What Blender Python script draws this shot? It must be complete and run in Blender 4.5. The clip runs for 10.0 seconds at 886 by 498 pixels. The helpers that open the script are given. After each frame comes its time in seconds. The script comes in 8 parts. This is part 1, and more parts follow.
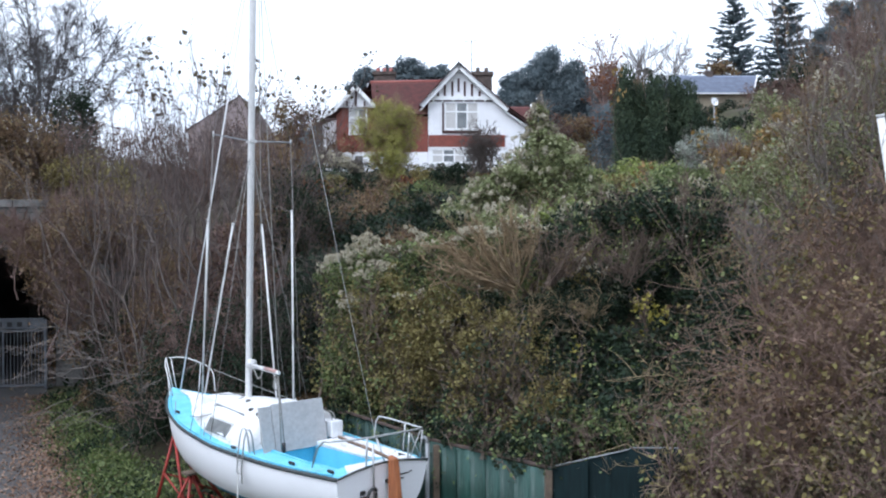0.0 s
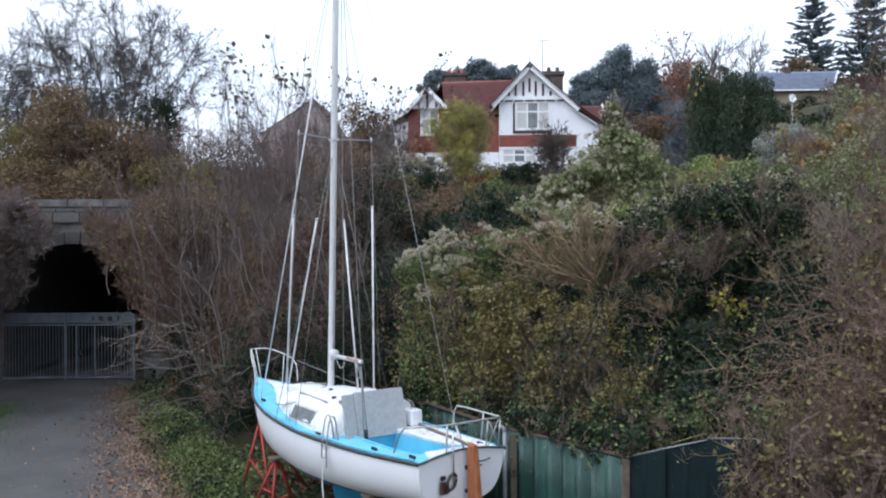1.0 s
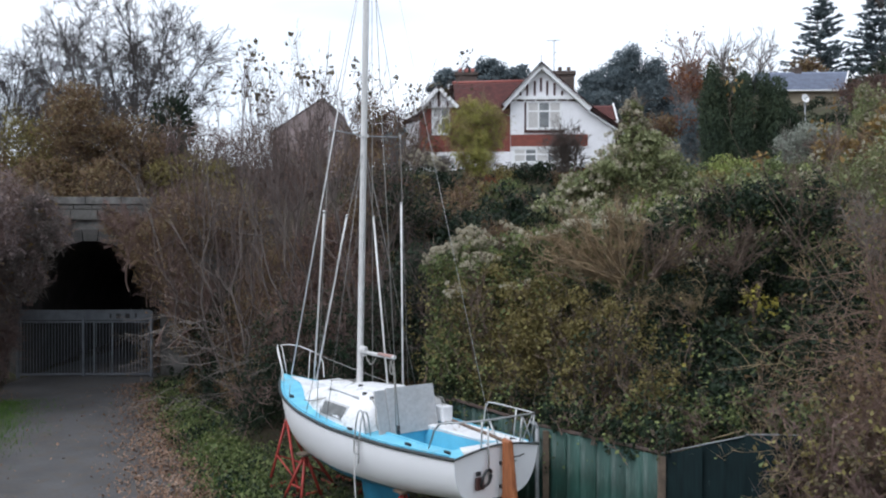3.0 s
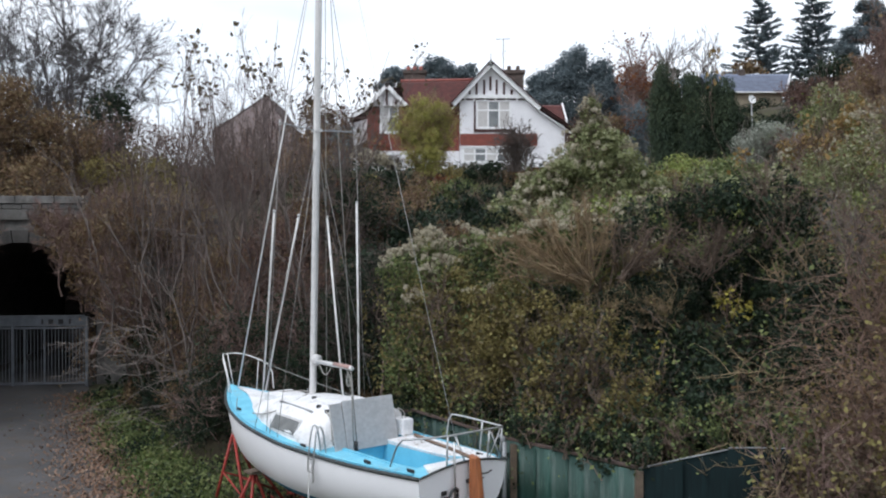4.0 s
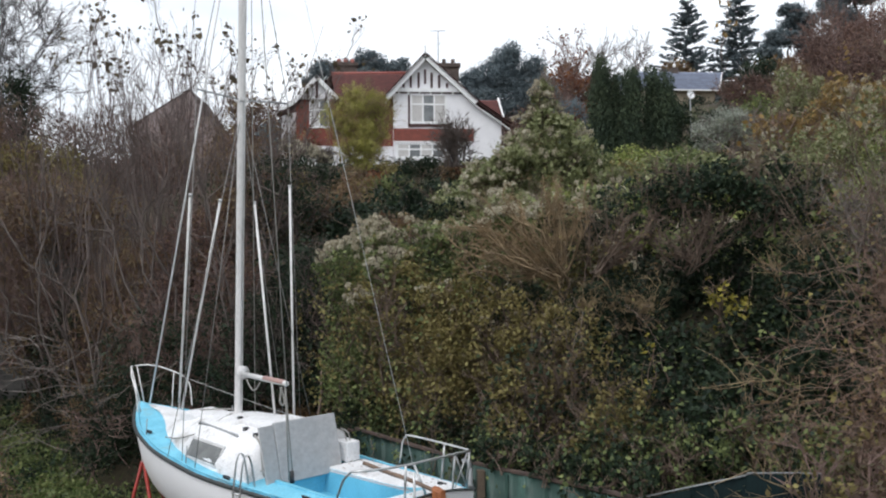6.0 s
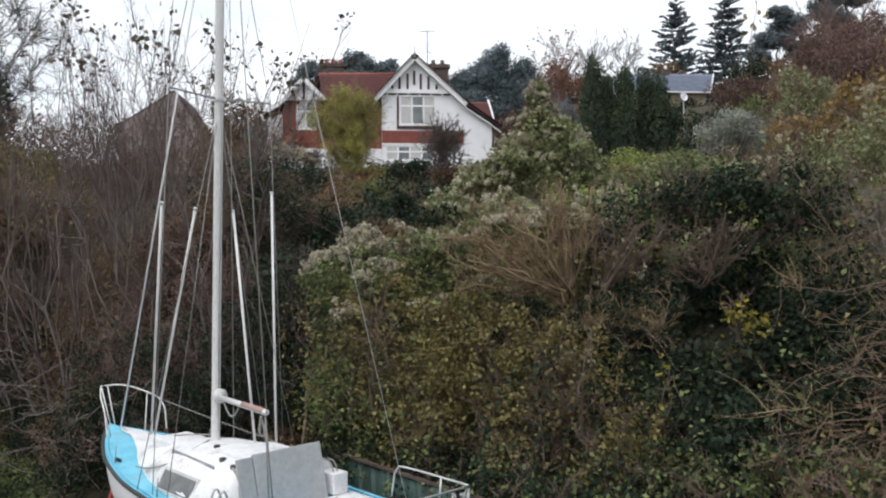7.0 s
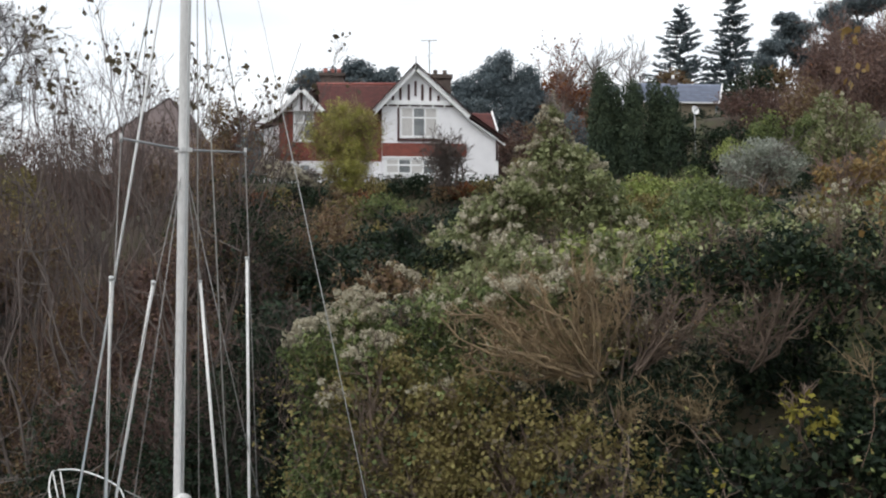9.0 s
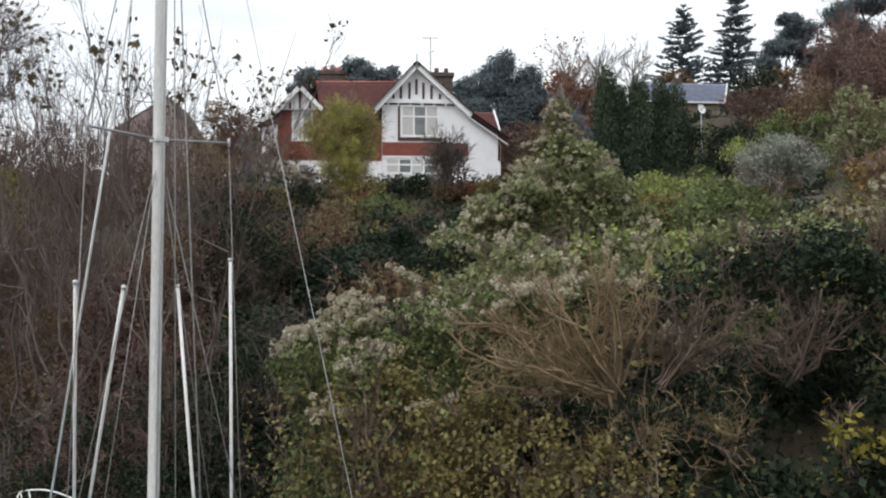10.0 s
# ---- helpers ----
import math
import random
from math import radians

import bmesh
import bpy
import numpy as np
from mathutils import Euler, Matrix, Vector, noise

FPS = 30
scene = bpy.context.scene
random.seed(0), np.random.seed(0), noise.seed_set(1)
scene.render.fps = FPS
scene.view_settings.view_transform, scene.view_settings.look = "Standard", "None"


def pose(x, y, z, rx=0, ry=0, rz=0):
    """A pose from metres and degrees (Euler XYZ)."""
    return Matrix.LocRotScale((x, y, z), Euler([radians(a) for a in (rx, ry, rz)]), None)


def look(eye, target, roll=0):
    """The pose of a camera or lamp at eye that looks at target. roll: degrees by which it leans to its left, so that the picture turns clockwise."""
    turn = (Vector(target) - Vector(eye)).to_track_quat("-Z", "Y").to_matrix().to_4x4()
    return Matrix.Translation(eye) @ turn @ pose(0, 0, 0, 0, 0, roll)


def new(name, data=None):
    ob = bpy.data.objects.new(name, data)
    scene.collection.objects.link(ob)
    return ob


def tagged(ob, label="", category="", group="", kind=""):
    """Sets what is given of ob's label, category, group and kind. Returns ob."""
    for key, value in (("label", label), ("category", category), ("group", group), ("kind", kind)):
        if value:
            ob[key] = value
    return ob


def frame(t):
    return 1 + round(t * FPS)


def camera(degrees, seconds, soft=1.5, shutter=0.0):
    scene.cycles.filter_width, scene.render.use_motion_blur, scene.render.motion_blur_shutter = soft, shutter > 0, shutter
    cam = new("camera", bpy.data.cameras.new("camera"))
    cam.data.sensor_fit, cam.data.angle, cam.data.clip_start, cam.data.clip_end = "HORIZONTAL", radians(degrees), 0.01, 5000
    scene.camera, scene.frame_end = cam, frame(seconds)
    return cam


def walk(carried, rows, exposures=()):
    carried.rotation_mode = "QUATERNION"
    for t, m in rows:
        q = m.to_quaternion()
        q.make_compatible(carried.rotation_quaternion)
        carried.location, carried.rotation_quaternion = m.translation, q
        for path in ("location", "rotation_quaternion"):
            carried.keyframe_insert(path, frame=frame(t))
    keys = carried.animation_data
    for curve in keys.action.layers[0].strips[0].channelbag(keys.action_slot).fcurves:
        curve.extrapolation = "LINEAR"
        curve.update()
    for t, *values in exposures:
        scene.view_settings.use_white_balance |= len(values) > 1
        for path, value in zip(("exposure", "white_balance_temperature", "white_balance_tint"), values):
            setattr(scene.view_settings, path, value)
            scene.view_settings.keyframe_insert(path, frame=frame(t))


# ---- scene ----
cam = camera(54.4, 10.0, soft=2.1)
PATH = [
    (0, (-0.393, -0.143, 5.081), (-0.342, 1.856, 5.056), -0.1),
    (0.5, (-0.434, -0.364, 5.036), (-0.566, 1.632, 5.013), -0.2),
    (1, (-0.539, -0.491, 4.958), (-0.647, 1.506, 4.937), -0.1),
    (1.5, (-0.668, -0.573, 4.936), (-0.733, 1.426, 4.914), -0.0),
    (2, (-0.819, -0.662, 4.915), (-1.069, 1.322, 4.894), -0.1),
    (2.5, (-0.896, -0.684, 4.894), (-1.088, 1.307, 4.873), 0.0),
    (4, (-1.282, 0.354, 4.916), (-1.272, 2.353, 4.896), -0.0),
    (4.5, (-1.407, 0.891, 4.935), (-1.328, 2.889, 4.915), -0.1),
    (5, (-1.48, 1.434, 4.937), (-1.336, 3.429, 4.919), -0.1),
    (6.5, (-1.581, 2.96, 4.671), (-1.397, 4.951, 4.656), -0.3),
    (7, (-1.577, 3.435, 4.868), (-1.375, 5.425, 4.856), -0.3),
    (7.5, (-1.545, 3.875, 5.165), (-1.344, 5.865, 5.154), -0.2),
    (8, (-1.519, 4.309, 5.4), (-1.32, 6.299, 5.392), -0.2),
    (8.5, (-1.483, 4.754, 5.579), (-1.285, 6.744, 5.572), -0.1),
    (9, (-1.456, 5.235, 5.713), (-1.255, 7.225, 5.707), -0.0),
    (9.5, (-1.426, 5.702, 5.724), (-1.22, 7.691, 5.719), 0.0),
    (10, (-1.398, 6.196, 5.71), (-1.198, 8.186, 5.707), 0.1),
]
walk(cam, [(t, look(eye, target, roll)) for t, eye, target, roll in PATH],
     [(0.0, 0.50, 5600, 11.0), (1.0, 0.29, 5650, 11.0), (2.5, 0.15, 5850, 11.0), (4.5, 0.10, 6150, 11.0), (7.0, 0.07, 6350, 10.5), (10.0, 0.05, 6450, 10.0)])

# ---- world and light: bright overcast ----
scene.view_settings.exposure = 0.0
world = bpy.data.worlds.new("overcast_sky")
scene.world = world
world.use_nodes = True
wn, wl = world.node_tree.nodes, world.node_tree.links
wn.clear()
w_out = wn.new("ShaderNodeOutputWorld")
w_bg = wn.new("ShaderNodeBackground")
w_sky = wn.new("ShaderNodeTexSky")
w_sky.sky_type = "NISHITA"
w_sky.sun_disc = False
SUN_EL, SUN_ROT = radians(52), radians(229)
w_sky.sun_elevation, w_sky.sun_rotation = SUN_EL, SUN_ROT
w_sky.dust_density, w_sky.air_density = 3.0, 1.0
w_gain = wn.new("ShaderNodeMix")
w_gain.data_type = "RGBA"
w_gain.blend_type = "MULTIPLY"
w_gain.inputs["Factor"].default_value = 1.0
w_gain.inputs["B"].default_value = (0.09, 0.09, 0.09, 1)
# cloud deck, nearly even, with faint blue-grey streaks
w_tc = wn.new("ShaderNodeTexCoord")
w_map = wn.new("ShaderNodeMapping")
w_map.inputs["Scale"].default_value = (1.5, 1.5, 6.0)
w_noise = wn.new("ShaderNodeTexNoise")
w_noise.inputs["Scale"].default_value = 1.6
w_noise.inputs["Detail"].default_value = 5
w_ramp = wn.new("ShaderNodeValToRGB")
w_ramp.color_ramp.elements[0].position, w_ramp.color_ramp.elements[0].color = 0.3, (0.90, 0.98, 1.05, 1)
w_ramp.color_ramp.elements[1].position, w_ramp.color_ramp.elements[1].color = 0.62, (1.24, 1.26, 1.28, 1)
w_mix = wn.new("ShaderNodeMix")
w_mix.data_type = "RGBA"
w_mix.inputs["Factor"].default_value = 0.88
wl.new(w_tc.outputs["Generated"], w_map.inputs["Vector"])
wl.new(w_map.outputs["Vector"], w_noise.inputs["Vector"])
wl.new(w_noise.outputs["Fac"], w_ramp.inputs["Fac"])
wl.new(w_sky.outputs["Color"], w_gain.inputs["A"])
wl.new(w_gain.outputs["Result"], w_mix.inputs["A"])
wl.new(w_ramp.outputs["Color"], w_mix.inputs["B"])
wl.new(w_mix.outputs["Result"], w_bg.inputs["Color"])
w_bg.inputs["Strength"].default_value = 1.0
wl.new(w_bg.outputs["Background"], w_out.inputs["Surface"])

sun = new("sun", bpy.data.lights.new("sun", "SUN"))
sun.data.energy, sun.data.angle, sun.data.color = 1.7, radians(35), (1.0, 0.98, 0.95)
sun.matrix_world = look((-9, -8, 15.5), (0, 0, 0))


# ---- materials ----
def node_mat(name):
    m = bpy.data.materials.new(name)
    m.use_nodes = True
    nt = m.node_tree
    return m, nt.nodes, nt.links, nt.nodes["Principled BSDF"]


def ramp_node(nodes, cols, pos=None, interp="LINEAR"):
    r = nodes.new("ShaderNodeValToRGB")
    r.color_ramp.interpolation = interp
    e = r.color_ramp.elements
    n = len(cols)
    while len(e) < n:
        e.new(0.5)
    for i, c in enumerate(cols):
        e[i].position = pos[i] if pos else i / max(1, n - 1)
        e[i].color = (*c, 1)
    return r


def noise_node(nodes, links, scale, detail=4, rough=0.55, coord="Object", stretch=None):
    tc = nodes.new("ShaderNodeTexCoord")
    nz = nodes.new("ShaderNodeTexNoise")
    nz.inputs["Scale"].default_value, nz.inputs["Detail"].default_value, nz.inputs["Roughness"].default_value = scale, detail, rough
    if stretch:
        mp = nodes.new("ShaderNodeMapping")
        mp.inputs["Scale"].default_value = stretch
        links.new(tc.outputs[coord], mp.inputs["Vector"])
        links.new(mp.outputs["Vector"], nz.inputs["Vector"])
    else:
        links.new(tc.outputs[coord], nz.inputs["Vector"])
    return nz


def mix_node(nodes, links, a, b, fac, blend="MIX"):
    mx = nodes.new("ShaderNodeMix")
    mx.data_type, mx.blend_type = "RGBA", blend
    for key, v in (("A", a), ("B", b), ("Factor", fac)):
        if isinstance(v, (int, float)):
            mx.inputs[key].default_value = v
        elif isinstance(v, tuple):
            mx.inputs[key].default_value = (*v, 1)
        else:
            links.new(v, mx.inputs[key])
    return mx.outputs["Result"]


def leaf_mat(name, cols, pos=None, rough=0.62, glow=0.3, patch=0.9):
    """Leaves: each one its own colour, patches drifting over the plant, some light passing through."""
    m, n, l, p = node_mat(name)
    geo = n.new("ShaderNodeNewGeometry")
    nz = noise_node(n, l, patch, 3)
    add = n.new("ShaderNodeMath")
    add.operation = "MULTIPLY_ADD"
    l.new(nz.outputs["Fac"], add.inputs[0])
    add.inputs[1].default_value = 1.1
    sub = n.new("ShaderNodeMath")
    sub.operation = "MULTIPLY_ADD"
    l.new(geo.outputs["Random Per Island"], sub.inputs[0])
    sub.inputs[1].default_value, sub.inputs[2].default_value = 0.75, -0.42
    l.new(sub.outputs[0], add.inputs[2])
    r = ramp_node(n, cols, pos)
    l.new(add.outputs[0], r.inputs["Fac"])
    l.new(r.outputs["Color"], p.inputs["Base Color"])
    p.inputs["Roughness"].default_value = rough
    p.inputs["Specular IOR Level"].default_value = 0.2
    tr = n.new("ShaderNodeBsdfTranslucent")
    l.new(r.outputs["Color"], tr.inputs["Color"])
    ms = n.new("ShaderNodeMixShader")
    ms.inputs["Fac"].default_value = glow
    out = n["Material Output"]
    l.new(p.outputs["BSDF"], ms.inputs[1])
    l.new(tr.outputs["BSDF"], ms.inputs[2])
    l.new(ms.outputs["Shader"], out.inputs["Surface"])
    return m


def plain_mat(name, col, col2=None, scale=6.0, rough=0.6, metal=0.0, bump=0.0, bscale=60.0, stretch=None, dirt=None, dirt_pos=(0.5, 0.72), spec=0.5):
    """Two-tone noise, finer grain, optional dirt patches and bump."""
    m, n, l, p = node_mat(name)
    col2 = col2 or tuple(c * 0.8 for c in col)
    a = noise_node(n, l, scale, 5, stretch=stretch)
    r = ramp_node(n, [col2, col], (0.35, 0.65))
    l.new(a.outputs["Fac"], r.inputs["Fac"])
    c = r.outputs["Color"]
    b = noise_node(n, l, bscale, 3, stretch=stretch)
    g = ramp_node(n, [(0.85, 0.85, 0.85), (1.08, 1.08, 1.08)], (0.3, 0.7))
    l.new(b.outputs["Fac"], g.inputs["Fac"])
    c = mix_node(n, l, c, g.outputs["Color"], 1.0, "MULTIPLY")
    if dirt:
        d = noise_node(n, l, scale * 0.7, 8, 0.7, stretch=stretch)
        dr = ramp_node(n, [(0, 0, 0), (1, 1, 1)], dirt_pos)
        l.new(d.outputs["Fac"], dr.inputs["Fac"])
        c = mix_node(n, l, c, dirt, dr.outputs["Color"])
    l.new(c, p.inputs["Base Color"])
    p.inputs["Roughness"].default_value, p.inputs["Metallic"].default_value = rough, metal
    p.inputs["Specular IOR Level"].default_value = spec
    if bump:
        bp = n.new("ShaderNodeBump")
        bp.inputs["Strength"].default_value, bp.inputs["Distance"].default_value = bump, 0.02
        l.new(b.outputs["Fac"], bp.inputs["Height"])
        l.new(bp.outputs["Normal"], p.inputs["Normal"])
    return m


LEAF_OLIVE = leaf_mat("olive_leaf", [(0.085, 0.065, 0.029), (0.148, 0.117, 0.047), (0.205, 0.17, 0.065), (0.245, 0.214, 0.08), (0.30, 0.265, 0.11)], (0.0, 0.3, 0.55, 0.8, 1.0))
LEAF_GREEN = leaf_mat("green_leaf", [(0.045, 0.06, 0.03), (0.10, 0.125, 0.05), (0.165, 0.20, 0.075), (0.25, 0.28, 0.11)], (0.0, 0.35, 0.7, 1.0))
# taken extra dark: the shade of the bank's hollows is in this colour
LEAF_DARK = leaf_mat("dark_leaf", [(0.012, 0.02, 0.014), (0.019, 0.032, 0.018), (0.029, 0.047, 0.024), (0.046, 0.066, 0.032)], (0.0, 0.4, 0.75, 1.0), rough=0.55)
LEAF_BROWN = leaf_mat("brown_leaf", [(0.065, 0.042, 0.03), (0.14, 0.088, 0.052), (0.21, 0.135, 0.078), (0.20, 0.155, 0.078), (0.33, 0.25, 0.15)], (0.0, 0.3, 0.55, 0.75, 1.0))
LEAF_RUST = leaf_mat("rust_leaf", [(0.09, 0.03, 0.018), (0.18, 0.06, 0.028), (0.26, 0.11, 0.04), (0.16, 0.12, 0.05)], (0.0, 0.4, 0.75, 1.0))
# brighter green: sunlight on the open slope is mixed into the colour
LEAF_LIME = leaf_mat("lime_leaf", [(0.09, 0.11, 0.035), (0.20, 0.24, 0.07), (0.30, 0.34, 0.11), (0.42, 0.43, 0.18)], (0.0, 0.35, 0.7, 1.0))
LEAF_YELLOW = leaf_mat("yellow_leaf", [(0.12, 0.11, 0.025), (0.24, 0.21, 0.04), (0.32, 0.28, 0.06), (0.20, 0.21, 0.06)], (0.0, 0.35, 0.7, 1.0))
LEAF_WILLOW = leaf_mat("willow_leaf", [(0.19, 0.19, 0.055), (0.31, 0.30, 0.085), (0.41, 0.39, 0.12), (0.47, 0.45, 0.17)], (0.0, 0.35, 0.7, 1.0), glow=0.4)
LEAF_LAVENDER = leaf_mat("grey_lavender_leaf", [(0.19, 0.21, 0.17), (0.30, 0.32, 0.27), (0.40, 0.41, 0.36)], rough=0.8)
LEAF_ORANGE = leaf_mat("orange_leaf", [(0.12, 0.075, 0.03), (0.24, 0.15, 0.055), (0.32, 0.22, 0.085), (0.16, 0.13, 0.06)], (0.0, 0.35, 0.7, 1.0))
LEAF_FLUFF = leaf_mat("seed_head", [(0.30, 0.27, 0.19), (0.42, 0.38, 0.28), (0.52, 0.475, 0.37), (0.60, 0.56, 0.45)], (0.0, 0.3, 0.65, 1.0), rough=0.9, glow=0.35, patch=3.0)
LEAF_SILVER = leaf_mat("silver_green_leaf", [(0.08, 0.095, 0.045), (0.17, 0.19, 0.085), (0.26, 0.275, 0.135), (0.36, 0.36, 0.22)], (0.0, 0.35, 0.7, 1.0))
# distance haze is mixed into the needles: pale blue-grey, strongly translucent
LEAF_PINE_HAZE = leaf_mat("hazed_pine_needles", [(0.10, 0.13, 0.145), (0.15, 0.185, 0.20), (0.21, 0.245, 0.255)], rough=0.7, glow=0.38, patch=0.3)
LEAF_CYPRESS = leaf_mat("cypress_scale", [(0.022, 0.036, 0.024), (0.042, 0.062, 0.036), (0.075, 0.095, 0.05)], rough=0.7, glow=0.1, patch=0.5)
# haze over the lane thicket is put into this paler leaf colour
LEAF_HAZE = leaf_mat("hazed_purple_grey_leaf", [(0.13, 0.10, 0.095), (0.20, 0.155, 0.15), (0.28, 0.215, 0.195), (0.33, 0.25, 0.20)], (0.0, 0.4, 0.75, 1.0))
LEAF_PLUM = leaf_mat("plum_leaf", [(0.055, 0.036, 0.034), (0.11, 0.07, 0.06), (0.17, 0.10, 0.08), (0.22, 0.14, 0.09)], (0.0, 0.4, 0.75, 1.0))
LEAF_WITHER = leaf_mat("withered_leaf", [(0.055, 0.046, 0.03), (0.10, 0.082, 0.05), (0.16, 0.128, 0.075)], glow=0.25)
LEAF_FALLEN = leaf_mat("fallen_leaf", [(0.085, 0.05, 0.034), (0.165, 0.10, 0.066), (0.25, 0.155, 0.105), (0.36, 0.26, 0.19)], glow=0.1)
GRASS = leaf_mat("grass_blade", [(0.05, 0.10, 0.022), (0.09, 0.17, 0.035), (0.14, 0.22, 0.05)], glow=0.3)
BARK_BROWN = plain_mat("brown_twig_bark", (0.20, 0.145, 0.11), (0.11, 0.08, 0.062), 5, 0.85, bump=0.3)
BARK_RED = plain_mat("reddish_twig_bark", (0.26, 0.175, 0.15), (0.15, 0.10, 0.088), 5, 0.85)
BARK_GREY = plain_mat("grey_bark", (0.24, 0.205, 0.185), (0.13, 0.11, 0.10), 4, 0.9, bump=0.4)
BARK_CANE = plain_mat("dead_cane_bark", (0.285, 0.19, 0.145), (0.145, 0.097, 0.075), 4, 0.85)
BARK_LIMB = plain_mat("grey_limb_bark", (0.15, 0.122, 0.108), (0.075, 0.06, 0.053), 3, 0.9)
BARK_THORN = plain_mat("thorn_bark", (0.36, 0.26, 0.15), (0.18, 0.13, 0.078), 4, 0.85)
BARK_STRAW = plain_mat("straw_twig_bark", (0.36, 0.275, 0.16), (0.19, 0.135, 0.08), 4, 0.85)
BARK_TREE = plain_mat("bare_tree_bark", (0.125, 0.113, 0.112), (0.075, 0.068, 0.068), 3, 0.9, bump=0.3)
BARK_TWIG = plain_mat("sapling_bark", (0.145, 0.108, 0.096), (0.08, 0.06, 0.055), 4, 0.85)
BARK_DARK = plain_mat("dark_bark", (0.06, 0.048, 0.04), (0.03, 0.025, 0.022), 4, 0.9)


def ground_mat():
    m, n, l, p = node_mat("hill_soil")
    a = noise_node(n, l, 0.5, 6, 0.65)
    # dark of the gaps between plants is put into the soil colour
    r = ramp_node(n, [(0.022, 0.018, 0.012), (0.045, 0.035, 0.02), (0.05, 0.055, 0.022), (0.075, 0.06, 0.035)], (0.25, 0.45, 0.6, 0.8))
    l.new(a.outputs["Fac"], r.inputs["Fac"])
    b = noise_node(n, l, 18, 5)
    g = ramp_node(n, [(0.6, 0.6, 0.6), (1.25, 1.2, 1.1)], (0.3, 0.7))
    l.new(b.outputs["Fac"], g.inputs["Fac"])
    l.new(mix_node(n, l, r.outputs["Color"], g.outputs["Color"], 1.0, "MULTIPLY"), p.inputs["Base Color"])
    p.inputs["Roughness"].default_value = 0.95
    bp = n.new("ShaderNodeBump")
    bp.inputs["Strength"].default_value = 0.6
    l.new(b.outputs["Fac"], bp.inputs["Height"])
    l.new(bp.outputs["Normal"], p.inputs["Normal"])
    return m


def road_mat():
    m, n, l, p = node_mat("worn_asphalt")
    a = noise_node(n, l, 0.7, 6, 0.6)
    r = ramp_node(n, [(0.047, 0.045, 0.045), (0.072, 0.069, 0.07), (0.098, 0.094, 0.096)], (0.3, 0.52, 0.75))
    l.new(a.outputs["Fac"], r.inputs["Fac"])
    b = noise_node(n, l, 70, 4, 0.7)
    g = ramp_node(n, [(0.75, 0.75, 0.75), (1.0, 1.0, 1.0), (1.3, 1.3, 1.3)], (0.3, 0.55, 0.75))
    l.new(b.outputs["Fac"], g.inputs["Fac"])
    c = mix_node(n, l, r.outputs["Color"], g.outputs["Color"], 1.0, "MULTIPLY")
    d = noise_node(n, l, 2.2, 7, 0.7)
    dr = ramp_node(n, [(0, 0, 0), (1, 1, 1)], (0.5, 0.66))
    l.new(d.outputs["Fac"], dr.inputs["Fac"])
    c = mix_node(n, l, c, (0.075, 0.06, 0.047), dr.outputs["Color"])
    l.new(c, p.inputs["Base Color"])
    p.inputs["Roughness"].default_value = 0.8
    bp = n.new("ShaderNodeBump")
    bp.inputs["Strength"].default_value, bp.inputs["Distance"].default_value = 0.5, 0.01
    l.new(b.outputs["Fac"], bp.inputs["Height"])
    l.new(bp.outputs["Normal"], p.inputs["Normal"])
    return m


def sheet_mat():
    """Weathered green paint on sheet metal, streaked down the sheets."""
    m, n, l, p = node_mat("weathered_green_sheet")
    oi = n.new("ShaderNodeObjectInfo")
    base = ramp_node(n, [(0.009, 0.036, 0.029), (0.013, 0.052, 0.041), (0.02, 0.07, 0.055), (0.01, 0.042, 0.035)])
    l.new(oi.outputs["Random"], base.inputs["Fac"])
    a = noise_node(n, l, 5, 6, 0.7, stretch=(4.5, 4.5, 0.4))
    dr = ramp_node(n, [(0, 0, 0), (0.12, 0.12, 0.12), (1, 1, 1)], (0.5, 0.63, 0.72))
    l.new(a.outputs["Fac"], dr.inputs["Fac"])
    c = mix_node(n, l, base.outputs["Color"], (0.30, 0.38, 0.34), dr.outputs["Color"])
    b = noise_node(n, l, 2.5, 6, 0.65, stretch=(1.2, 1.2, 0.5))
    br = ramp_node(n, [(0.45, 0.45, 0.42), (1.05, 1.05, 1.05)], (0.35, 0.62))
    l.new(b.outputs["Fac"], br.inputs["Fac"])
    c = mix_node(n, l, c, br.outputs["Color"], 1.0, "MULTIPLY")
    l.new(c, p.inputs["Base Color"])
    p.inputs["Roughness"].default_value = 0.55
    return m


SOIL = ground_mat()
ROAD = road_mat()
SHEET = sheet_mat()
# near-black sheets past the fence corner, with pale upright streaks
SHEET_DARK = plain_mat("dark_streaked_sheet", (0.005, 0.014, 0.015), (0.003, 0.008, 0.009), 4, 0.85, stretch=(8, 8, 0.6), dirt=(0.30, 0.36, 0.36), dirt_pos=(0.66, 0.74), spec=0.15)
GELCOAT = plain_mat("white_gelcoat", (0.88, 0.88, 0.90), (0.85, 0.85, 0.87), 1.5, 0.35, bscale=220, dirt=(0.70, 0.69, 0.66), dirt_pos=(0.74, 1.0))
DECK_WHITE = plain_mat("white_deck_paint", (0.82, 0.82, 0.83), (0.70, 0.695, 0.70), 3.5, 0.55, bscale=30, dirt=(0.26, 0.235, 0.195), dirt_pos=(0.55, 0.74))
DECK_BLUE = plain_mat("pale_blue_deck_paint", (0.20, 0.56, 0.72), (0.14, 0.46, 0.62), 3.5, 0.6, bscale=30, dirt=(0.24, 0.33, 0.35), dirt_pos=(0.55, 0.78))
WELL_BLUE = plain_mat("blue_cockpit_paint", (0.15, 0.50, 0.68), (0.12, 0.43, 0.60), 3, 0.5)
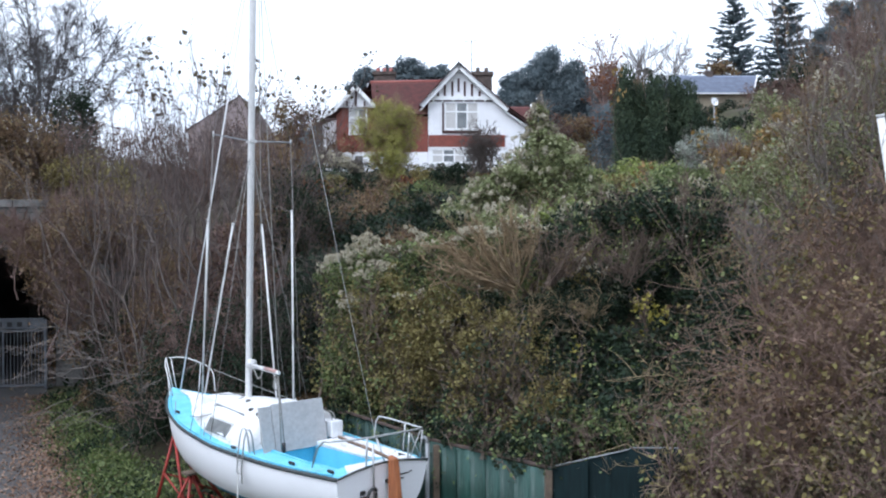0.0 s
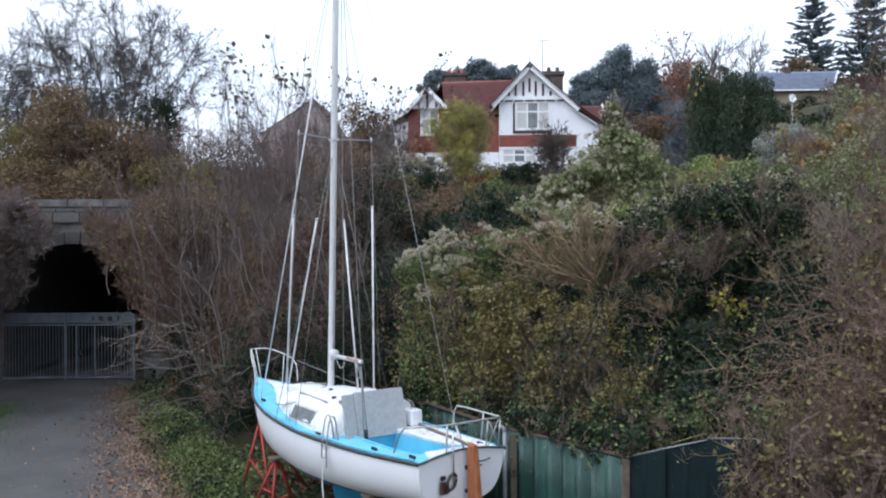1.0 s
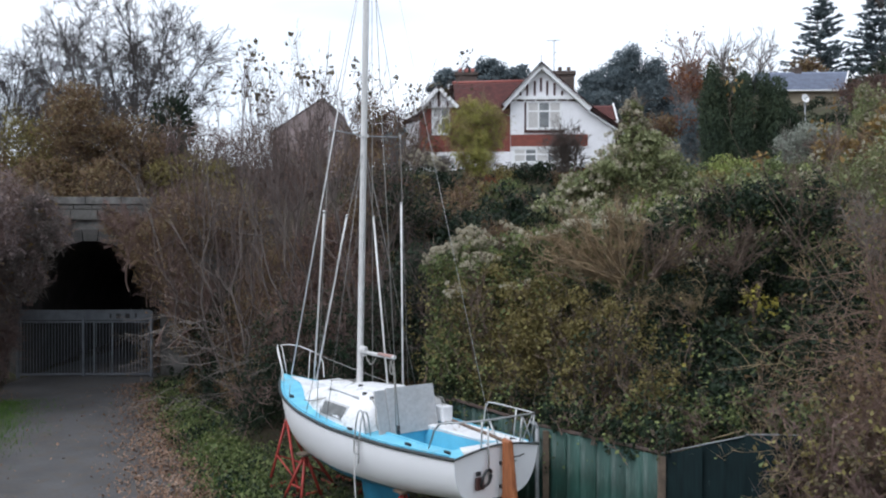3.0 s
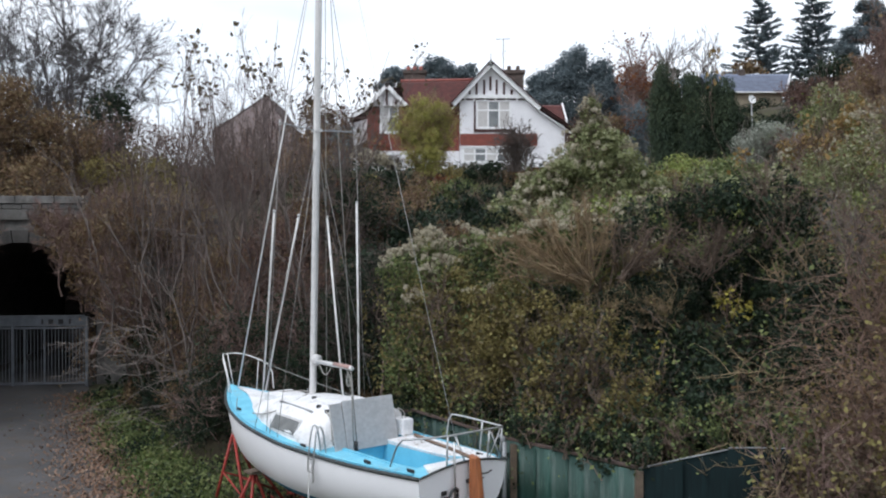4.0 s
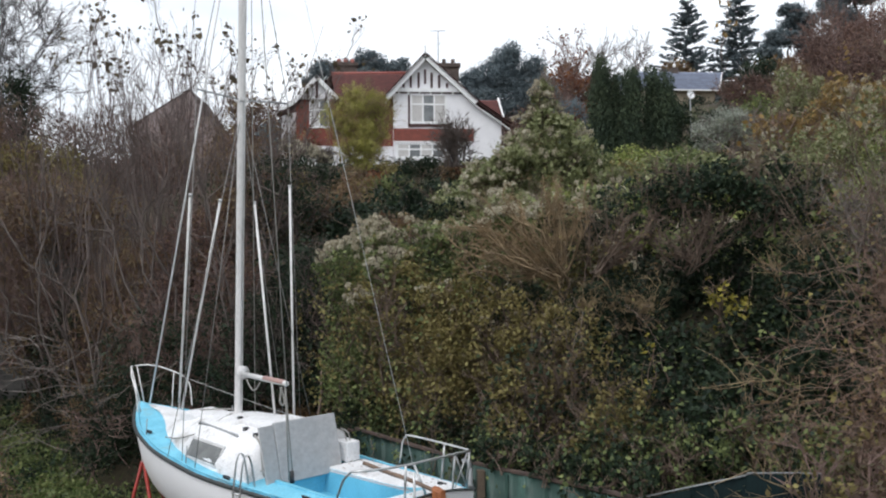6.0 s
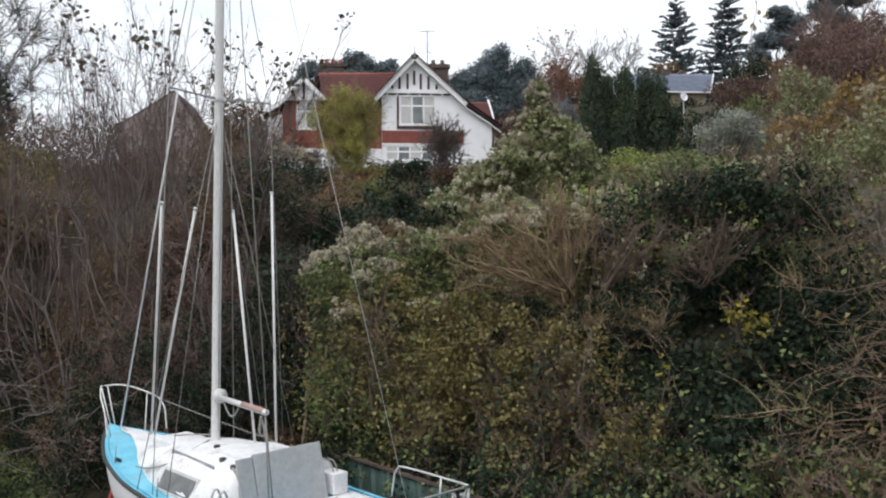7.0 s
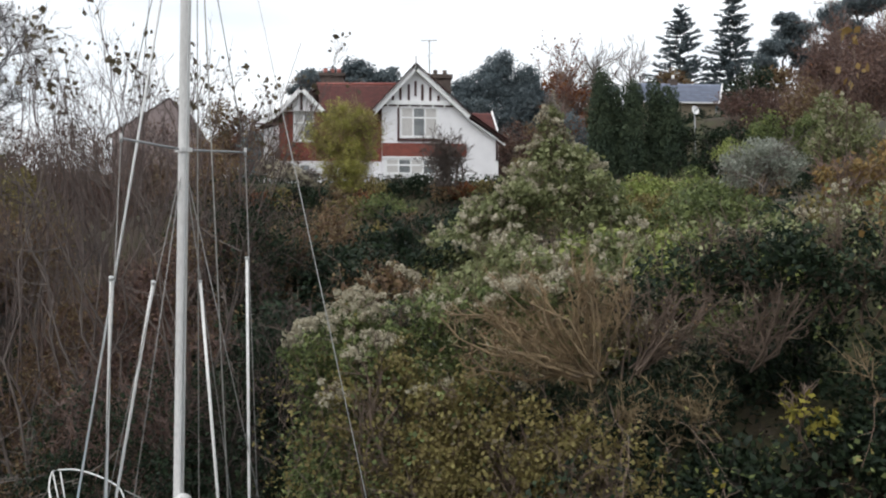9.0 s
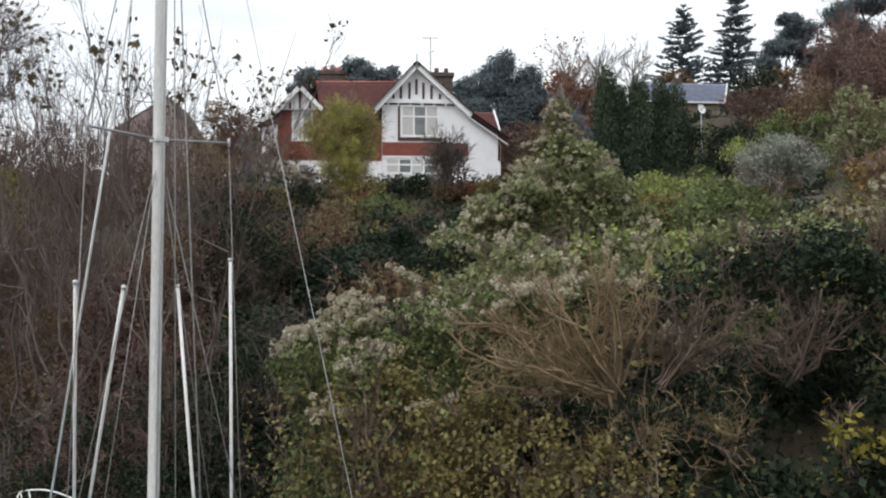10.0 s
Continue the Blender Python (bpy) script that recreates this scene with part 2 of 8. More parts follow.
ANTIFOUL = plain_mat("blue_antifouling", (0.035, 0.26, 0.42), (0.025, 0.19, 0.32), 2.5, 0.75, dirt=(0.05, 0.12, 0.15), dirt_pos=(0.5, 0.8))
STRAKE = plain_mat("dark_rubbing_strake", (0.05, 0.055, 0.055), (0.025, 0.03, 0.03), 8, 0.6)
ALLOY = plain_mat("white_painted_spar", (0.72, 0.71, 0.70), (0.60, 0.59, 0.58), 3, 0.45, stretch=(1, 1, 0.2))
POLE_WHITE = plain_mat("white_plastic_pole", (0.80, 0.79, 0.78), (0.70, 0.69, 0.67), 4, 0.5)
STEEL = plain_mat("stainless_tube", (0.55, 0.55, 0.55), (0.42, 0.42, 0.42), 12, 0.35, metal=0.85)
WIRE = plain_mat("weathered_wire", (0.30, 0.29, 0.28), (0.20, 0.19, 0.18), 20, 0.5, metal=0.4)
ROPE = plain_mat("grey_rope", (0.36, 0.35, 0.33), (0.24, 0.23, 0.21), 40, 0.9)
ROPE_RED = plain_mat("faded_red_rope", (0.42, 0.22, 0.19), (0.36, 0.29, 0.27), 30, 0.9)
RUDDER_WOOD = plain_mat("varnished_rudder_wood", (0.40, 0.145, 0.055), (0.24, 0.08, 0.03), 5, 0.5, stretch=(6, 6, 0.8), dirt=(0.12, 0.07, 0.04), dirt_pos=(0.55, 0.8))
TILLER_WOOD = plain_mat("grey_brown_tiller_wood", (0.20, 0.13, 0.09), (0.11, 0.075, 0.055), 6, 0.7)
BOARD_GREY = plain_mat("grey_hatch_board", (0.44, 0.44, 0.445), (0.39, 0.39, 0.395), 1.5, 0.6, bscale=14)
BOARD_EDGE = plain_mat("pale_grey_frame", (0.58, 0.58, 0.58), (0.48, 0.48, 0.48), 3, 0.6)
PORTLIGHT = plain_mat("clouded_window", (0.20, 0.205, 0.20), (0.13, 0.135, 0.135), 5, 0.25)
BLACK = plain_mat("black_fitting", (0.03, 0.03, 0.032), (0.018, 0.018, 0.02), 10, 0.5)
RED_STEEL = plain_mat("red_painted_steel", (0.36, 0.035, 0.025), (0.22, 0.028, 0.02), 6, 0.6, dirt=(0.12, 0.05, 0.03), dirt_pos=(0.55, 0.8))
TIMBER = plain_mat("old_timber", (0.16, 0.12, 0.085), (0.08, 0.06, 0.045), 5, 0.9, bump=0.4)
RUST_STEEL = plain_mat("rusty_fence_post", (0.11, 0.075, 0.06), (0.06, 0.045, 0.04), 8, 0.85)
GALV = plain_mat("galvanised_steel", (0.34, 0.35, 0.36), (0.25, 0.26, 0.27), 6, 0.55, metal=0.3)
GATE_STEEL = plain_mat("grey_painted_gate_steel", (0.17, 0.185, 0.205), (0.11, 0.12, 0.135), 3, 0.6)
STONE = plain_mat("dressed_bridge_stone", (0.20, 0.19, 0.18), (0.09, 0.086, 0.082), 2.2, 0.9, bump=0.5, bscale=25, dirt=(0.06, 0.058, 0.05), dirt_pos=(0.42, 0.66))
# darker stone for the arch ring, barrel and far end
TUNNEL_STONE = plain_mat("dark_tunnel_stone", (0.085, 0.08, 0.075), (0.05, 0.047, 0.045), 1.5, 0.95, bump=0.4, bscale=15)
RENDER_WHITE = plain_mat("white_roughcast", (0.88, 0.87, 0.89), (0.81, 0.80, 0.82), 1.2, 0.85, bump=0.3, bscale=40, dirt=(0.50, 0.49, 0.47), dirt_pos=(0.6, 0.85))
PAINT_WHITE = plain_mat("white_woodwork_paint", (0.88, 0.88, 0.88), (0.82, 0.82, 0.82), 3, 0.5)
BRICK_RED = plain_mat("red_brick", (0.25, 0.072, 0.052), (0.18, 0.055, 0.042), 4, 0.85, bscale=14)
TILE_RED = plain_mat("dark_red_roof_tile", (0.145, 0.045, 0.04), (0.09, 0.033, 0.03), 2.5, 0.75, bscale=20)
TILE_RIDGE = plain_mat("red_ridge_tile", (0.36, 0.12, 0.10), (0.26, 0.085, 0.07), 5, 0.75)
TIMBER_DARK = plain_mat("dark_red_brown_paint", (0.075, 0.03, 0.026), (0.05, 0.022, 0.02), 5, 0.6)
CHIMNEY = plain_mat("dark_chimney_brick", (0.125, 0.095, 0.082), (0.07, 0.055, 0.048), 3, 0.9, bscale=20)
SLATE = plain_mat("grey_slate_roof", (0.215, 0.245, 0.33), (0.165, 0.19, 0.26), 2, 0.55, bscale=12)
STUCCO_TAN = plain_mat("tan_cottage_wall", (0.30, 0.25, 0.18), (0.22, 0.18, 0.13), 1.5, 0.9)
ROOF_BROWN = plain_mat("brown_slate_roof", (0.31, 0.255, 0.25), (0.26, 0.21, 0.205), 1.2, 0.85)
STONE_BROWN = plain_mat("brown_stone_wall", (0.31, 0.25, 0.245), (0.26, 0.21, 0.205), 1.5, 0.9)
GLASS = plain_mat("window_glass", (0.20, 0.215, 0.22), (0.10, 0.11, 0.115), 1.2, 0.08, spec=0.8)
CURTAIN = plain_mat("net_curtain", (0.62, 0.60, 0.58), (0.50, 0.48, 0.47), 8, 0.9, stretch=(6, 6, 0.5))


# ---- geometry helpers ----
def mesh_np(name, V, F, smooth=False):
    """A mesh from arrays: V (n, 3), F (m, k) with k corners a face, or a list of such arrays."""
    Fs = F if isinstance(F, list) else [F]
    V = np.asarray(V, np.float32).reshape(-1, 3)
    me = bpy.data.meshes.new(name)
    me.vertices.add(len(V))
    me.vertices.foreach_set("co", V.ravel())
    flat = np.concatenate([np.asarray(f, np.int32).ravel() for f in Fs])
    sizes = np.concatenate([np.full(len(f), np.asarray(f).shape[1], np.int32) for f in Fs])
    me.loops.add(len(flat))
    me.loops.foreach_set("vertex_index", flat)
    me.polygons.add(len(sizes))
    me.polygons.foreach_set("loop_start", np.concatenate([[0], np.cumsum(sizes)[:-1]]).astype(np.int32))
    if smooth:
        me.polygons.foreach_set("use_smooth", np.ones(len(sizes), bool))
    me.update(calc_edges=True)
    return me


def put(name, me, mat, parent=None, label="", m=None):
    """One mesh object of that material; under parent, in parent's own axes."""
    if mat and not me.materials:
        me.materials.append(mat)
    ob = new(name, me)
    if parent:
        ob.parent = parent
    if m is not None:
        ob.matrix_basis = m
    if label:
        tagged(ob, label)
    return ob


def empty(name, m, label, category, group="", kind=""):
    ob = new(name)
    ob.empty_display_size = 0.2
    ob.matrix_basis = m
    return tagged(ob, label, category, group, kind)


def bm_mesh(name, bm, smooth=False):
    bmesh.ops.recalc_face_normals(bm, faces=bm.faces)
    me = bpy.data.meshes.new(name)
    bm.to_mesh(me)
    bm.free()
    if smooth:
        for f in me.polygons:
            f.use_smooth = True
    return me


def box_bm(bm, x0, x1, y0, y1, z0, z1, bevel=0.0, m=None):
    r = bmesh.ops.create_cube(bm, size=1.0)
    t = Matrix.Translation(((x0 + x1) / 2, (y0 + y1) / 2, (z0 + z1) / 2)) @ Matrix.Diagonal((x1 - x0, y1 - y0, z1 - z0, 1))
    bmesh.ops.transform(bm, matrix=(m @ t) if m else t, verts=r["verts"])
    if bevel:
        es = list({e for v in r["verts"] for e in v.link_edges})
        bmesh.ops.bevel(bm, geom=es, offset=bevel, segments=2, profile=0.6, affect="EDGES")
    return bm


def box(name, x0, x1, y0, y1, z0, z1, mat, parent=None, label="", bevel=0.0, m=None):
    return put(name, bm_mesh(name, box_bm(bmesh.new(), x0, x1, y0, y1, z0, z1, bevel)), mat, parent, label, m)


def prism(name, poly, axis, a0, a1, mat, parent=None, label=""):
    """A polygon of (u, v) pushed from a0 to a1 along axis: y -> poly is (x, z); x -> (y, z); z -> (x, y)."""
    bm = bmesh.new()
    rows = []
    for a in (a0, a1):
        rows.append([bm.verts.new((u, a, v) if axis == "y" else (a, u, v) if axis == "x" else (u, v, a)) for u, v in poly])
    n = len(poly)
    bm.faces.new(rows[0])
    bm.faces.new(rows[1][::-1])
    for i in range(n):
        bm.faces.new((rows[0][i], rows[0][(i + 1) % n], rows[1][(i + 1) % n], rows[1][i]))
    return put(name, bm_mesh(name, bm), mat, parent, label)


def tube_np(pts, rad, sides=6, caps=True):
    """Tubes along polylines. pts (n, k, 3), rad (n, k). Gives verts and quads."""
    pts = np.asarray(pts, float)
    if pts.ndim == 2:
        pts = pts[None]
    n, k, _ = pts.shape
    rad = np.broadcast_to(np.asarray(rad, float), (n, k))
    tan = np.gradient(pts, axis=1)
    tan /= np.linalg.norm(tan, axis=2, keepdims=True) + 1e-9
    ref = np.where(np.abs(tan[:, :1, 2:3]) > 0.8, np.array([1.0, 0.1, 0]), np.array([0.05, 0, 1.0]))
    a = np.cross(tan, np.broadcast_to(ref, tan.shape))
    a /= np.linalg.norm(a, axis=2, keepdims=True) + 1e-9
    b = np.cross(tan, a)
    ang = np.arange(sides) * 2 * np.pi / sides
    ring = a[:, :, None] * np.cos(ang)[None, None, :, None] + b[:, :, None] * np.sin(ang)[None, None, :, None]
    V = pts[:, :, None] + ring * rad[:, :, None, None]
    i = np.arange(n)[:, None, None] * k * sides + np.arange(k - 1)[None, :, None] * sides
    s = np.arange(sides)[None, None]
    s2 = (s + 1) % sides
    F = np.stack([i + s, i + s2, i + sides + s2, i + sides + s], -1).reshape(-1, 4)
    return V.reshape(-1, 3), F


def tube(name, pts, r, mat, parent=None, label="", sides=8, curve=0):
    """One round bar along a polyline, rounded by `curve` passes of corner cutting."""
    p = np.asarray(pts, float)
    for _ in range(curve):
        q = [p[0]]
        for i in range(len(p) - 1):
            q += [p[i] * 0.75 + p[i + 1] * 0.25, p[i] * 0.25 + p[i + 1] * 0.75]
        q.append(p[-1])
        p = np.array(q)
    V, F = tube_np(p, r, sides)
    caps = [np.arange(sides)[None, ::-1], (len(V) - sides + np.arange(sides))[None]]
    return put(name, mesh_np(name, V, [F] + caps, True), mat, parent, label)


def join_np(parts):
    V, F, o = [], [], 0
    for v, f in parts:
        V.append(v)
        F.append(np.asarray(f) + o)
        o += len(v)
    by = {}
    for f in F:
        by.setdefault(f.shape[1], []).append(f)
    return np.concatenate(V), [np.concatenate(x) for x in by.values()]


# ---- ground: a flat yard and lane cut into a hillside ----
TOE = [(60, -20), (24, -1), (9, 5.0), (4.6, 9.6), (2.9, 11.0), (1.45, 12.0), (-0.1, 13.6), (-1.6, 15.8), (-4.1, 18.5), (-6.9, 19.6), (-9.2, 23.5), (-11.6, 28.6), (-12.6, 42.0)]
BANK = [(-18.6, 42.0), (-17.9, 28.2), (-16.6, 24.0), (-13.9, 17.2), (-12.6, 10.0), (-12.0, -4.0), (-60, -30)]
YARD = np.array(TOE + BANK + [(-60, -900), (60, -900)], float)


def yard_distance(x, y):
    """Metres outside the yard (0 inside), and whether the nearest edge is the lane's far bank."""
    P = np.stack([x, y], -1)
    best = np.full(x.shape, 1e9)
    which = np.zeros(x.shape, int)
    inside = np.zeros(x.shape, bool)
    n = len(YARD)
    for i in range(n):
        a, b = YARD[i], YARD[(i + 1) % n]
        ab = b - a
        t = np.clip(((P - a) @ ab) / (ab @ ab), 0, 1)
        d = np.linalg.norm(P - a - t[..., None] * ab, axis=-1)
        which = np.where(d < best, i, which)
        best = np.minimum(best, d)
        cross = ((a[1] > y) != (b[1] > y)) & (x < (b[0] - a[0]) * (y - a[1]) / (b[1] - a[1] + 1e-12) + a[0])
        inside ^= cross
    return np.where(inside, 0.0, best), (which >= len(TOE)) & (which < len(TOE) + len(BANK))


def wave(x, y, s, seed):
    r = np.random.RandomState(seed)
    out = 0
    for i in range(7):
        k, ph = r.normal(size=2) * s, r.uniform(0, 6.28)
        out = out + np.sin(k[0] * x + k[1] * y + ph)
    return out / 4.0


def height(x, y):
    x, y = np.asarray(x, float), np.asarray(y, float)
    d, bank = yard_distance(x, y)
    hill = np.interp(d, [0, 0.4, 1, 2, 4, 8, 14, 25, 40, 55, 80, 120, 300, 3000], [0, 0.2, 0.8, 1.8, 3.2, 4.8, 6.0, 7.2, 8.6, 10.0, 13.0, 17, 30, 90])
    left = np.interp(d, [0, 0.6, 2, 5, 9, 20, 60, 3000], [0, 0.3, 1.4, 3.4, 5.0, 6.4, 9.8, 60])
    h = np.where(bank, left, hill)
    h = h + 8 * np.clip((y - 75) / 50, 0, 1) * np.clip((x + 8) / 20, 0, 1)
    h = h + np.clip(x - 12, 0, 30) * 0.11 * np.clip((y - 40) / 20, 0, 1)
    flat = np.clip(1 - np.maximum(np.abs(x) - 9, 0) / 8, 0, 1) * np.clip((y - 46) / 6, 0, 1) * np.clip((76 - y) / 8, 0, 1)
    h = h * (1 - flat) + 9.1 * flat
    knoll = np.clip(1.6 - np.hypot((x - 27) / 9, (y - 70) / 8), 0, 1)
    h = np.where(knoll > 0, np.maximum(h, h * (1 - knoll) + 15.3 * knoll), h)
    h = h + (1 - flat) * (0.14 * wave(x, y, 0.9, 3) + 0.3 * wave(x, y, 0.22, 5)) * np.clip((d - 0.5) / 4, 0, 1)
    return h + 0.015 * wave(x, y, 1.3, 8)


def build_ground():
    xs = np.unique(np.round(np.concatenate([np.linspace(-1500, -60, 25), np.linspace(-60, -24, 25), np.arange(-24, 14, 0.4), np.linspace(14, 60, 40), np.linspace(60, 1500, 25)]), 3))
    ys = np.unique(np.round(np.concatenate([np.linspace(-1200, -20, 18), np.arange(-20, 6, 1.0), np.arange(6, 36, 0.4), np.linspace(36, 110, 70), np.linspace(110, 1500, 25)]), 3))
    X, Y = np.meshgrid(xs, ys, indexing="ij")
    V = np.stack([X, Y, height(X, Y)], -1).reshape(-1, 3)
    a = np.arange(len(xs) - 1)[:, None] * len(ys) + np.arange(len(ys) - 1)[None]
    F = np.stack([a, a + len(ys), a + len(ys) + 1, a + 1], -1).reshape(-1, 4)
    tagged(put("ground", mesh_np("ground", V, F, True), SOIL), "dark leafy soil of the yard and the hillside", "ground", kind="structure")


build_ground()


def build_road():
    """The lane: a worn strip from behind the camera to the tunnel gate, with ragged edges."""
    mid = [(-6.5, -40, 3.6), (-8.2, 0, 3.6), (-9.0, 8, 3.2), (-9.6, 15, 2.9), (-11.8, 20, 2.6), (-13.9, 25, 2.35), (-15.2, 28.4, 2.3), (-15.6, 41.5, 2.3)]
    m = np.array(mid)
    t = np.linspace(0, 1, 260)
    s = np.concatenate([[0], np.cumsum(np.linalg.norm(np.diff(m[:, :2], axis=0), axis=1))])
    c = np.stack([np.interp(t * s[-1], s, m[:, i]) for i in range(3)], -1)
    tan = np.gradient(c[:, :2], axis=0)
    tan /= np.linalg.norm(tan, axis=1, keepdims=True)
    nor = np.stack([tan[:, 1], -tan[:, 0]], -1)
    rows = []
    for j, f in enumerate(np.linspace(-1, 1, 9)):
        rag = 0.12 * wave(c[:, 0] * 3, c[:, 1] * 3, 1.2, 20 + j) * (abs(f) == 1)
        p = c[:, :2] + nor * (f * c[:, 2] + rag)[:, None]
        rows.append(np.stack([p[:, 0], p[:, 1], height(p[:, 0], p[:, 1]) + 0.035 + 0.03 * (1 - f * f)], -1))
    V = np.stack(rows, 1)
    a = np.arange(259)[:, None] * 9 + np.arange(8)[None]
    F = np.stack([a, a + 1, a + 10, a + 9], -1).reshape(-1, 4)
    tagged(put("road", mesh_np("road", V.reshape(-1, 3), F, True), ROAD), "worn grey asphalt lane leading to a gated tunnel", "lane", kind="structure")


build_road()


# ---- plants: leaves, twigs, limbs ----
def unit(v):
    return v / (np.linalg.norm(v, axis=-1, keepdims=True) + 1e-9)


def leaf_quads(rng, C, size, aspect=0.6, up=0.3, out=None, droop=None, kite=False):
    """One small blade a point: a pointed leaf, or a folded kite for larger ones."""
    n = len(C)
    u = unit(rng.normal(size=(n, 3)) + (0 if droop is None else np.array(droop)))
    nor = rng.normal(size=(n, 3)) + np.array([0, 0, up * 3])
    if out is not None:
        nor = nor + out * 1.2
    v = unit(np.cross(u, nor))
    w = np.cross(u, v)
    L = (size * rng.uniform(0.6, 1.35, n))[:, None]
    W = L * aspect
    if not kite:
        V = np.stack([C - u * L * 0.4 + v * W * 0.55, C - u * L * 0.4 - v * W * 0.55, C + u * L * 0.6], 1)
        return V.reshape(-1, 3), np.arange(n * 3).reshape(n, 3)
    V = np.stack([C - u * L * 0.5, C + v * W * 0.5 + w * W * 0.12, C + u * L * 0.5, C - v * W * 0.5 + w * W * 0.12], 1)
    F = np.arange(n * 4).reshape(n, 4)
    return V.reshape(-1, 3), F


def lumpy(rng, lobes, k):
    """Breaks each lobe into a core and k smaller lumps round its outside."""
    out = []
    for (x, y, z, rx, ry, rz) in lobes:
        out.append((x, y, z, rx * 0.78, ry * 0.78, rz * 0.78))
        for _ in range(k):
            d = unit(rng.normal(size=3) + np.array([0, -0.15, 0.12]))
            q = rng.uniform(0.24, 0.46)
            out.append((x + d[0] * rx * 0.74, y + d[1] * ry * 0.74, z + d[2] * rz * 0.74, rx * q, ry * q, rz * q))
    return out


def cloud(rng, lobes, dens, rough=0.28, fill=0.45, clump=0.0, keep=-0.15):
    """Points through lumpy ellipsoids, crowded towards the outside. lobes rows: x, y, z, rx, ry, rz.
    clump: metres between sprays of leaves, with gaps between them."""
    P, O = [], []
    for k, (x, y, z, rx, ry, rz) in enumerate(lobes):
        area = 4 * math.pi * ((rx * ry) ** 1.6 / 3 + (rx * rz) ** 1.6 / 3 + (ry * rz) ** 1.6 / 3) ** (1 / 1.6)
        n = max(10, int(area * dens))
        d = unit(rng.normal(size=(n, 3)))
        q = d * 2.2
        f = np.zeros(n)
        for i in range(5):
            kv, ph = rng.normal(size=3) * (0.8 + 0.5 * i), rng.uniform(0, 6.28)
            f += np.sin(q @ kv + ph) / (1 + 0.4 * i)
        r = (1 + rough * f / 1.8) * (1 - fill * rng.uniform(0, 1, n) ** 1.8)
        r = r * (1 + 0.10 * rng.normal(size=n))
        P.append(np.array([x, y, z]) + d * r[:, None] * np.array([rx, ry, rz]))
        O.append(d)
    P, O = np.concatenate(P), np.concatenate(O)
    if clump:
        f = np.zeros(len(P))
        for i in range(7):
            f += np.sin(P @ (unit(rng.normal(size=3)) * rng.uniform(0.7, 1.5) * 2 * np.pi / clump) + rng.uniform(0, 6.28))
        ok = f / 1.9 + 0.35 * rng.normal(size=len(P)) > keep
        P, O = P[ok], O[ok]
    return P, O


def arcs(rng, A, B, k=5, wob=0.12, sag=0.0, jag=0.02):
    t = np.linspace(0, 1, k)[None, :, None]
    L = np.linalg.norm(B - A, axis=1)[:, None, None]
    side = unit(rng.normal(size=(len(A), 3)))[:, None]
    kink = rng.normal(size=(len(A), k, 3)) * jag
    kink[:, 0] = 0
    P = A[:, None] * (1 - t) + B[:, None] * t + side * np.sin(np.pi * t) * wob * L + kink * L
    P[:, :, 2] -= (sag * L * t * t)[:, :, 0]
    return P


def spawn(rng, P, count, lmin, lmax, spread, up=0.3, lo=0.25, hi=1.0):
    """Roots and tips of count side shoots a parent."""
    n, k, _ = P.shape
    i = np.repeat(np.arange(n), count)
    t = rng.uniform(lo, hi, len(i)) * (k - 1)
    a = np.clip(t.astype(int), 0, k - 2)
    f = (t - a)[:, None]
    A = P[i, a] * (1 - f) + P[i, a + 1] * f
    tan = unit(P[i, a + 1] - P[i, a])
    d = unit(tan + spread * rng.normal(size=(len(i), 3)) + np.array([0, 0, up]))
    return A, A + d * rng.uniform(lmin, lmax, len(i))[:, None]


def slivers(rng, A, B, r):
    """Finest twigs: two crossed slivers each, running to a point."""
    d = unit(B - A)
    s = unit(np.cross(d, rng.normal(size=A.shape)))
    q = np.cross(d, s)
    V = np.stack([A + s * r, A - s * r, B, A + q * r, A - q * r, B], 1).reshape(-1, 3)
    return V, np.arange(len(V)).reshape(-1, 3)


def taper(n, k, r0, r1):
    return np.broadcast_to(np.linspace(r0, r1, k)[None], (n, k))


def set_thing(name, at, label, category, group=""):
    return empty(name, Matrix.Translation(at), label, category, group)


def local_mesh(name, V, F, at, smooth=False):
    return mesh_np(name, np.asarray(V) - np.array(at), F, smooth)


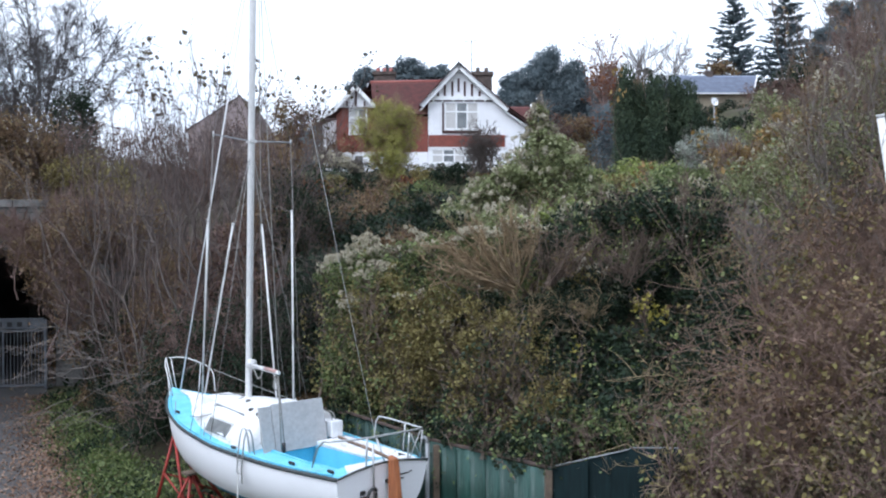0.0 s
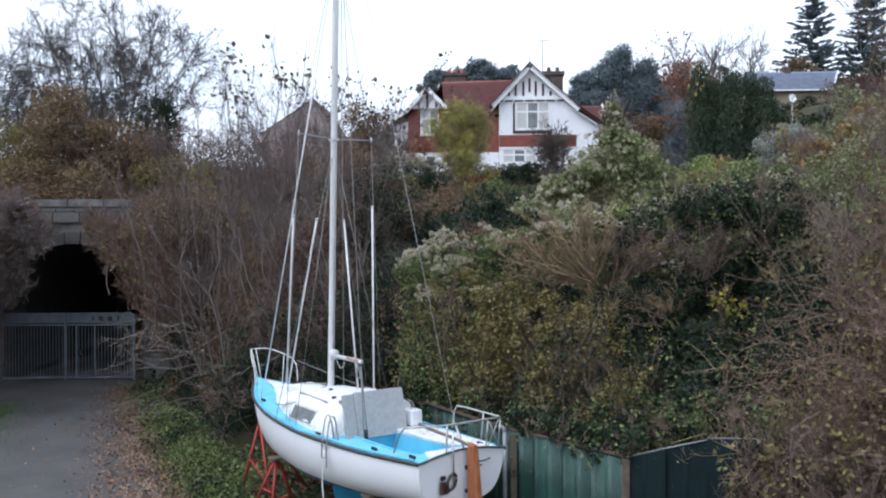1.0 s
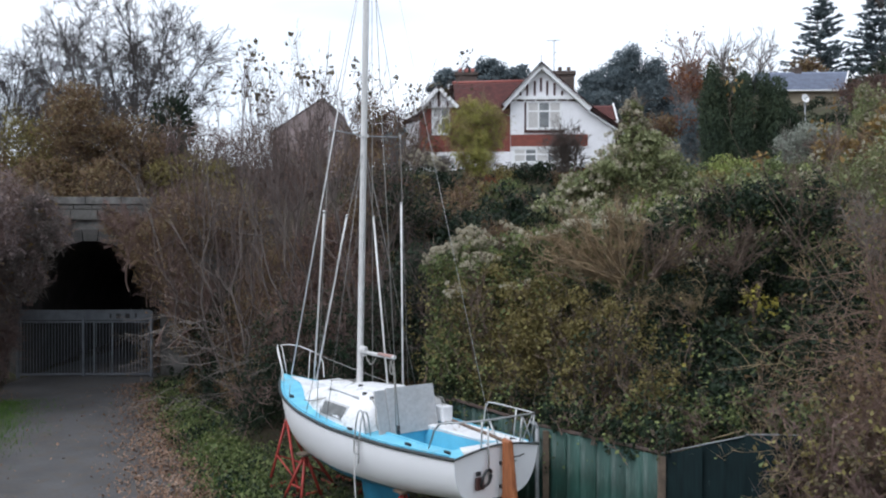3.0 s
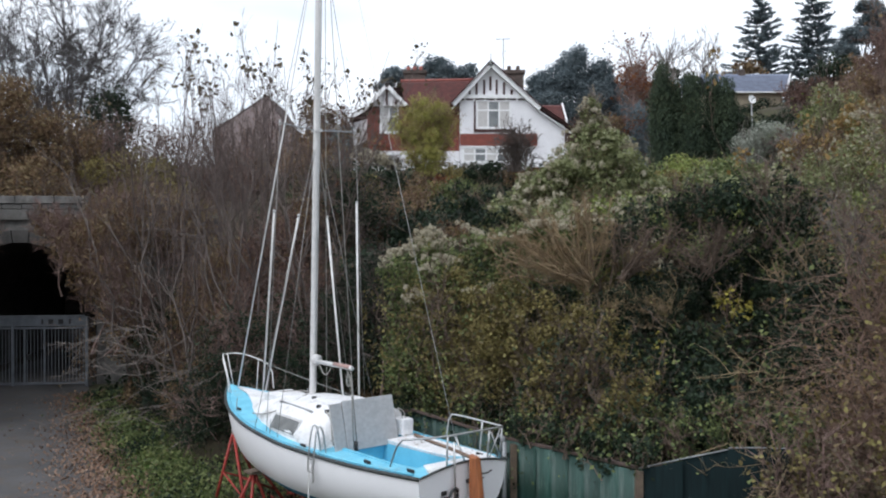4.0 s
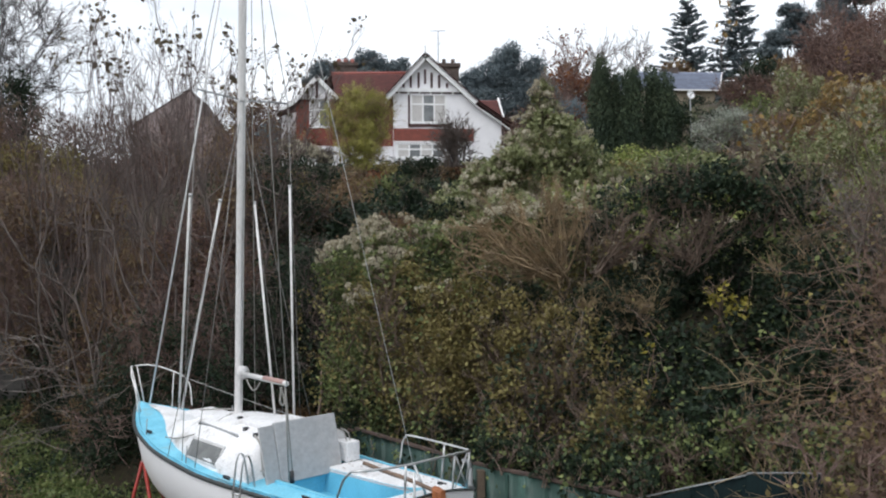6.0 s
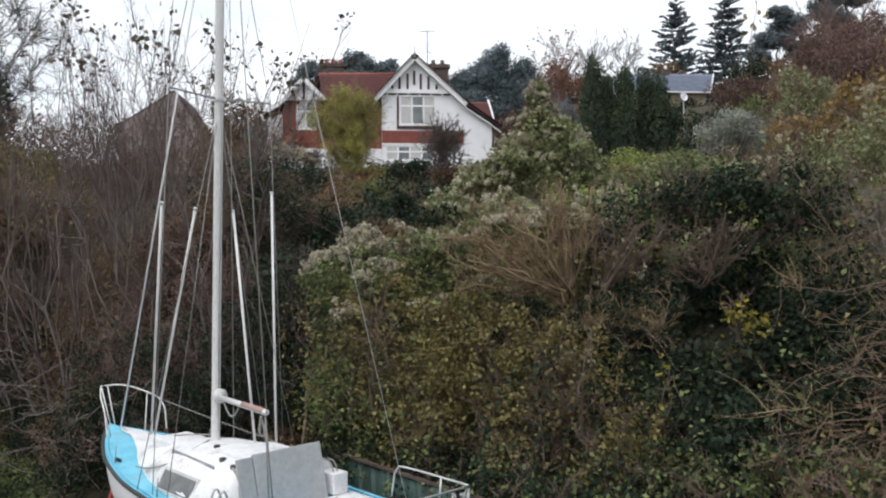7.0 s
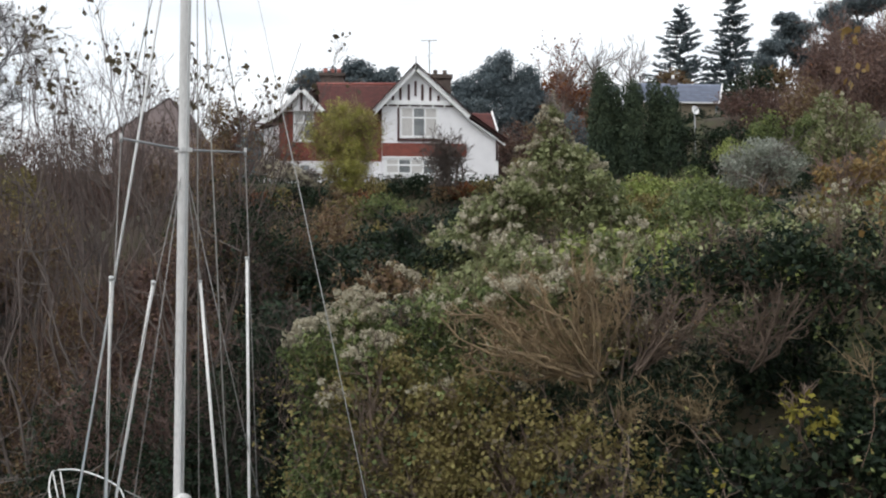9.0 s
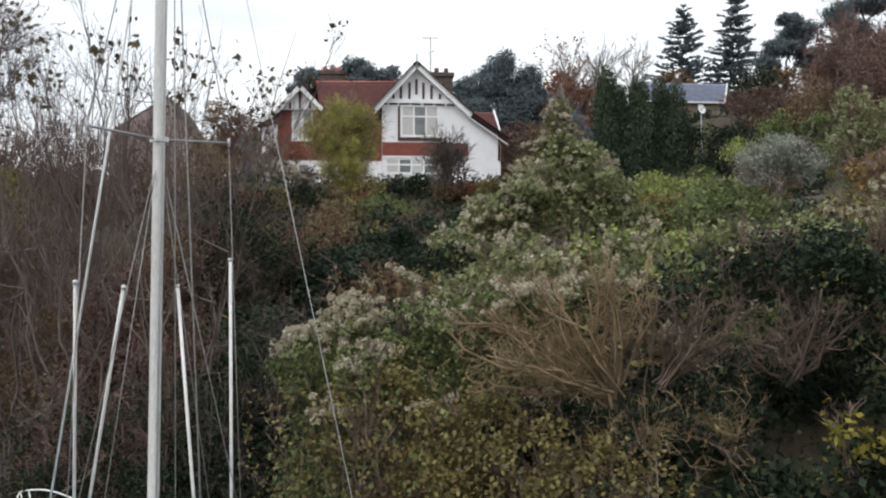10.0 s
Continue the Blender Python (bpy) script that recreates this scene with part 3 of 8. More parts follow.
def shrub(name, label, lobes, mat, dens=500, size=0.07, twig=None, stems=10, shoots=7, fine=5, seed=1, reach=1.0, extra=None, aspect=0.6, rough=0.28, fill=0.5, fine_r=0.004, cat="shrub", group="", fine_len=0.45, lumps=6, clump=0.42, keep=-0.75, root=None, puffs=0, stem_r=1.0, splay=0.65, lift=0.0):
    """A bush: woody stems from one root, twigs, leaves in lumps; extra: (material, density, size) for a second sort."""
    rng = np.random.RandomState(seed)
    lobes = [tuple(q) for q in lobes]
    cx, cy = np.mean([q[0] for q in lobes]), np.mean([q[1] for q in lobes])
    at = (cx, cy, float(height(cx, cy)))
    ob = set_thing(name, at, label, cat, group)
    if twig:
        A, B = [], []
        for (x, y, z, rx, ry, rz) in lobes:
            gx, gy = x + rng.normal(size=stems) * rx * 0.25, y + rng.normal(size=stems) * ry * 0.25
            gz = np.minimum(height(gx, gy), z - rz * 0.6)
            low = (np.arange(stems) > 1) | (z - rz - gz > 0.7)
            gz = np.where(low, np.maximum(gz, z - rz * 0.95), gz)
            if root:
                gx, gy, gz = (root[i] + rng.normal(size=stems) * 0.07 for i in range(3))
            A.append(np.stack([gx, gy, gz], -1))
            d = unit(rng.normal(size=(stems, 3)) * np.array([1, 1, 0.55]) + np.array([0, 0, 0.7]))
            B.append(np.array([x, y, z]) + d * np.array([rx, ry, rz]) * rng.uniform(0.55, 0.98, stems)[:, None] * reach)
        A, B = np.concatenate(A), np.concatenate(B)
        span = float(np.mean([max(q[3:]) for q in lobes]))
        P0 = arcs(rng, A, B, 6, 0.12, -lift)
        parts = [tube_np(P0, taper(len(P0), 6, (0.022 * span + 0.004) * stem_r, 0.006 * stem_r), 3)]
        A1, B1 = spawn(rng, P0, shoots, 0.25 * span, 0.6 * span, splay, 0.25)
        k1 = 4 if cy < 18 else 3
        P1 = arcs(rng, A1, B1, k1, 0.2, jag=0.05)
        parts.append(tube_np(P1, taper(len(P1), k1, 0.008, fine_r), 3))
        if fine:
            A2, B2 = spawn(rng, P1, fine, 0.15 * span, fine_len * span, splay * 0.92, 0.2, 0.15)
            parts.append(slivers(rng, A2, B2, fine_r * 1.15))
        V, F = join_np(parts)
        tagged(put("wood", local_mesh("wood", V, F, at), twig, ob), kind="stuff")
    if mat:
        C, O = cloud(rng, lumpy(rng, lobes, lumps) if lumps else lobes, dens, rough, fill, clump, keep)
        V, F = leaf_quads(rng, C, size, aspect, out=O, kite=cy < 15.6 and size > 0.05)
        tagged(put("foliage", local_mesh("foliage", V, F, at), mat, ob), kind="stuff")
    if extra:
        C, O = cloud(rng, [(x, y, z + rz * 0.08, rx * 1.03, ry * 1.03, rz * 1.02) for x, y, z, rx, ry, rz in lobes], extra[1], rough, 0.2, 0.5, 0.3)
        if len(extra) > 3:
            C, O = C[O[:, 2] > extra[3]], O[O[:, 2] > extra[3]]
        V, F = leaf_quads(rng, C, extra[2], 0.7, out=O, kite=cy < 17)
        tagged(put("foliage", local_mesh("foliage", V, F, at), extra[0], ob), kind="stuff")
    if puffs:
        C, O = cloud(rng, lumpy(rng, lobes, lumps), puffs, rough, 0.1, 0.8, 0.15)
        C = C[O[:, 2] > 0.05]
        per, ball = 30, 0.032 * (size / 0.058)
        big = np.repeat(rng.uniform(0.65, 1.35, len(C)), per)[:, None]
        d = unit(rng.normal(size=(len(C) * per, 3)))
        C = np.repeat(C, per, axis=0) + d * big * ball * (0.75 + 0.35 * rng.uniform(size=(len(d), 1)))
        tagged(put("seed_fluff", local_mesh("seed_fluff", *leaf_quads(rng, C, size * 0.5, 0.75, out=d * 1.5), at), LEAF_FLUFF, ob), kind="stuff")
    return ob


def tree(name, label, at, high, spread, mat, seed=1, boles=1, limbs=9, leaves=None, fine=7, trunk_r=0.16, fork=0.25, up=0.55, twig_r=0.006, lean=(0, 0), base=None, levels=3, group="", fan=None, wild=0.75, dome=None, kids=6, sway=0.03):
    """A bare tree: tapered bole or boles, limbs, branches, twigs; leaves: (material, share of tips, size, a cluster)."""
    rng = np.random.RandomState(seed)
    z0 = float(height(at[0], at[1])) if base is None else base
    root = np.array([at[0], at[1], z0 - 0.1])
    ob = set_thing(name, tuple(root), label, "tree", group)
    A = root + rng.normal(size=(boles, 3)) * np.array([0.12, 0.12, 0]) * (boles > 1) * spread * 0.35
    B = root + np.array([lean[0], lean[1], high]) * rng.uniform(0.82, 1.0, (boles, 1)) + rng.normal(size=(boles, 3)) * np.array([0.35, 0.35, 0.02]) * (fan if fan else spread * (0.35 if boles > 1 else 0.12))
    if dome:
        th = np.radians(dome[1]) * np.sqrt((np.arange(boles) + 0.5) / boles)
        ph = np.arange(boles) * 2.4 + rng.uniform(0, 6.28)
        B = root + np.stack([np.sin(th) * np.cos(ph) * dome[0], np.sin(th) * np.sin(ph) * dome[0], high * (0.5 + 0.45 * np.cos(th) ** 0.8)], -1)
    P0 = arcs(rng, A, B, 8, sway, jag=0.2 * sway)
    put("trunk", local_mesh("trunk", *tube_np(P0, taper(boles, 8, trunk_r, trunk_r * 0.2), 7), root, True), mat, ob)
    A1, B1 = spawn(rng, P0, limbs, 0.3 * spread, 0.75 * spread, wild, up, fork, 0.95)
    P1 = arcs(rng, A1, B1, 5, 0.06, -0.08, 0.012)
    parts = [tube_np(P1, taper(len(P1), 5, trunk_r * 0.38, trunk_r * 0.1), 4)]
    A2, B2 = spawn(rng, P1, kids, 0.15 * spread, 0.4 * spread, wild * 0.8, up * 0.7, 0.2)
    P2 = arcs(rng, A2, B2, 4, 0.1)
    parts.append(tube_np(P2, taper(len(P2), 4, max(trunk_r * 0.12, twig_r), twig_r), 3))
    last = P2
    if levels > 2:
        A3, B3 = spawn(rng, P2, fine, 0.06 * spread, 0.2 * spread, min(0.55, wild), up * 0.5, 0.2)
        parts.append(slivers(rng, A3, B3, twig_r * 1.15))
        last = np.stack([A3, B3], 1)
    V, F = join_np(parts)
    tagged(put("branchwork", local_mesh("branchwork", V, F, root), mat, ob), kind="stuff")
    if leaves:
        tips = np.concatenate([last[:, -1], P2[:, -1], P0[:, -1]])
        hi = tips[:, 2] > root[2] + high * leaves[4] if len(leaves) > 4 else np.ones(len(tips), bool)
        tips = tips[hi]
        tips = tips[rng.uniform(size=len(tips)) < leaves[1]]
        C = np.repeat(tips, leaves[3], axis=0) + rng.normal(size=(len(tips) * leaves[3], 3)) * leaves[2] * 0.9
        tagged(put("foliage", local_mesh("foliage", *leaf_quads(rng, C, leaves[2], 0.75, droop=(0, 0, -0.8), kite=True), root), leaves[0], ob), kind="stuff")
    return ob


def conifer(name, label, at, high, wide, mat, seed=1, layers=26, bare=0.08, base=None, droop=0.25, needle=0.34, group=""):
    """A fir: straight bole, whorls of boughs that droop, sprays of needles on each."""
    rng = np.random.RandomState(seed)
    z0 = float(height(at[0], at[1])) if base is None else base
    root = np.array([at[0], at[1], z0 - 0.1])
    ob = set_thing(name, tuple(root), label, "tree", group)
    P0 = arcs(rng, root[None], (root + np.array([0, 0, high]))[None], 8, 0.01)
    put("trunk", local_mesh("trunk", *tube_np(P0, taper(1, 8, 0.24, 0.02), 8), root, True), BARK_DARK, ob)
    A, B = [], []
    for i in range(layers):
        f = bare + (1 - bare) * (i + rng.uniform(-0.3, 0.3)) / layers
        reach = wide * (1 - f) ** 0.8 * rng.uniform(0.65, 1.1)
        for j in range(rng.randint(5, 9)):
            a = rng.uniform(0, 6.28)
            r = reach * rng.uniform(0.6, 1.1) + 0.12
            c = root + np.array([0, 0, high * min(f, 0.985)])
            A.append(c)
            B.append(c + np.array([math.cos(a) * r, math.sin(a) * r, r * (0.45 * f - droop) + rng.normal() * 0.1]))
    P1 = arcs(rng, np.array(A), np.array(B), 5, 0.05, -0.12)
    tagged(put("branchwork", local_mesh("branchwork", *tube_np(P1, taper(len(P1), 5, 0.05, 0.012), 3), root), BARK_DARK, ob), kind="stuff")
    L = np.linalg.norm(P1[:, -1] - P1[:, 0], axis=1)
    idx = np.repeat(np.arange(len(P1)), np.maximum(5, (L * 13).astype(int)))
    t = rng.uniform(0.12, 1.0, len(idx)) * 4
    a = np.clip(t.astype(int), 0, 3)
    C = P1[idx, a] + (P1[idx, a + 1] - P1[idx, a]) * (t - a)[:, None]
    d = unit(P1[idx, a + 1] - P1[idx, a])
    C = C + rng.normal(size=C.shape) * np.array([0.13, 0.13, 0.05])
    u = unit(d + rng.normal(size=C.shape) * 0.5 + np.array([0, 0, -0.12]))
    v = unit(np.cross(u, np.array([0, 0, 1.0]) + rng.normal(size=C.shape) * 0.5))
    s = (needle * rng.uniform(0.6, 1.3, len(C)))[:, None]
    V = np.stack([C - u * s * 0.5, C + v * s * 0.2, C + u * s * 0.6, C - v * s * 0.2], 1).reshape(-1, 3)
    tagged(put("foliage", local_mesh("foliage", V, np.arange(len(V)).reshape(-1, 4), root), mat, ob), kind="stuff")
    return ob


def pine(name, label, at, high, lobes, mat, seed=1, size=0.4, dens=26, base=None, cat="tree"):
    """A round-topped pine: bole, a few limbs, cushions of needles."""
    rng = np.random.RandomState(seed)
    z0 = float(height(at[0], at[1])) if base is None else base
    root = np.array([at[0], at[1], z0 - 0.1])
    ob = set_thing(name, tuple(root), label, cat)
    top = np.array([at[0], at[1], z0 + high])
    P0 = arcs(rng, root[None], top[None], 7, 0.05)
    put("trunk", local_mesh("trunk", *tube_np(P0, taper(1, 7, 0.26, 0.08), 8), root, True), BARK_DARK, ob)
    B = np.array([q[:3] for q in lobes], float)
    A = root + (top - root) * rng.uniform(0.45, 0.9, (len(B), 1))
    P1 = arcs(rng, A, B, 5, 0.1)
    A2, B2 = spawn(rng, P1, 8, 0.5, 1.4, 0.8, 0.2, 0.4)
    V, F = join_np([tube_np(P1, taper(len(P1), 5, 0.1, 0.04), 4), tube_np(arcs(rng, A2, B2, 4, 0.1), taper(len(A2), 4, 0.035, 0.012), 3)])
    tagged(put("branchwork", local_mesh("branchwork", V, F, root), BARK_DARK, ob), kind="stuff")
    sub = []
    for (x, y, z, rx, ry, rz) in lobes:
        for _ in range(7):
            d = unit(rng.normal(size=3))
            k = rng.uniform(0.35, 0.6)
            sub.append((x + d[0] * rx * 0.7, y + d[1] * ry * 0.7, z + d[2] * rz * 0.7, rx * k, ry * k, rz * k))
        sub.append((x, y, z, rx * 0.7, ry * 0.7, rz * 0.7))
    C, O = cloud(rng, sub, dens, 0.3, 0.7)
    tagged(put("foliage", local_mesh("foliage", *leaf_quads(rng, C, size, 0.45, up=0.5, out=O), root), mat, ob), kind="stuff")
    return ob


# ---- railway bridge with a gated tunnel ----
BR = pose(-15.35, 29.0, 0, 0, 0, 5.5)


def build_bridge():
    br = empty("stone_bridge", BR, "old dressed-stone railway bridge with a dark arched tunnel", "bridge", kind="structure")
    half, spring, crown = 2.42, 2.45, 4.85
    arch = [(half * math.cos(a), spring + (crown - spring) * math.sin(a)) for a in np.linspace(0, math.pi, 17)]
    y0 = 0.55
    # backing wall of two piers and the span above the arch
    prism("pier", [(half + 0.03, -0.3), (4.9, -0.3), (4.9, 6.15), (half + 0.03, 6.15)], "y", y0 + 0.04, y0 + 0.9, STONE, br)
    prism("pier", [(-9.5, -0.3), (-half - 0.03, -0.3), (-half - 0.03, 6.15), (-9.5, 6.15)], "y", y0 + 0.04, y0 + 0.9, STONE, br)
    prism("span", [(half + 0.03, 6.15)] + [(x * 1.012, z + 0.02) for x, z in arch] + [(-half - 0.03, 6.15)], "y", y0 + 0.04, y0 + 0.9, STONE, br)
    # barrel of the tunnel, closed at its far end
    ring = [(half + 0.02, -0.2)] + [(x * 1.005, z + 0.01) for x, z in arch] + [(-half - 0.02, -0.2)]
    V, n = [], len(ring)
    for y in (y0 + 0.05, 12.5):
        V += [(x, y, z) for x, z in ring]
    F = np.array([(i, i + 1, n + i + 1, n + i) for i in range(n - 1)])
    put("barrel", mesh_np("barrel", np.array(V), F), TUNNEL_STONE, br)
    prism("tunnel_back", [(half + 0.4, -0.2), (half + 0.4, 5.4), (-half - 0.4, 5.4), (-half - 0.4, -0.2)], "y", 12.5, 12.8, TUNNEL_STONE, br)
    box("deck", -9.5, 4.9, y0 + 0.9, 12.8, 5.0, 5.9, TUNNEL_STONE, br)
    # ring of arch stones
    for i in range(15):
        a0, a1 = math.pi * i / 15 + 0.006, math.pi * (i + 1) / 15 - 0.006
        q = []
        for r, aa in ((0.0, a0), (0.0, a1), (0.42, a1), (0.42, a0)):
            q.append(((half + r) * math.cos(aa), spring + (crown - spring + r) * math.sin(aa)))
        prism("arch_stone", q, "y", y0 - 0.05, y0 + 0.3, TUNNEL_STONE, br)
    # coping
    x = -9.4
    rng = random.Random(5)
    while x < 3.9:
        w = rng.uniform(1.0, 1.5)
        box("coping_stone", x + 0.008, x + w - 0.008, y0 - 0.10, y0 + 0.95, 6.16, 6.42 + rng.uniform(-0.01, 0.01), STONE, br, bevel=0.02)
        x += w
    # courses of blocks on the face
    shared = {}
    z, row = 0.0, 0
    while z < 6.1:
        h = (0.34, 0.38, 0.33)[row % 3]
        h = min(h, 6.15 - z)
        if h < 0.1:
            break
        x = -8.2 + rng.uniform(0, 0.4)
        while x < 8.0:
            w = rng.choice((0.5, 0.65, 0.8, 0.95))
            cx, cz = x + w / 2, z + h / 2
            lim = 0.0
            for cxx in (x, x + w):
                if abs(cxx) < half + 0.46 and z < spring + (crown - spring + 0.46) * math.sqrt(max(0, 1 - (cxx / (half + 0.46)) ** 2)):
                    lim = 1.0
            if not lim and -6.5 < cx < 4.4:
                key = (w, round(h, 2))
                if key not in shared:
                    shared[key] = bm_mesh("stone", box_bm(bmesh.new(), -w / 2 + 0.012, w / 2 - 0.012, -0.05, 0.05, -h / 2 + 0.012, h / 2 - 0.012, 0.018))
                put("stone", shared[key], STONE, br, m=pose(cx, y0 + rng.uniform(-0.025, 0.012), cz))
            x += w
        z += h
        row += 1
    return br


build_bridge()


def build_gate():
    g = empty("tunnel_gate", BR, "grey steel double gate with vertical bars across the tunnel mouth", "gate")
    for x in (-2.33, -0.06, 2.30):
        box("post", x - 0.045, x + 0.045, -0.045, 0.045, -0.05, 2.37, GATE_STEEL, g)
    sheet = box("header_panel", -2.28, 2.25, -0.02, 0.02, 2.06, 2.36, GATE_STEEL, g, "flat grey sheet-steel header")
    for i, (x0, x1) in enumerate(((0.86, 0.92), (1.08, 1.24), (1.40, 1.56), (1.74, 1.80))):
        box("mark", x0, x1, -0.026, -0.021, 2.13, 2.29, BLACK, sheet)
    box("top_rail", -2.28, 2.25, -0.035, 0.035, 2.36, 2.42, GATE_STEEL, g)
    for x0, x1 in ((-2.28, -0.12), (0.0, 2.25)):
        leaf = box("bottom_rail", x0, x1, -0.03, 0.03, 0.12, 0.19, GATE_STEEL, g)
        box("upper_rail", x0, x1, -0.03, 0.03, 1.97, 2.03, GATE_STEEL, g)
        n = 20
        for i in range(n):
            x = x0 + 0.06 + (x1 - x0 - 0.12) * i / (n - 1)
            box("bar", x - 0.011, x + 0.011, -0.011, 0.011, 0.19, 1.97, GATE_STEEL, g)
    for x in (0.32, 0.95):
        box("leaf_stile", x - 0.03, x + 0.03, -0.036, 0.036, 0.19, 1.97, GATE_STEEL, g)
    box("lock_box", 0.40, 0.52, -0.05, 0.05, 0.95, 1.12, BLACK, g)
    return g


build_gate()


# ---- green sheet fence along the foot of the hill ----
def build_fence():
    line = [(-2.3, 16.25, 1.85), (-1.76, 15.62, 1.9), (-0.24, 13.42, 1.9), (1.36, 11.72, 1.88), (2.35, 11.1, 2.30), (2.95, 10.72, 2.4)]
    fc = empty("fence", pose(-0.24, 13.42, 0), "weathered green corrugated sheet-metal fence below the overgrown bank", "fence")
    o = np.array([-0.24, 13.42, 0])
    rng = random.Random(3)
    for k in range(len(line) - 1):
        a, b = np.array(line[k]), np.array(line[k + 1])
        L = float(np.linalg.norm((b - a)[:2]))
        n = max(1, round(L / 0.62))
        d = (b - a) / n
        ang = math.degrees(math.atan2(d[1], d[0]))
        for i in range(n):
            p0 = a + d * i
            top = p0[2] + rng.uniform(-0.02, 0.02)
            w = L / n + 0.02
            steps = 25
            xs = np.linspace(0, w, steps)
            prof = -0.022 * np.abs(np.cos(xs / w * math.pi * 2)) ** 16 + 0.004 * np.sin(xs / w * 9 + i)
            rows = []
            for yoff in (0.0, 0.004):
                for z in (0.03, top * 0.5, top):
                    rows.append(np.stack([xs, prof + yoff, z + (d[2] * xs / w if z == top else 0 * xs)], -1))
            V = np.concatenate(rows)
            F = []
            for r in (0, 1, 3, 4):
                for j in range(steps - 1):
                    q = [r * steps + j, r * steps + j + 1, (r + 1) * steps + j + 1, (r + 1) * steps + j]
                    F.append(q if r < 2 else q[::-1])
            F += [[2 * steps + j, 2 * steps + j + 1, 5 * steps + j + 1, 5 * steps + j] for j in range(steps - 1)]
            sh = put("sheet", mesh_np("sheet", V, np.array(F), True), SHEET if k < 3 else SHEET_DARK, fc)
            sh.matrix_basis = Matrix.Translation(Vector(p0 - o - np.array([0, 0, p0[2]]))) @ pose(0, rng.uniform(-0.008, 0.008), 0, rng.uniform(-1.2, 1.2), 0, ang)
            if i % 2 == 0:
                ps = Matrix.Translation(Vector(p0 - o - np.array([0, 0, p0[2]]))) @ pose(0, 0, 0, 0, 0, ang)
                put("post", bm_mesh("post", box_bm(bmesh.new(), -0.03, 0.03, 0.025, 0.09, 0, top - 0.02)), RUST_STEEL, fc, m=ps)
        rl = Matrix.Translation(Vector(a - o - np.array([0, 0, a[2]]))) @ pose(0, 0, 0, 0, 0, ang)
        put("rail", bm_mesh("rail", box_bm(bmesh.new(), 0, L, 0.025, 0.06, 0.95, 1.01)), RUST_STEEL, fc, m=rl)
        if k < 3:
            put("top_rail", bm_mesh("top_rail", box_bm(bmesh.new(), 0, L, -0.03, 0.02, a[2] - 0.01, a[2] + 0.035, 0.008)), RUST_STEEL, fc, "rusty brown top rail", m=rl)
        else:
            q0, q1 = a - o, b - o
            tube("edging", [tuple(q0 + (0, 0, 0.02)), tuple((q0 + q1) / 2 + (0.0, -0.02, 0.02)), tuple(q1 + (0, 0, 0.0))], 0.009, GALV, fc, "pale bent metal edging", sides=6)
    for px, py, top in ((1.36, 11.68, 1.88), (-0.16, 13.24, 1.86)):
        box("corner_post", px - o[0] - 0.05, px - o[0] + 0.05, py - o[1] - 0.05, py - o[1] + 0.05, 0, top, TIMBER, fc, "brown timber corner post", bevel=0.01)
    tp = empty("fence_pole", pose(-0.30, 13.22, 0), "pale galvanised pole against the green fence", "pole")
    tube("pole", [(0, 0, 0), (0.0, 0, 1.9)], 0.035, GALV, tp, sides=10)
    tube("cap", [(-0.10, 0.02, 1.98), (-0.02, 0.0, 1.985), (0.0, 0, 1.88)], 0.03, GALV, tp, sides=8, curve=2)


build_fence()


# ---- the white house on the hill ----
def roof_plane(name, e0, e1, r1, r0, courses, mat, parent, label="", thick=0.03):
    """Stepped courses of tiles from the eave e0-e1 to the ridge r0-r1."""
    e0, e1, r0, r1 = (np.array(v, float) for v in (e0, e1, r0, r1))
    nrm = np.cross(e1 - e0, r0 - e0)
    nrm /= np.linalg.norm(nrm)
    if nrm[2] < 0:
        nrm = -nrm
    V, F = [], []
    for i in range(courses + 1):
        f0 = i / courses
        a, b = e0 + (r0 - e0) * f0, e1 + (r1 - e1) * f0
        V += [a, b, b + nrm * thick, a + nrm * thick]
        if i:
            o = len(V) - 8
            F.append((o + 3, o + 2, o + 5, o + 4))
        o = len(V) - 4
        if i < courses:
            F.append((o, o + 1, o + 2, o + 3))
    o = len(V)
    V += [e0 - nrm * 0.08, e1 - nrm * 0.08, r1 - nrm * 0.08, r0 - nrm * 0.08]
    F += [(o + 3, o + 2, o + 1, o), (o, o + 1, 1, 0)]
    return put(name, mesh_np(name, np.array(V), np.array(F)), mat, parent, label)


def window(parent, x0, x1, z0, z1, y, cols, transom=None, surround=None, name="window"):
    """A framed window in a wall whose face is at y; panes set back, curtain behind the glass."""
    w = box(name, x0 - 0.09, x1 + 0.09, y - 0.05, y - 0.004, z0 - 0.10, z0, PAINT_WHITE, parent)
    w.name = name
    for a, b, c, d in ((x0 - 0.07, x0, z0, z1), (x1, x1 + 0.07, z0, z1), (x0 - 0.07, x1 + 0.07, z1, z1 + 0.08)):
        box("frame", a, b, y - 0.045, y - 0.003, c, d, surround or PAINT_WHITE, w)
    cw = (x1 - x0) / cols
    for i in range(cols):
        a, b = x0 + cw * i, x0 + cw * (i + 1)
        rows = [(z0, z1)] if transom is None else [(z0, transom), (transom, z1)]
        for c, d in rows:
            for p in ((a, a + 0.05, c, d), (b - 0.05, b, c, d), (a + 0.05, b - 0.05, c, c + 0.05), (a + 0.05, b - 0.05, d - 0.05, d)):
                box("glazing_bar", p[0], p[1], y - 0.035, y - 0.005, p[2], p[3], PAINT_WHITE, w)
            box("pane", a + 0.05, b - 0.05, y - 0.016, y - 0.006, c + 0.05, d - 0.05, CURTAIN if (i % 2 == 0) else GLASS, w)
    return w


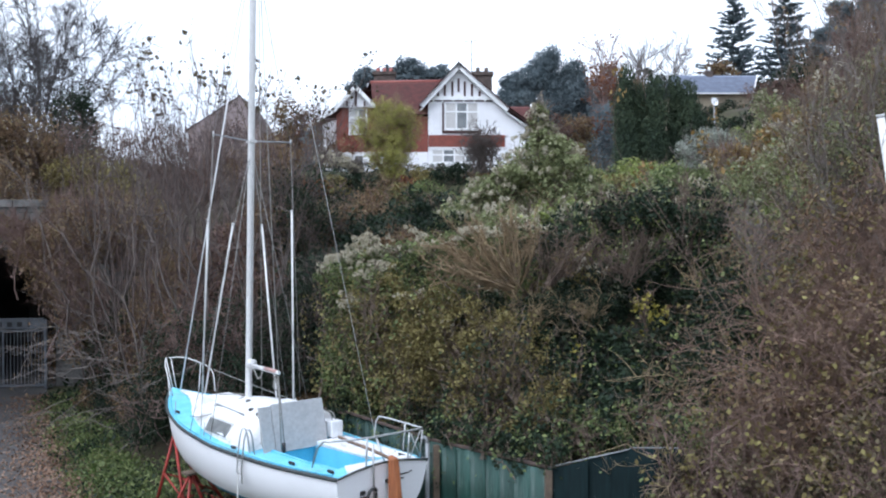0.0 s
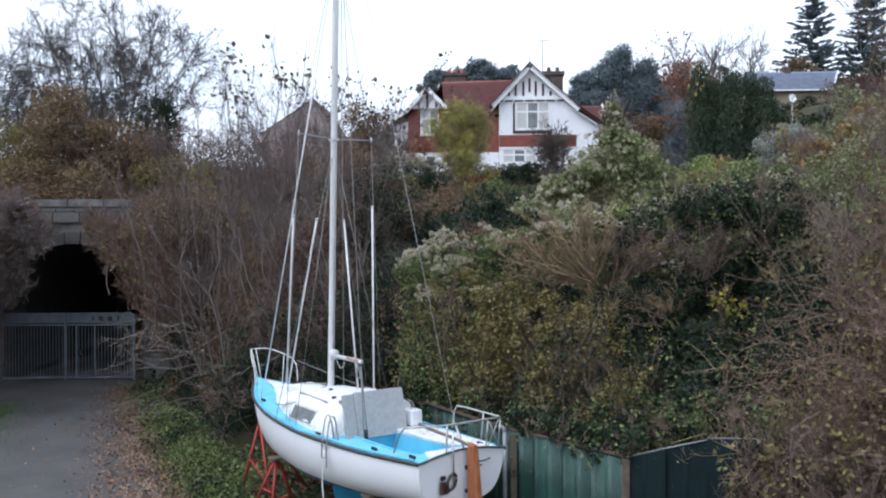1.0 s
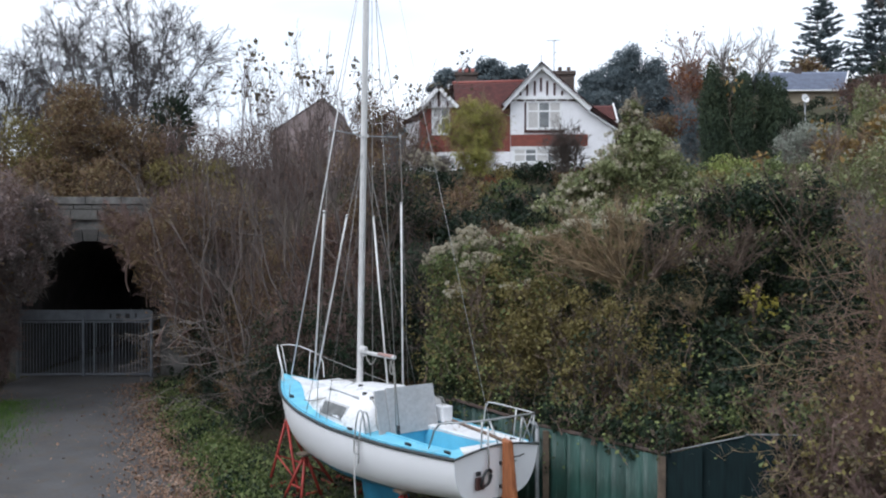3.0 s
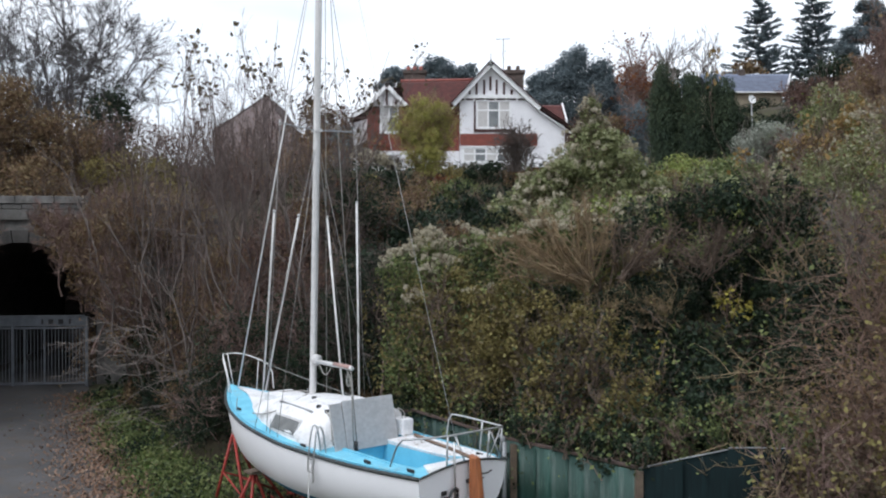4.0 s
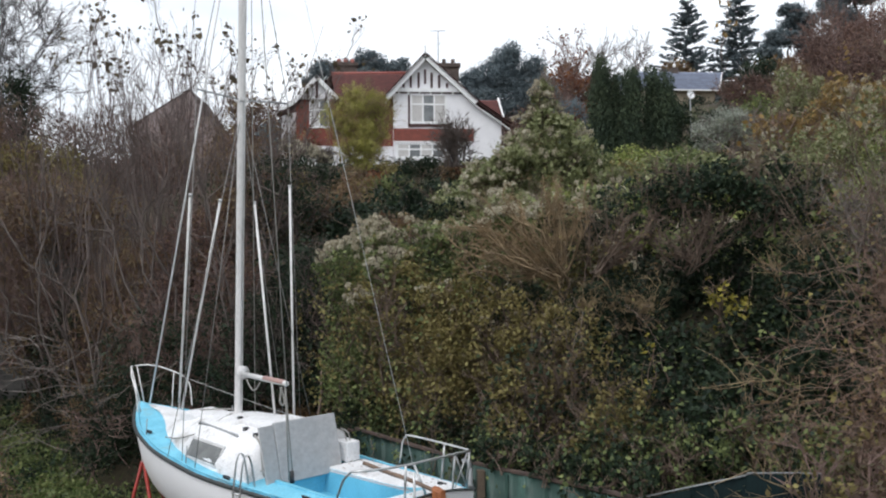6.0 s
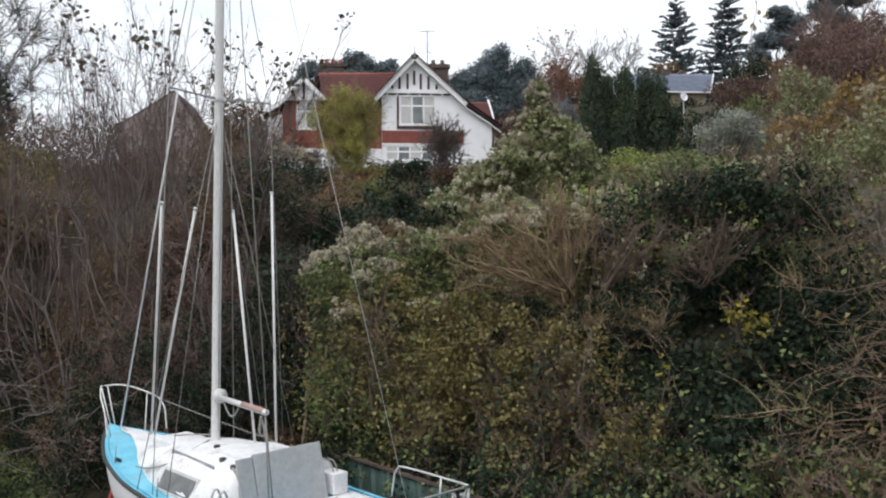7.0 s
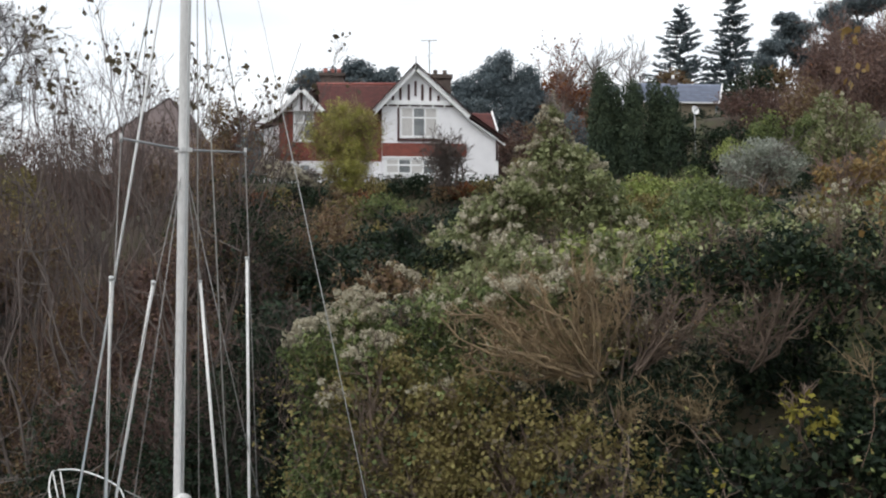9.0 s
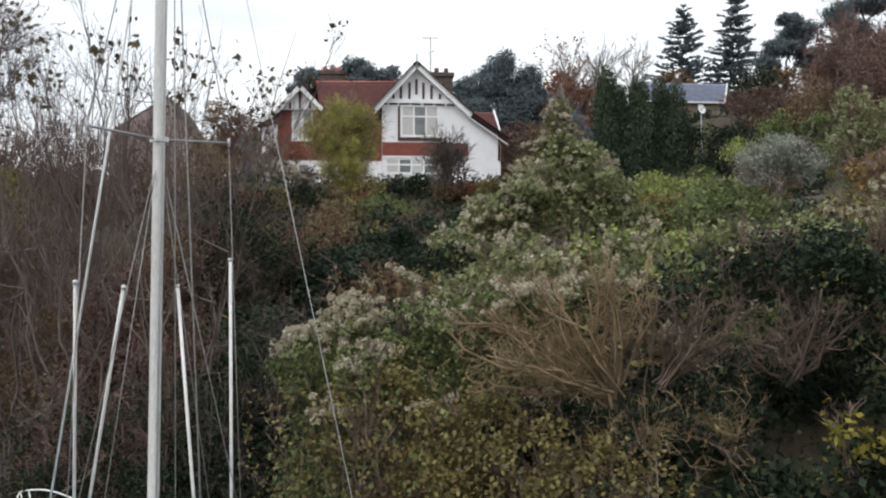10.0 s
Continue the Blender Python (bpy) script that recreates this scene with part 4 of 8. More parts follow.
def slope_board(name, p, q, wide, y0, y1, mat, parent, label=""):
    """A board on edge along a slope in the plane of the gable, hanging `wide` below the line p-q (x, z)."""
    d = np.array(q, float) - np.array(p, float)
    d /= np.linalg.norm(d)
    nrm = np.array([d[1], -d[0]])
    if nrm[1] > 0:
        nrm = -nrm
    p, q = np.array(p, float), np.array(q, float)
    return prism(name, [tuple(p), tuple(q), tuple(q + nrm * wide), tuple(p + nrm * wide)], "y", y0, y1, mat, parent, label)


def build_house():
    Z = 9.3
    h = empty("house", pose(0, 57, Z), "white roughcast and red brick house with half-timbered gables", "house")

    def P(pts):
        return [(x, z - Z) for x, z in pts]

    # main gable block
    prism("wall", P([(0.1, 9.0), (7.15, 9.0), (7.15, 12.3), (5.35, 13.45), (2.11, 16.35), (0.1, 14.0)]), "y", 0.0, 8.5, RENDER_WHITE, h, "white roughcast gable wall")
    prism("wall", P([(-6.0, 10.82), (0.08, 10.82), (0.08, 13.2), (-3.3, 13.2), (-4.68, 14.75), (-6.0, 13.25)]), "y", 0.35, 7.5, BRICK_RED, h, "red brick wall of the side wing")
    prism("wall", P([(-6.0, 9.0), (0.08, 9.0), (0.08, 10.815), (-6.0, 10.815)]), "y", 0.30, 7.5, RENDER_WHITE, h, "white plinth wall")
    prism("wall", P([(-6.95, 9.0), (-6.01, 9.0), (-6.01, 13.0), (-6.95, 12.75)]), "y", 0.8, 7.0, RENDER_WHITE, h, "white porch wall")
    prism("brick_band", P([(0.11, 11.12), (5.2, 11.12), (5.2, 11.91), (0.11, 11.91)]), "y", -0.04, -0.003, BRICK_RED, h, "red brick band")
    prism("string_course", P([(0.11, 11.02), (5.2, 11.02), (5.2, 11.115), (0.11, 11.115)]), "y", -0.07, -0.003, PAINT_WHITE, h)
    # half timber in the main gable
    slope = [((2.11, 16.62), (-0.45, 13.86)), ((2.11, 16.62), (5.45, 13.62)), ((5.45, 13.62), (7.55, 12.2))]
    prism("tie_beam", P([(0.15, 14.22), (4.3, 14.22), (4.3, 14.46), (0.15, 14.46)]), "y", -0.16, -0.003, PAINT_WHITE, h, "white-painted tie beam")
    # dark strip stands in for the shadow below the tie beam
    prism("beam_shadow_strip", P([(0.2, 14.12), (4.4, 14.12), (4.4, 14.21), (0.2, 14.21)]), "y", -0.06, -0.003, TIMBER_DARK, h)
    for x, zt in ((0.75, 14.75), (1.2, 15.3), (1.7, 15.45), (2.11, 15.65), (2.52, 15.45), (3.0, 15.3), (3.5, 14.8)):
        w = 0.07
        if abs(x - 2.11) < 0.1:
            box("half_timber", x - w, x + w, -0.05, -0.003, 14.75 - Z, zt - Z, TIMBER_DARK, h, "dark red-brown half-timber strip")
        else:
            box("half_timber", x - w, x + w, -0.05, -0.003, 14.47 - Z, zt - Z, TIMBER_DARK, h, "dark red-brown half-timber strip")
    for x in (0.45, 1.05, 1.75, 2.45, 3.15, 3.85):
        box("bracket", x - 0.05, x + 0.05, -0.13, -0.062, 14.02 - Z, 14.215 - Z, PAINT_WHITE, h)
    for (p, q) in slope:
        p2, q2 = (p[0], p[1] - Z), (q[0], q[1] - Z)
        low = q[0] > 7
        slope_board("bargeboard", p2, q2, 0.14 if low else 0.30, -0.40, -0.32, TIMBER_DARK if low else PAINT_WHITE, h, "dark red bargeboard" if low else "white bargeboard")
        slope_board("soffit", (p2[0], p2[1] - 0.33), (q2[0], q2[1] - 0.33), 0.06, -0.31, -0.05, PAINT_WHITE, h)
    box("finial", 2.06, 2.16, -0.42, -0.32, 16.35 - Z, 17.1 - Z, PAINT_WHITE, h, bevel=0.02)
    # main gable roof slopes
    roof_plane("roof", (-0.5, -0.5, 13.84 - Z), (-0.5, 8.7, 13.84 - Z), (2.11, 8.7, 16.66 - Z), (2.11, -0.5, 16.66 - Z), 12, TILE_RED, h, "dark red tiled roof")
    roof_plane("roof", (5.5, -0.5, 13.62 - Z), (5.5, 8.7, 13.62 - Z), (2.11, 8.7, 16.66 - Z), (2.11, -0.5, 16.66 - Z), 13, TILE_RED, h, "dark red tiled roof")
    roof_plane("roof", (7.6, -0.5, 12.2 - Z), (7.6, 8.7, 12.2 - Z), (5.5, 8.7, 13.62 - Z), (5.5, -0.5, 13.62 - Z), 7, TILE_RED, h, "dark red tiled roof")
    # wing roof with its ridge across
    roof_plane("roof", (-3.5, 0.1, 13.32 - Z), (0.3, 0.1, 13.32 - Z), (1.4, 3.9, 16.15 - Z), (-3.9, 3.9, 16.05 - Z), 13, TILE_RED, h, "dark red tiled roof")
    roof_plane("roof", (0.3, 7.8, 13.3 - Z), (-7.3, 7.8, 12.95 - Z), (-3.9, 3.9, 16.05 - Z), (1.4, 3.9, 16.15 - Z), 13, TILE_RED, h, "dark red tiled roof")
    roof_plane("roof", (-7.3, 7.8, 12.95 - Z), (-7.3, -0.2, 12.95 - Z), (-4.6, 3.2, 15.3 - Z), (-3.9, 3.9, 16.05 - Z), 10, TILE_RED, h, "dark red tiled roof")
    tube("ridge", [(-3.95, 3.9, 16.08 - Z), (1.4, 3.9, 16.18 - Z)], 0.11, TILE_RIDGE, h, "red ridge tiles", sides=8)
    # small gable
    prism("gable_wall", P([(-5.9, 13.75), (-3.6, 13.75), (-4.68, 14.95)]), "y", 0.05, 0.34, RENDER_WHITE, h)
    for (p, q) in (((-4.68, 15.22), (-6.2, 13.55)), ((-6.2, 13.55), (-7.35, 12.92)), ((-4.68, 15.22), (-3.3, 13.8))):
        slope_board("bargeboard", (p[0], p[1] - Z), (q[0], q[1] - Z), 0.24, -0.30, -0.22, PAINT_WHITE, h, "white bargeboard")
    roof_plane("roof", (-6.2, -0.25, 13.52 - Z), (-6.2, 3.2, 13.52 - Z), (-4.68, 3.2, 15.2 - Z), (-4.68, -0.25, 15.2 - Z), 6, TILE_RED, h)
    roof_plane("roof", (-3.25, -0.25, 13.75 - Z), (-3.25, 3.2, 13.75 - Z), (-4.68, 3.2, 15.2 - Z), (-4.68, -0.25, 15.2 - Z), 6, TILE_RED, h)
    box("half_timber", -4.75, -4.61, -0.01, 0.045, 13.8 - Z, 14.8 - Z, TIMBER_DARK, h)
    for x in (-5.25, -4.1):
        box("half_timber", x - 0.05, x + 0.05, 0.0, 0.045, 13.8 - Z, 14.15 - Z, TIMBER_DARK, h)
    box("gutter", -7.4, -5.9, -0.32, -0.20, 12.86 - Z, 12.95 - Z, TIMBER_DARK, h)
    # small roof at the far side with its own gable
    roof_plane("roof", (5.6, 3.2, 13.3 - Z), (7.6, 3.2, 13.3 - Z), (7.6, 5.2, 14.6 - Z), (5.6, 5.2, 14.6 - Z), 6, TILE_RED, h)
    prism("side_gable", [(3.2, 13.2 - Z), (7.2, 13.2 - Z), (5.2, 14.55 - Z)], "x", 7.15, 7.5, RENDER_WHITE, h)
    prism("bargeboard", [(2.9, 12.95 - Z), (5.2, 14.5 - Z), (5.2, 14.78 - Z), (2.9, 13.2 - Z)], "x", 7.52, 7.62, PAINT_WHITE, h)
    prism("bargeboard", [(7.5, 12.95 - Z), (5.2, 14.5 - Z), (5.2, 14.78 - Z), (7.5, 13.2 - Z)], "x", 7.52, 7.62, PAINT_WHITE, h)
    # chimneys
    ch = box("chimney", 3.25, 4.55, 2.6, 3.7, 13.5 - Z, 16.5 - Z, CHIMNEY, h, "dark brick chimney stack")
    box("cap", 3.15, 4.65, 2.5, 3.8, 16.35 - Z, 16.62 - Z, CHIMNEY, ch, bevel=0.03)
    for x in (3.6, 4.2):
        tube("pot", [(x, 3.15, 16.6 - Z), (x, 3.15, 16.98 - Z)], 0.14, CHIMNEY, ch, sides=9)
    c2 = box("chimney", -3.75, -2.25, 5.0, 6.0, 14.0 - Z, 17.0 - Z, CHIMNEY, h, "brown brick chimney stack")
    box("cap", -3.85, -2.15, 4.9, 6.1, 16.85 - Z, 17.05 - Z, CHIMNEY, c2)
    for x in (-3.45, -3.0, -2.55):
        tube("pot", [(x, 5.5, 17.0 - Z), (x, 5.5, 17.4 - Z)], 0.14, TILE_RIDGE, c2, sides=9)
    # windows
    window(h, 1.25, 3.40, 12.32 - Z, 14.05 - Z, 0.0, 3, 13.45 - Z)
    box("window_surround", 1.02, 1.14, -0.06, -0.003, 12.1 - Z, 14.1 - Z, TIMBER_DARK, h, "dark red window surround")
    box("window_surround", 1.02, 3.6, -0.07, -0.003, 12.02 - Z, 12.2 - Z, TIMBER_DARK, h, "dark red window surround")
    window(h, 0.35, 3.30, 10.1 - Z, 10.95 - Z, 0.0, 4, 10.6 - Z)
    window(h, -5.10, -4.00, 12.05 - Z, 13.68 - Z, 0.35, 2, 13.1 - Z)
    window(h, -5.4, -4.2, 9.6 - Z, 10.6 - Z, 0.30, 2)
    tube("downpipe", [(7.05, -0.06, 12.4 - Z), (7.05, -0.06, 10.9 - Z)], 0.07, TIMBER_DARK, h, "dark red downpipe")
    # aerial
    a = empty("roof_aerial", pose(3.05, 58.2, 15.7), "thin grey television aerial on a mast above the roof", "aerial")
    tube("mast", [(0, 0, 0), (0, 0, 2.75)], 0.03, GALV, a)
    tube("boom", [(-0.5, 0.1, 2.7), (0.45, -0.1, 2.7)], 0.018, GALV, a)
    for i in range(7):
        tube("element", [(-0.45 + 0.14 * i, -0.12, 2.7), (-0.45 + 0.14 * i, 0.12, 2.7)], 0.012, GALV, a, sides=5)
    tube("element", [(-0.15, 0, 1.7), (0.2, 0, 1.95)], 0.015, GALV, a, sides=5)
    tube("element", [(0.2, 0, 1.3), (-0.05, 0, 1.5)], 0.015, GALV, a, sides=5)


build_house()


def build_cottage():
    c = empty("cottage", pose(26.4, 72, 14.5), "low cottage with a blue-grey slate roof behind dark hedges", "house")
    prism("wall", [(-4.9, -1.2), (1.0, -1.2), (1.0, 2.9), (-4.9, 2.9)], "y", 0.3, 5.0, STUCCO_TAN, c, "tan rendered wall")
    roof_plane("roof", (-5.1, 0, 2.8), (1.2, 0, 2.8), (2.6, 2.7, 4.75), (-5.1, 2.7, 4.75), 8, SLATE, c, "blue-grey slate roof")
    roof_plane("roof", (1.2, 5.4, 2.8), (-5.1, 5.4, 2.8), (-5.1, 2.7, 4.75), (2.6, 2.7, 4.75), 8, SLATE, c, "blue-grey slate roof")
    tube("bargeboard", [(1.24, -0.04, 2.82), (2.64, 2.68, 4.8)], 0.07, PAINT_WHITE, c, "white bargeboard", sides=4)
    box("gutter", -5.1, 1.2, -0.1, 0.0, 2.68, 2.78, PAINT_WHITE, c)
    ch = box("chimney", -1.9, -1.35, 2.4, 3.1, 4.2, 5.1, CHIMNEY, c)
    tube("pot", [(-1.6, 2.75, 5.1), (-1.6, 2.75, 5.45)], 0.12, PAINT_WHITE, ch)
    d = empty("satellite_dish", pose(17.5, 51.6, 13.4, 75, 0, 20), "round white satellite dish on a post above the hedge", "satellite dish")
    bm = bmesh.new()
    bmesh.ops.create_uvsphere(bm, u_segments=16, v_segments=8, radius=1.0)
    bmesh.ops.delete(bm, geom=[v for v in bm.verts if v.co.z > -0.6], context="VERTS")
    bmesh.ops.transform(bm, matrix=Matrix.Diagonal((0.38, 0.38, 0.3, 1)), verts=bm.verts)
    put("dish", bm_mesh("dish", bm, True), PAINT_WHITE, d)
    tube("arm", [(0, 0, -0.27), (0, 0, 0.15)], 0.02, GALV, d)
    foot = Matrix(pose(17.5, 51.6, 13.4, 75, 0, 20)).inverted() @ Vector((17.55, 51.9, float(height(17.55, 51.9))))
    tube("post", [(0, 0, -0.28), tuple(foot)], 0.04, GALV, d)

    b = empty("stone_house", pose(-17.2, 80, 12.0), "brown stone house with a steep brown slate gable", "house")
    prism("wall", [(-4.6, -2.5), (2.4, -2.5), (2.4, 2.6), (0.1, 6.2), (-4.6, 3.2)], "y", 0.0, 9.0, STONE_BROWN, b, "brown stone gable wall")
    roof_plane("roof", (2.6, -0.04, 2.35), (2.6, 9.3, 2.35), (0.1, 9.3, 6.3), (0.1, -0.04, 6.3), 12, ROOF_BROWN, b, "brown slate roof")
    roof_plane("roof", (-5.0, -0.04, 3.0), (-5.0, 9.3, 3.0), (0.1, 9.3, 6.3), (0.1, -0.04, 6.3), 12, ROOF_BROWN, b, "brown slate roof")


build_cottage()


# ---- the sailing boat on its cradle ----
BOAT = pose(-0.932, 12.107, 0, 0, 0, 40.7)
STAND = pose(-1.02, 12.5, 0, 0, 0, 42.4)
LB = 6.85
ST = np.linspace(0, 1, 41)


def soft(u, xs, ys):
    d = np.linspace(0, 1, 201)
    v = np.interp(d, xs, ys)
    for _ in range(3):
        p = np.concatenate([[2 * v[0] - v[k] for k in (6, 5, 4, 3, 2, 1)], v, [2 * v[-1] - v[-k] for k in (2, 3, 4, 5, 6, 7)]])
        v = np.convolve(p, np.ones(13) / 13, "valid")
    return np.interp(u, d, v)


def sheer(u):
    return 1.70 + 0.10 * (1 - u) ** 2 - 0.05 * np.sin(np.pi * u) + 0.36 * u ** 1.8


def beam(u):
    return np.maximum(soft(u, [0, 0.2, 0.45, 0.65, 0.8, 0.92, 1], [0.80, 0.98, 1.09, 0.98, 0.73, 0.36, 0.03]), 0.015)


def keelz(u):
    return soft(u, [0, 0.3, 0.5, 0.75, 0.9, 1], [1.10, 0.84, 0.72, 0.82, 1.00, 1.20])


WLZ = 0.99


def hull_point(u, th, side):
    """A point of the skin: th 0 at the deck edge, 1 at the keel line."""
    b, zs, zb = beam(u), sheer(u), keelz(u)
    a = th * math.pi / 2
    z = zs - (zs - zb) * math.sin(a) ** 1.0
    x = b * max(math.cos(a), 0.0) ** (0.42 + 0.43 * u)
    hfrac = (z - zb) / (zs - zb)
    y = u * LB - 0.95 * (1 - hfrac) * max(0, (u - 0.72) / 0.28) ** 1.6 + 0.05 * (1 - hfrac) * max(0.0, 1 - u * 8)
    return (side * x, y, z)


def hull_skin(lo, hi):
    V, F = [], []
    k = 9
    for u in ST:
        zs, zb = sheer(u), keelz(u)
        w = math.asin(min(1.0, max(0.0, (zs - max(WLZ, zb + 0.001)) / (zs - zb)))) / (math.pi / 2)
        ths = np.linspace(0, w, k) if lo == 0 else np.linspace(w, 1.0, k)
        row = [hull_point(u, t, -1) for t in ths] + [hull_point(u, t, 1) for t in ths[::-1]]
        V += row
    n = 2 * k
    for i in range(len(ST) - 1):
        for j in range(n - 1):
            if lo == 0 and j == k - 1:
                continue
            F.append((i * n + j, i * n + j + 1, (i + 1) * n + j + 1, (i + 1) * n + j))
    return np.array(V), np.array(F), n, k


def build_boat():
    bt = empty("sailing_boat", BOAT, "white sailing yacht with pale blue decks on a red cradle", "boat")
    V, F, n, k = hull_skin(0, 1)
    put("hull", mesh_np("hull", V, F, True), GELCOAT, bt, "white glass-fibre topsides")
    V2, F2, n2, k2 = hull_skin(1, 2)
    put("hull_bottom", mesh_np("hull_bottom", V2, F2, True), ANTIFOUL, bt, "blue antifouled underbody")
    # transom
    ring = [tuple(v) for v in V[:n]]
    bm = bmesh.new()
    vs = [bm.verts.new((v[0], v[1] - 0.004, v[2])) for v in ring]
    crown = [bm.verts.new((x, -0.004, sheer(0) + 0.10 * (1 - (x / 0.80) ** 2))) for x in np.linspace(0.5, -0.5, 7)]
    bm.faces.new(vs + crown)
    bmesh.ops.triangulate(bm, faces=bm.faces)
    tr = put("transom", bm_mesh("transom", bm), GELCOAT, bt, "flat white transom")
    # deck with the cockpit cut out
    us = np.unique(np.concatenate([np.linspace(0, 1, 33), [0.06, 0.30]]))
    DV, DF = [], []
    for u in us:
        b, z = beam(u) - 0.012, sheer(u) - 0.004
        c0, c1 = -min(0.56, b * 0.6), min(0.20, b * 0.3)
        for x in (-b, (c0 - b) / 2, c0, (c0 + c1) / 2, c1, (b + c1) / 2, b):
            DV.append((x, u * LB, z + 0.05 * (1 - (x / (b + 0.01)) ** 2)))
    for i in range(len(us) - 1):
        for j in range(6):
            if j in (2, 3) and 0.0599 < us[i] < 0.2999:
                continue
            DF.append((i * 7 + j, i * 7 + j + 1, (i + 1) * 7 + j + 1, (i + 1) * 7 + j))
    put("deck", mesh_np("deck", np.array(DV), np.array(DF), True), DECK_BLUE, bt, "pale blue side decks")
    # foredeck panel, white, a little proud
    FV, FF = [], []
    fu = np.linspace(0.66, 0.955, 12)
    for u in fu:
        b, z = (beam(u) - 0.02), sheer(u) + 0.006
        for x in (-b * (0.62 - 0.75 * max(0, (u - 0.72) / 0.24)), -b * 0.1, b * 0.3, b * 0.8) if u < 0.93 else (b * 0.04, b * 0.2, b * 0.4, b * 0.8):
            FV.append((x, u * LB, z + 0.05 * (1 - (x / (beam(u))) ** 2)))
    for i in range(11):
        for j in range(3):
            FF.append((i * 4 + j, i * 4 + j + 1, i * 4 + j + 5, i * 4 + j + 4))
    put("foredeck", mesh_np("foredeck", np.array(FV), np.array(FF), True), DECK_WHITE, bt, "scuffed white foredeck")
    # rubbing strake round the sheer
    for s in (-1, 1):
        pts = [(s * (beam(u) + 0.012), u * LB, sheer(u) - 0.01) for u in ST]
        tube("rubbing_strake", pts, 0.028, STRAKE, bt, "dark rubbing strake", sides=6)
        pts = [(s * (beam(u) - 0.06), u * LB, sheer(u) + 0.02) for u in ST[1:-1]]
        tube("toe_rail", pts, 0.016, DECK_BLUE, bt, sides=5)
    tube("strake", [(-0.80, -0.02, sheer(0)), (-0.4, -0.02, sheer(0) + 0.075), (0, -0.02, sheer(0) + 0.105), (0.4, -0.02, sheer(0) + 0.075), (0.80, -0.02, sheer(0))], 0.016, STRAKE, bt, sides=6, curve=2)
    # cockpit well
    z0, zt = 1.50, 1.775
    y0, y1 = 0.06 * LB, 0.30 * LB
    bm = bmesh.new()
    q = [bm.verts.new(p) for p in ((-0.56, y0, zt - 0.01), (0.20, y0, zt + 0.02), (0.20, y1, zt - 0.02), (-0.56, y1, zt - 0.05), (-0.50, y0 + 0.04, z0), (0.16, y0 + 0.04, z0), (0.16, y1, z0), (-0.50, y1, z0))]
    for f in ((0, 1, 5, 4), (1, 2, 6, 5), (2, 3, 7, 6), (3, 0, 4, 7), (4, 5, 6, 7)):
        bm.faces.new([q[i] for i in f])
    put("cockpit_well", bm_mesh("cockpit_well", bm), WELL_BLUE, bt, "blue-painted cockpit floor and sides")
    # side benches and coaming
    box("bench", 0.21, 0.80, y0 - 0.1, y1 - 0.02, 1.72, 1.815, DECK_WHITE, bt, "white starboard bench top", bevel=0.02)
    prism("stern_deck", [(-0.60, 0.03), (0.66, 0.03), (0.72, y0 - 0.11), (-0.40, y0 - 0.02)], "z", 1.76, 1.835, DECK_WHITE, bt, "white stern deck")
    prism("coaming", [(-0.60, y0 + 0.2), (-0.565, y0 + 0.2), (-0.565, y1), (-0.62, y1)], "z", 1.70, 1.80, DECK_BLUE, bt)
    # coachroof: lofted, sloping sides, rounded front
    yy = np.array([2.28, 2.63, 3.2, 3.75, 4.3, 4.8, 5.2, 5.5])
    wb = np.array([0.86, 0.88, 0.87, 0.82, 0.71, 0.56, 0.41, 0.26])
    hh = np.array([0.53, 0.54, 0.52, 0.47, 0.37, 0.26, 0.14, 0.02])
    CV, CF = [], []
    for y, w, h in zip(yy, wb, hh):
        zb = sheer(y / LB) + 0.01
        w2 = w - 0.17 * min(1, h / 0.2) - 0.04
        for x, z in ((-w, zb - 0.04), (-w + 0.015, zb + h * 0.2), (-w2 - 0.015, zb + h * 0.70), (-w2 + 0.05, zb + h * 0.80), (-w2 * 0.4, zb + h + 0.03), (w2 * 0.4, zb + h + 0.03), (w2 - 0.05, zb + h * 0.84), (w2 + 0.015, zb + h * 0.74), (w - 0.015, zb + h * 0.2), (w, zb - 0.04)):
            CV.append((x, y, z))
    m = 10
    for i in range(len(yy) - 1):
        for j in range(m - 1):
            CF.append((i * m + j, i * m + j + 1, (i + 1) * m + j + 1, (i + 1) * m + j))
    CFs = [np.array(CF), np.array([list(range(m))[::-1]]), np.array([[(len(yy) - 1) * m + j for j in range(m)]])]
    put("coachroof", mesh_np("coachroof", np.array(CV), CFs), DECK_WHITE, bt, "scuffed white coachroof")
    # windows in the coachroof sides
    for s in (-1, 1):
        z = sheer(3.2 / LB)
        bmw = bmesh.new()
        box_bm(bmw, -0.014, 0.014, -0.40, 0.40, -0.115, 0.115, 0.012)
        put("window", bm_mesh("window", bmw), PORTLIGHT, bt, "clouded cabin window", m=pose(s * 0.785, 3.42, z + 0.185, 0, s * -28, s * 3))
        bmf = bmesh.new()
        box_bm(bmf, -0.014, 0.014, -0.44, 0.44, -0.15, 0.15, 0.012)
        put("window_frame", bm_mesh("window_frame", bmf), BOARD_EDGE, bt, m=pose(s * 0.773, 3.42, z + 0.182, 0, s * -28, s * 3))
    # handrails, forehatch, deck gear on the roof
    for s in (-1, 1):
        x = 0.60 if s < 0 else 0.46
        tube("grab_rail", [(s * x, 2.84, 2.14), (s * x, 2.9, 2.215), (s * 0.43, 4.14, 2.19), (s * 0.42, 4.2, 2.08)], 0.02, GALV if s < 0 else BOARD_EDGE, bt, sides=6)
    box("forehatch", -0.27, 0.27, 4.50, 5.0, 2.07, 2.21, DECK_WHITE, bt, "white forehatch", bevel=0.03)
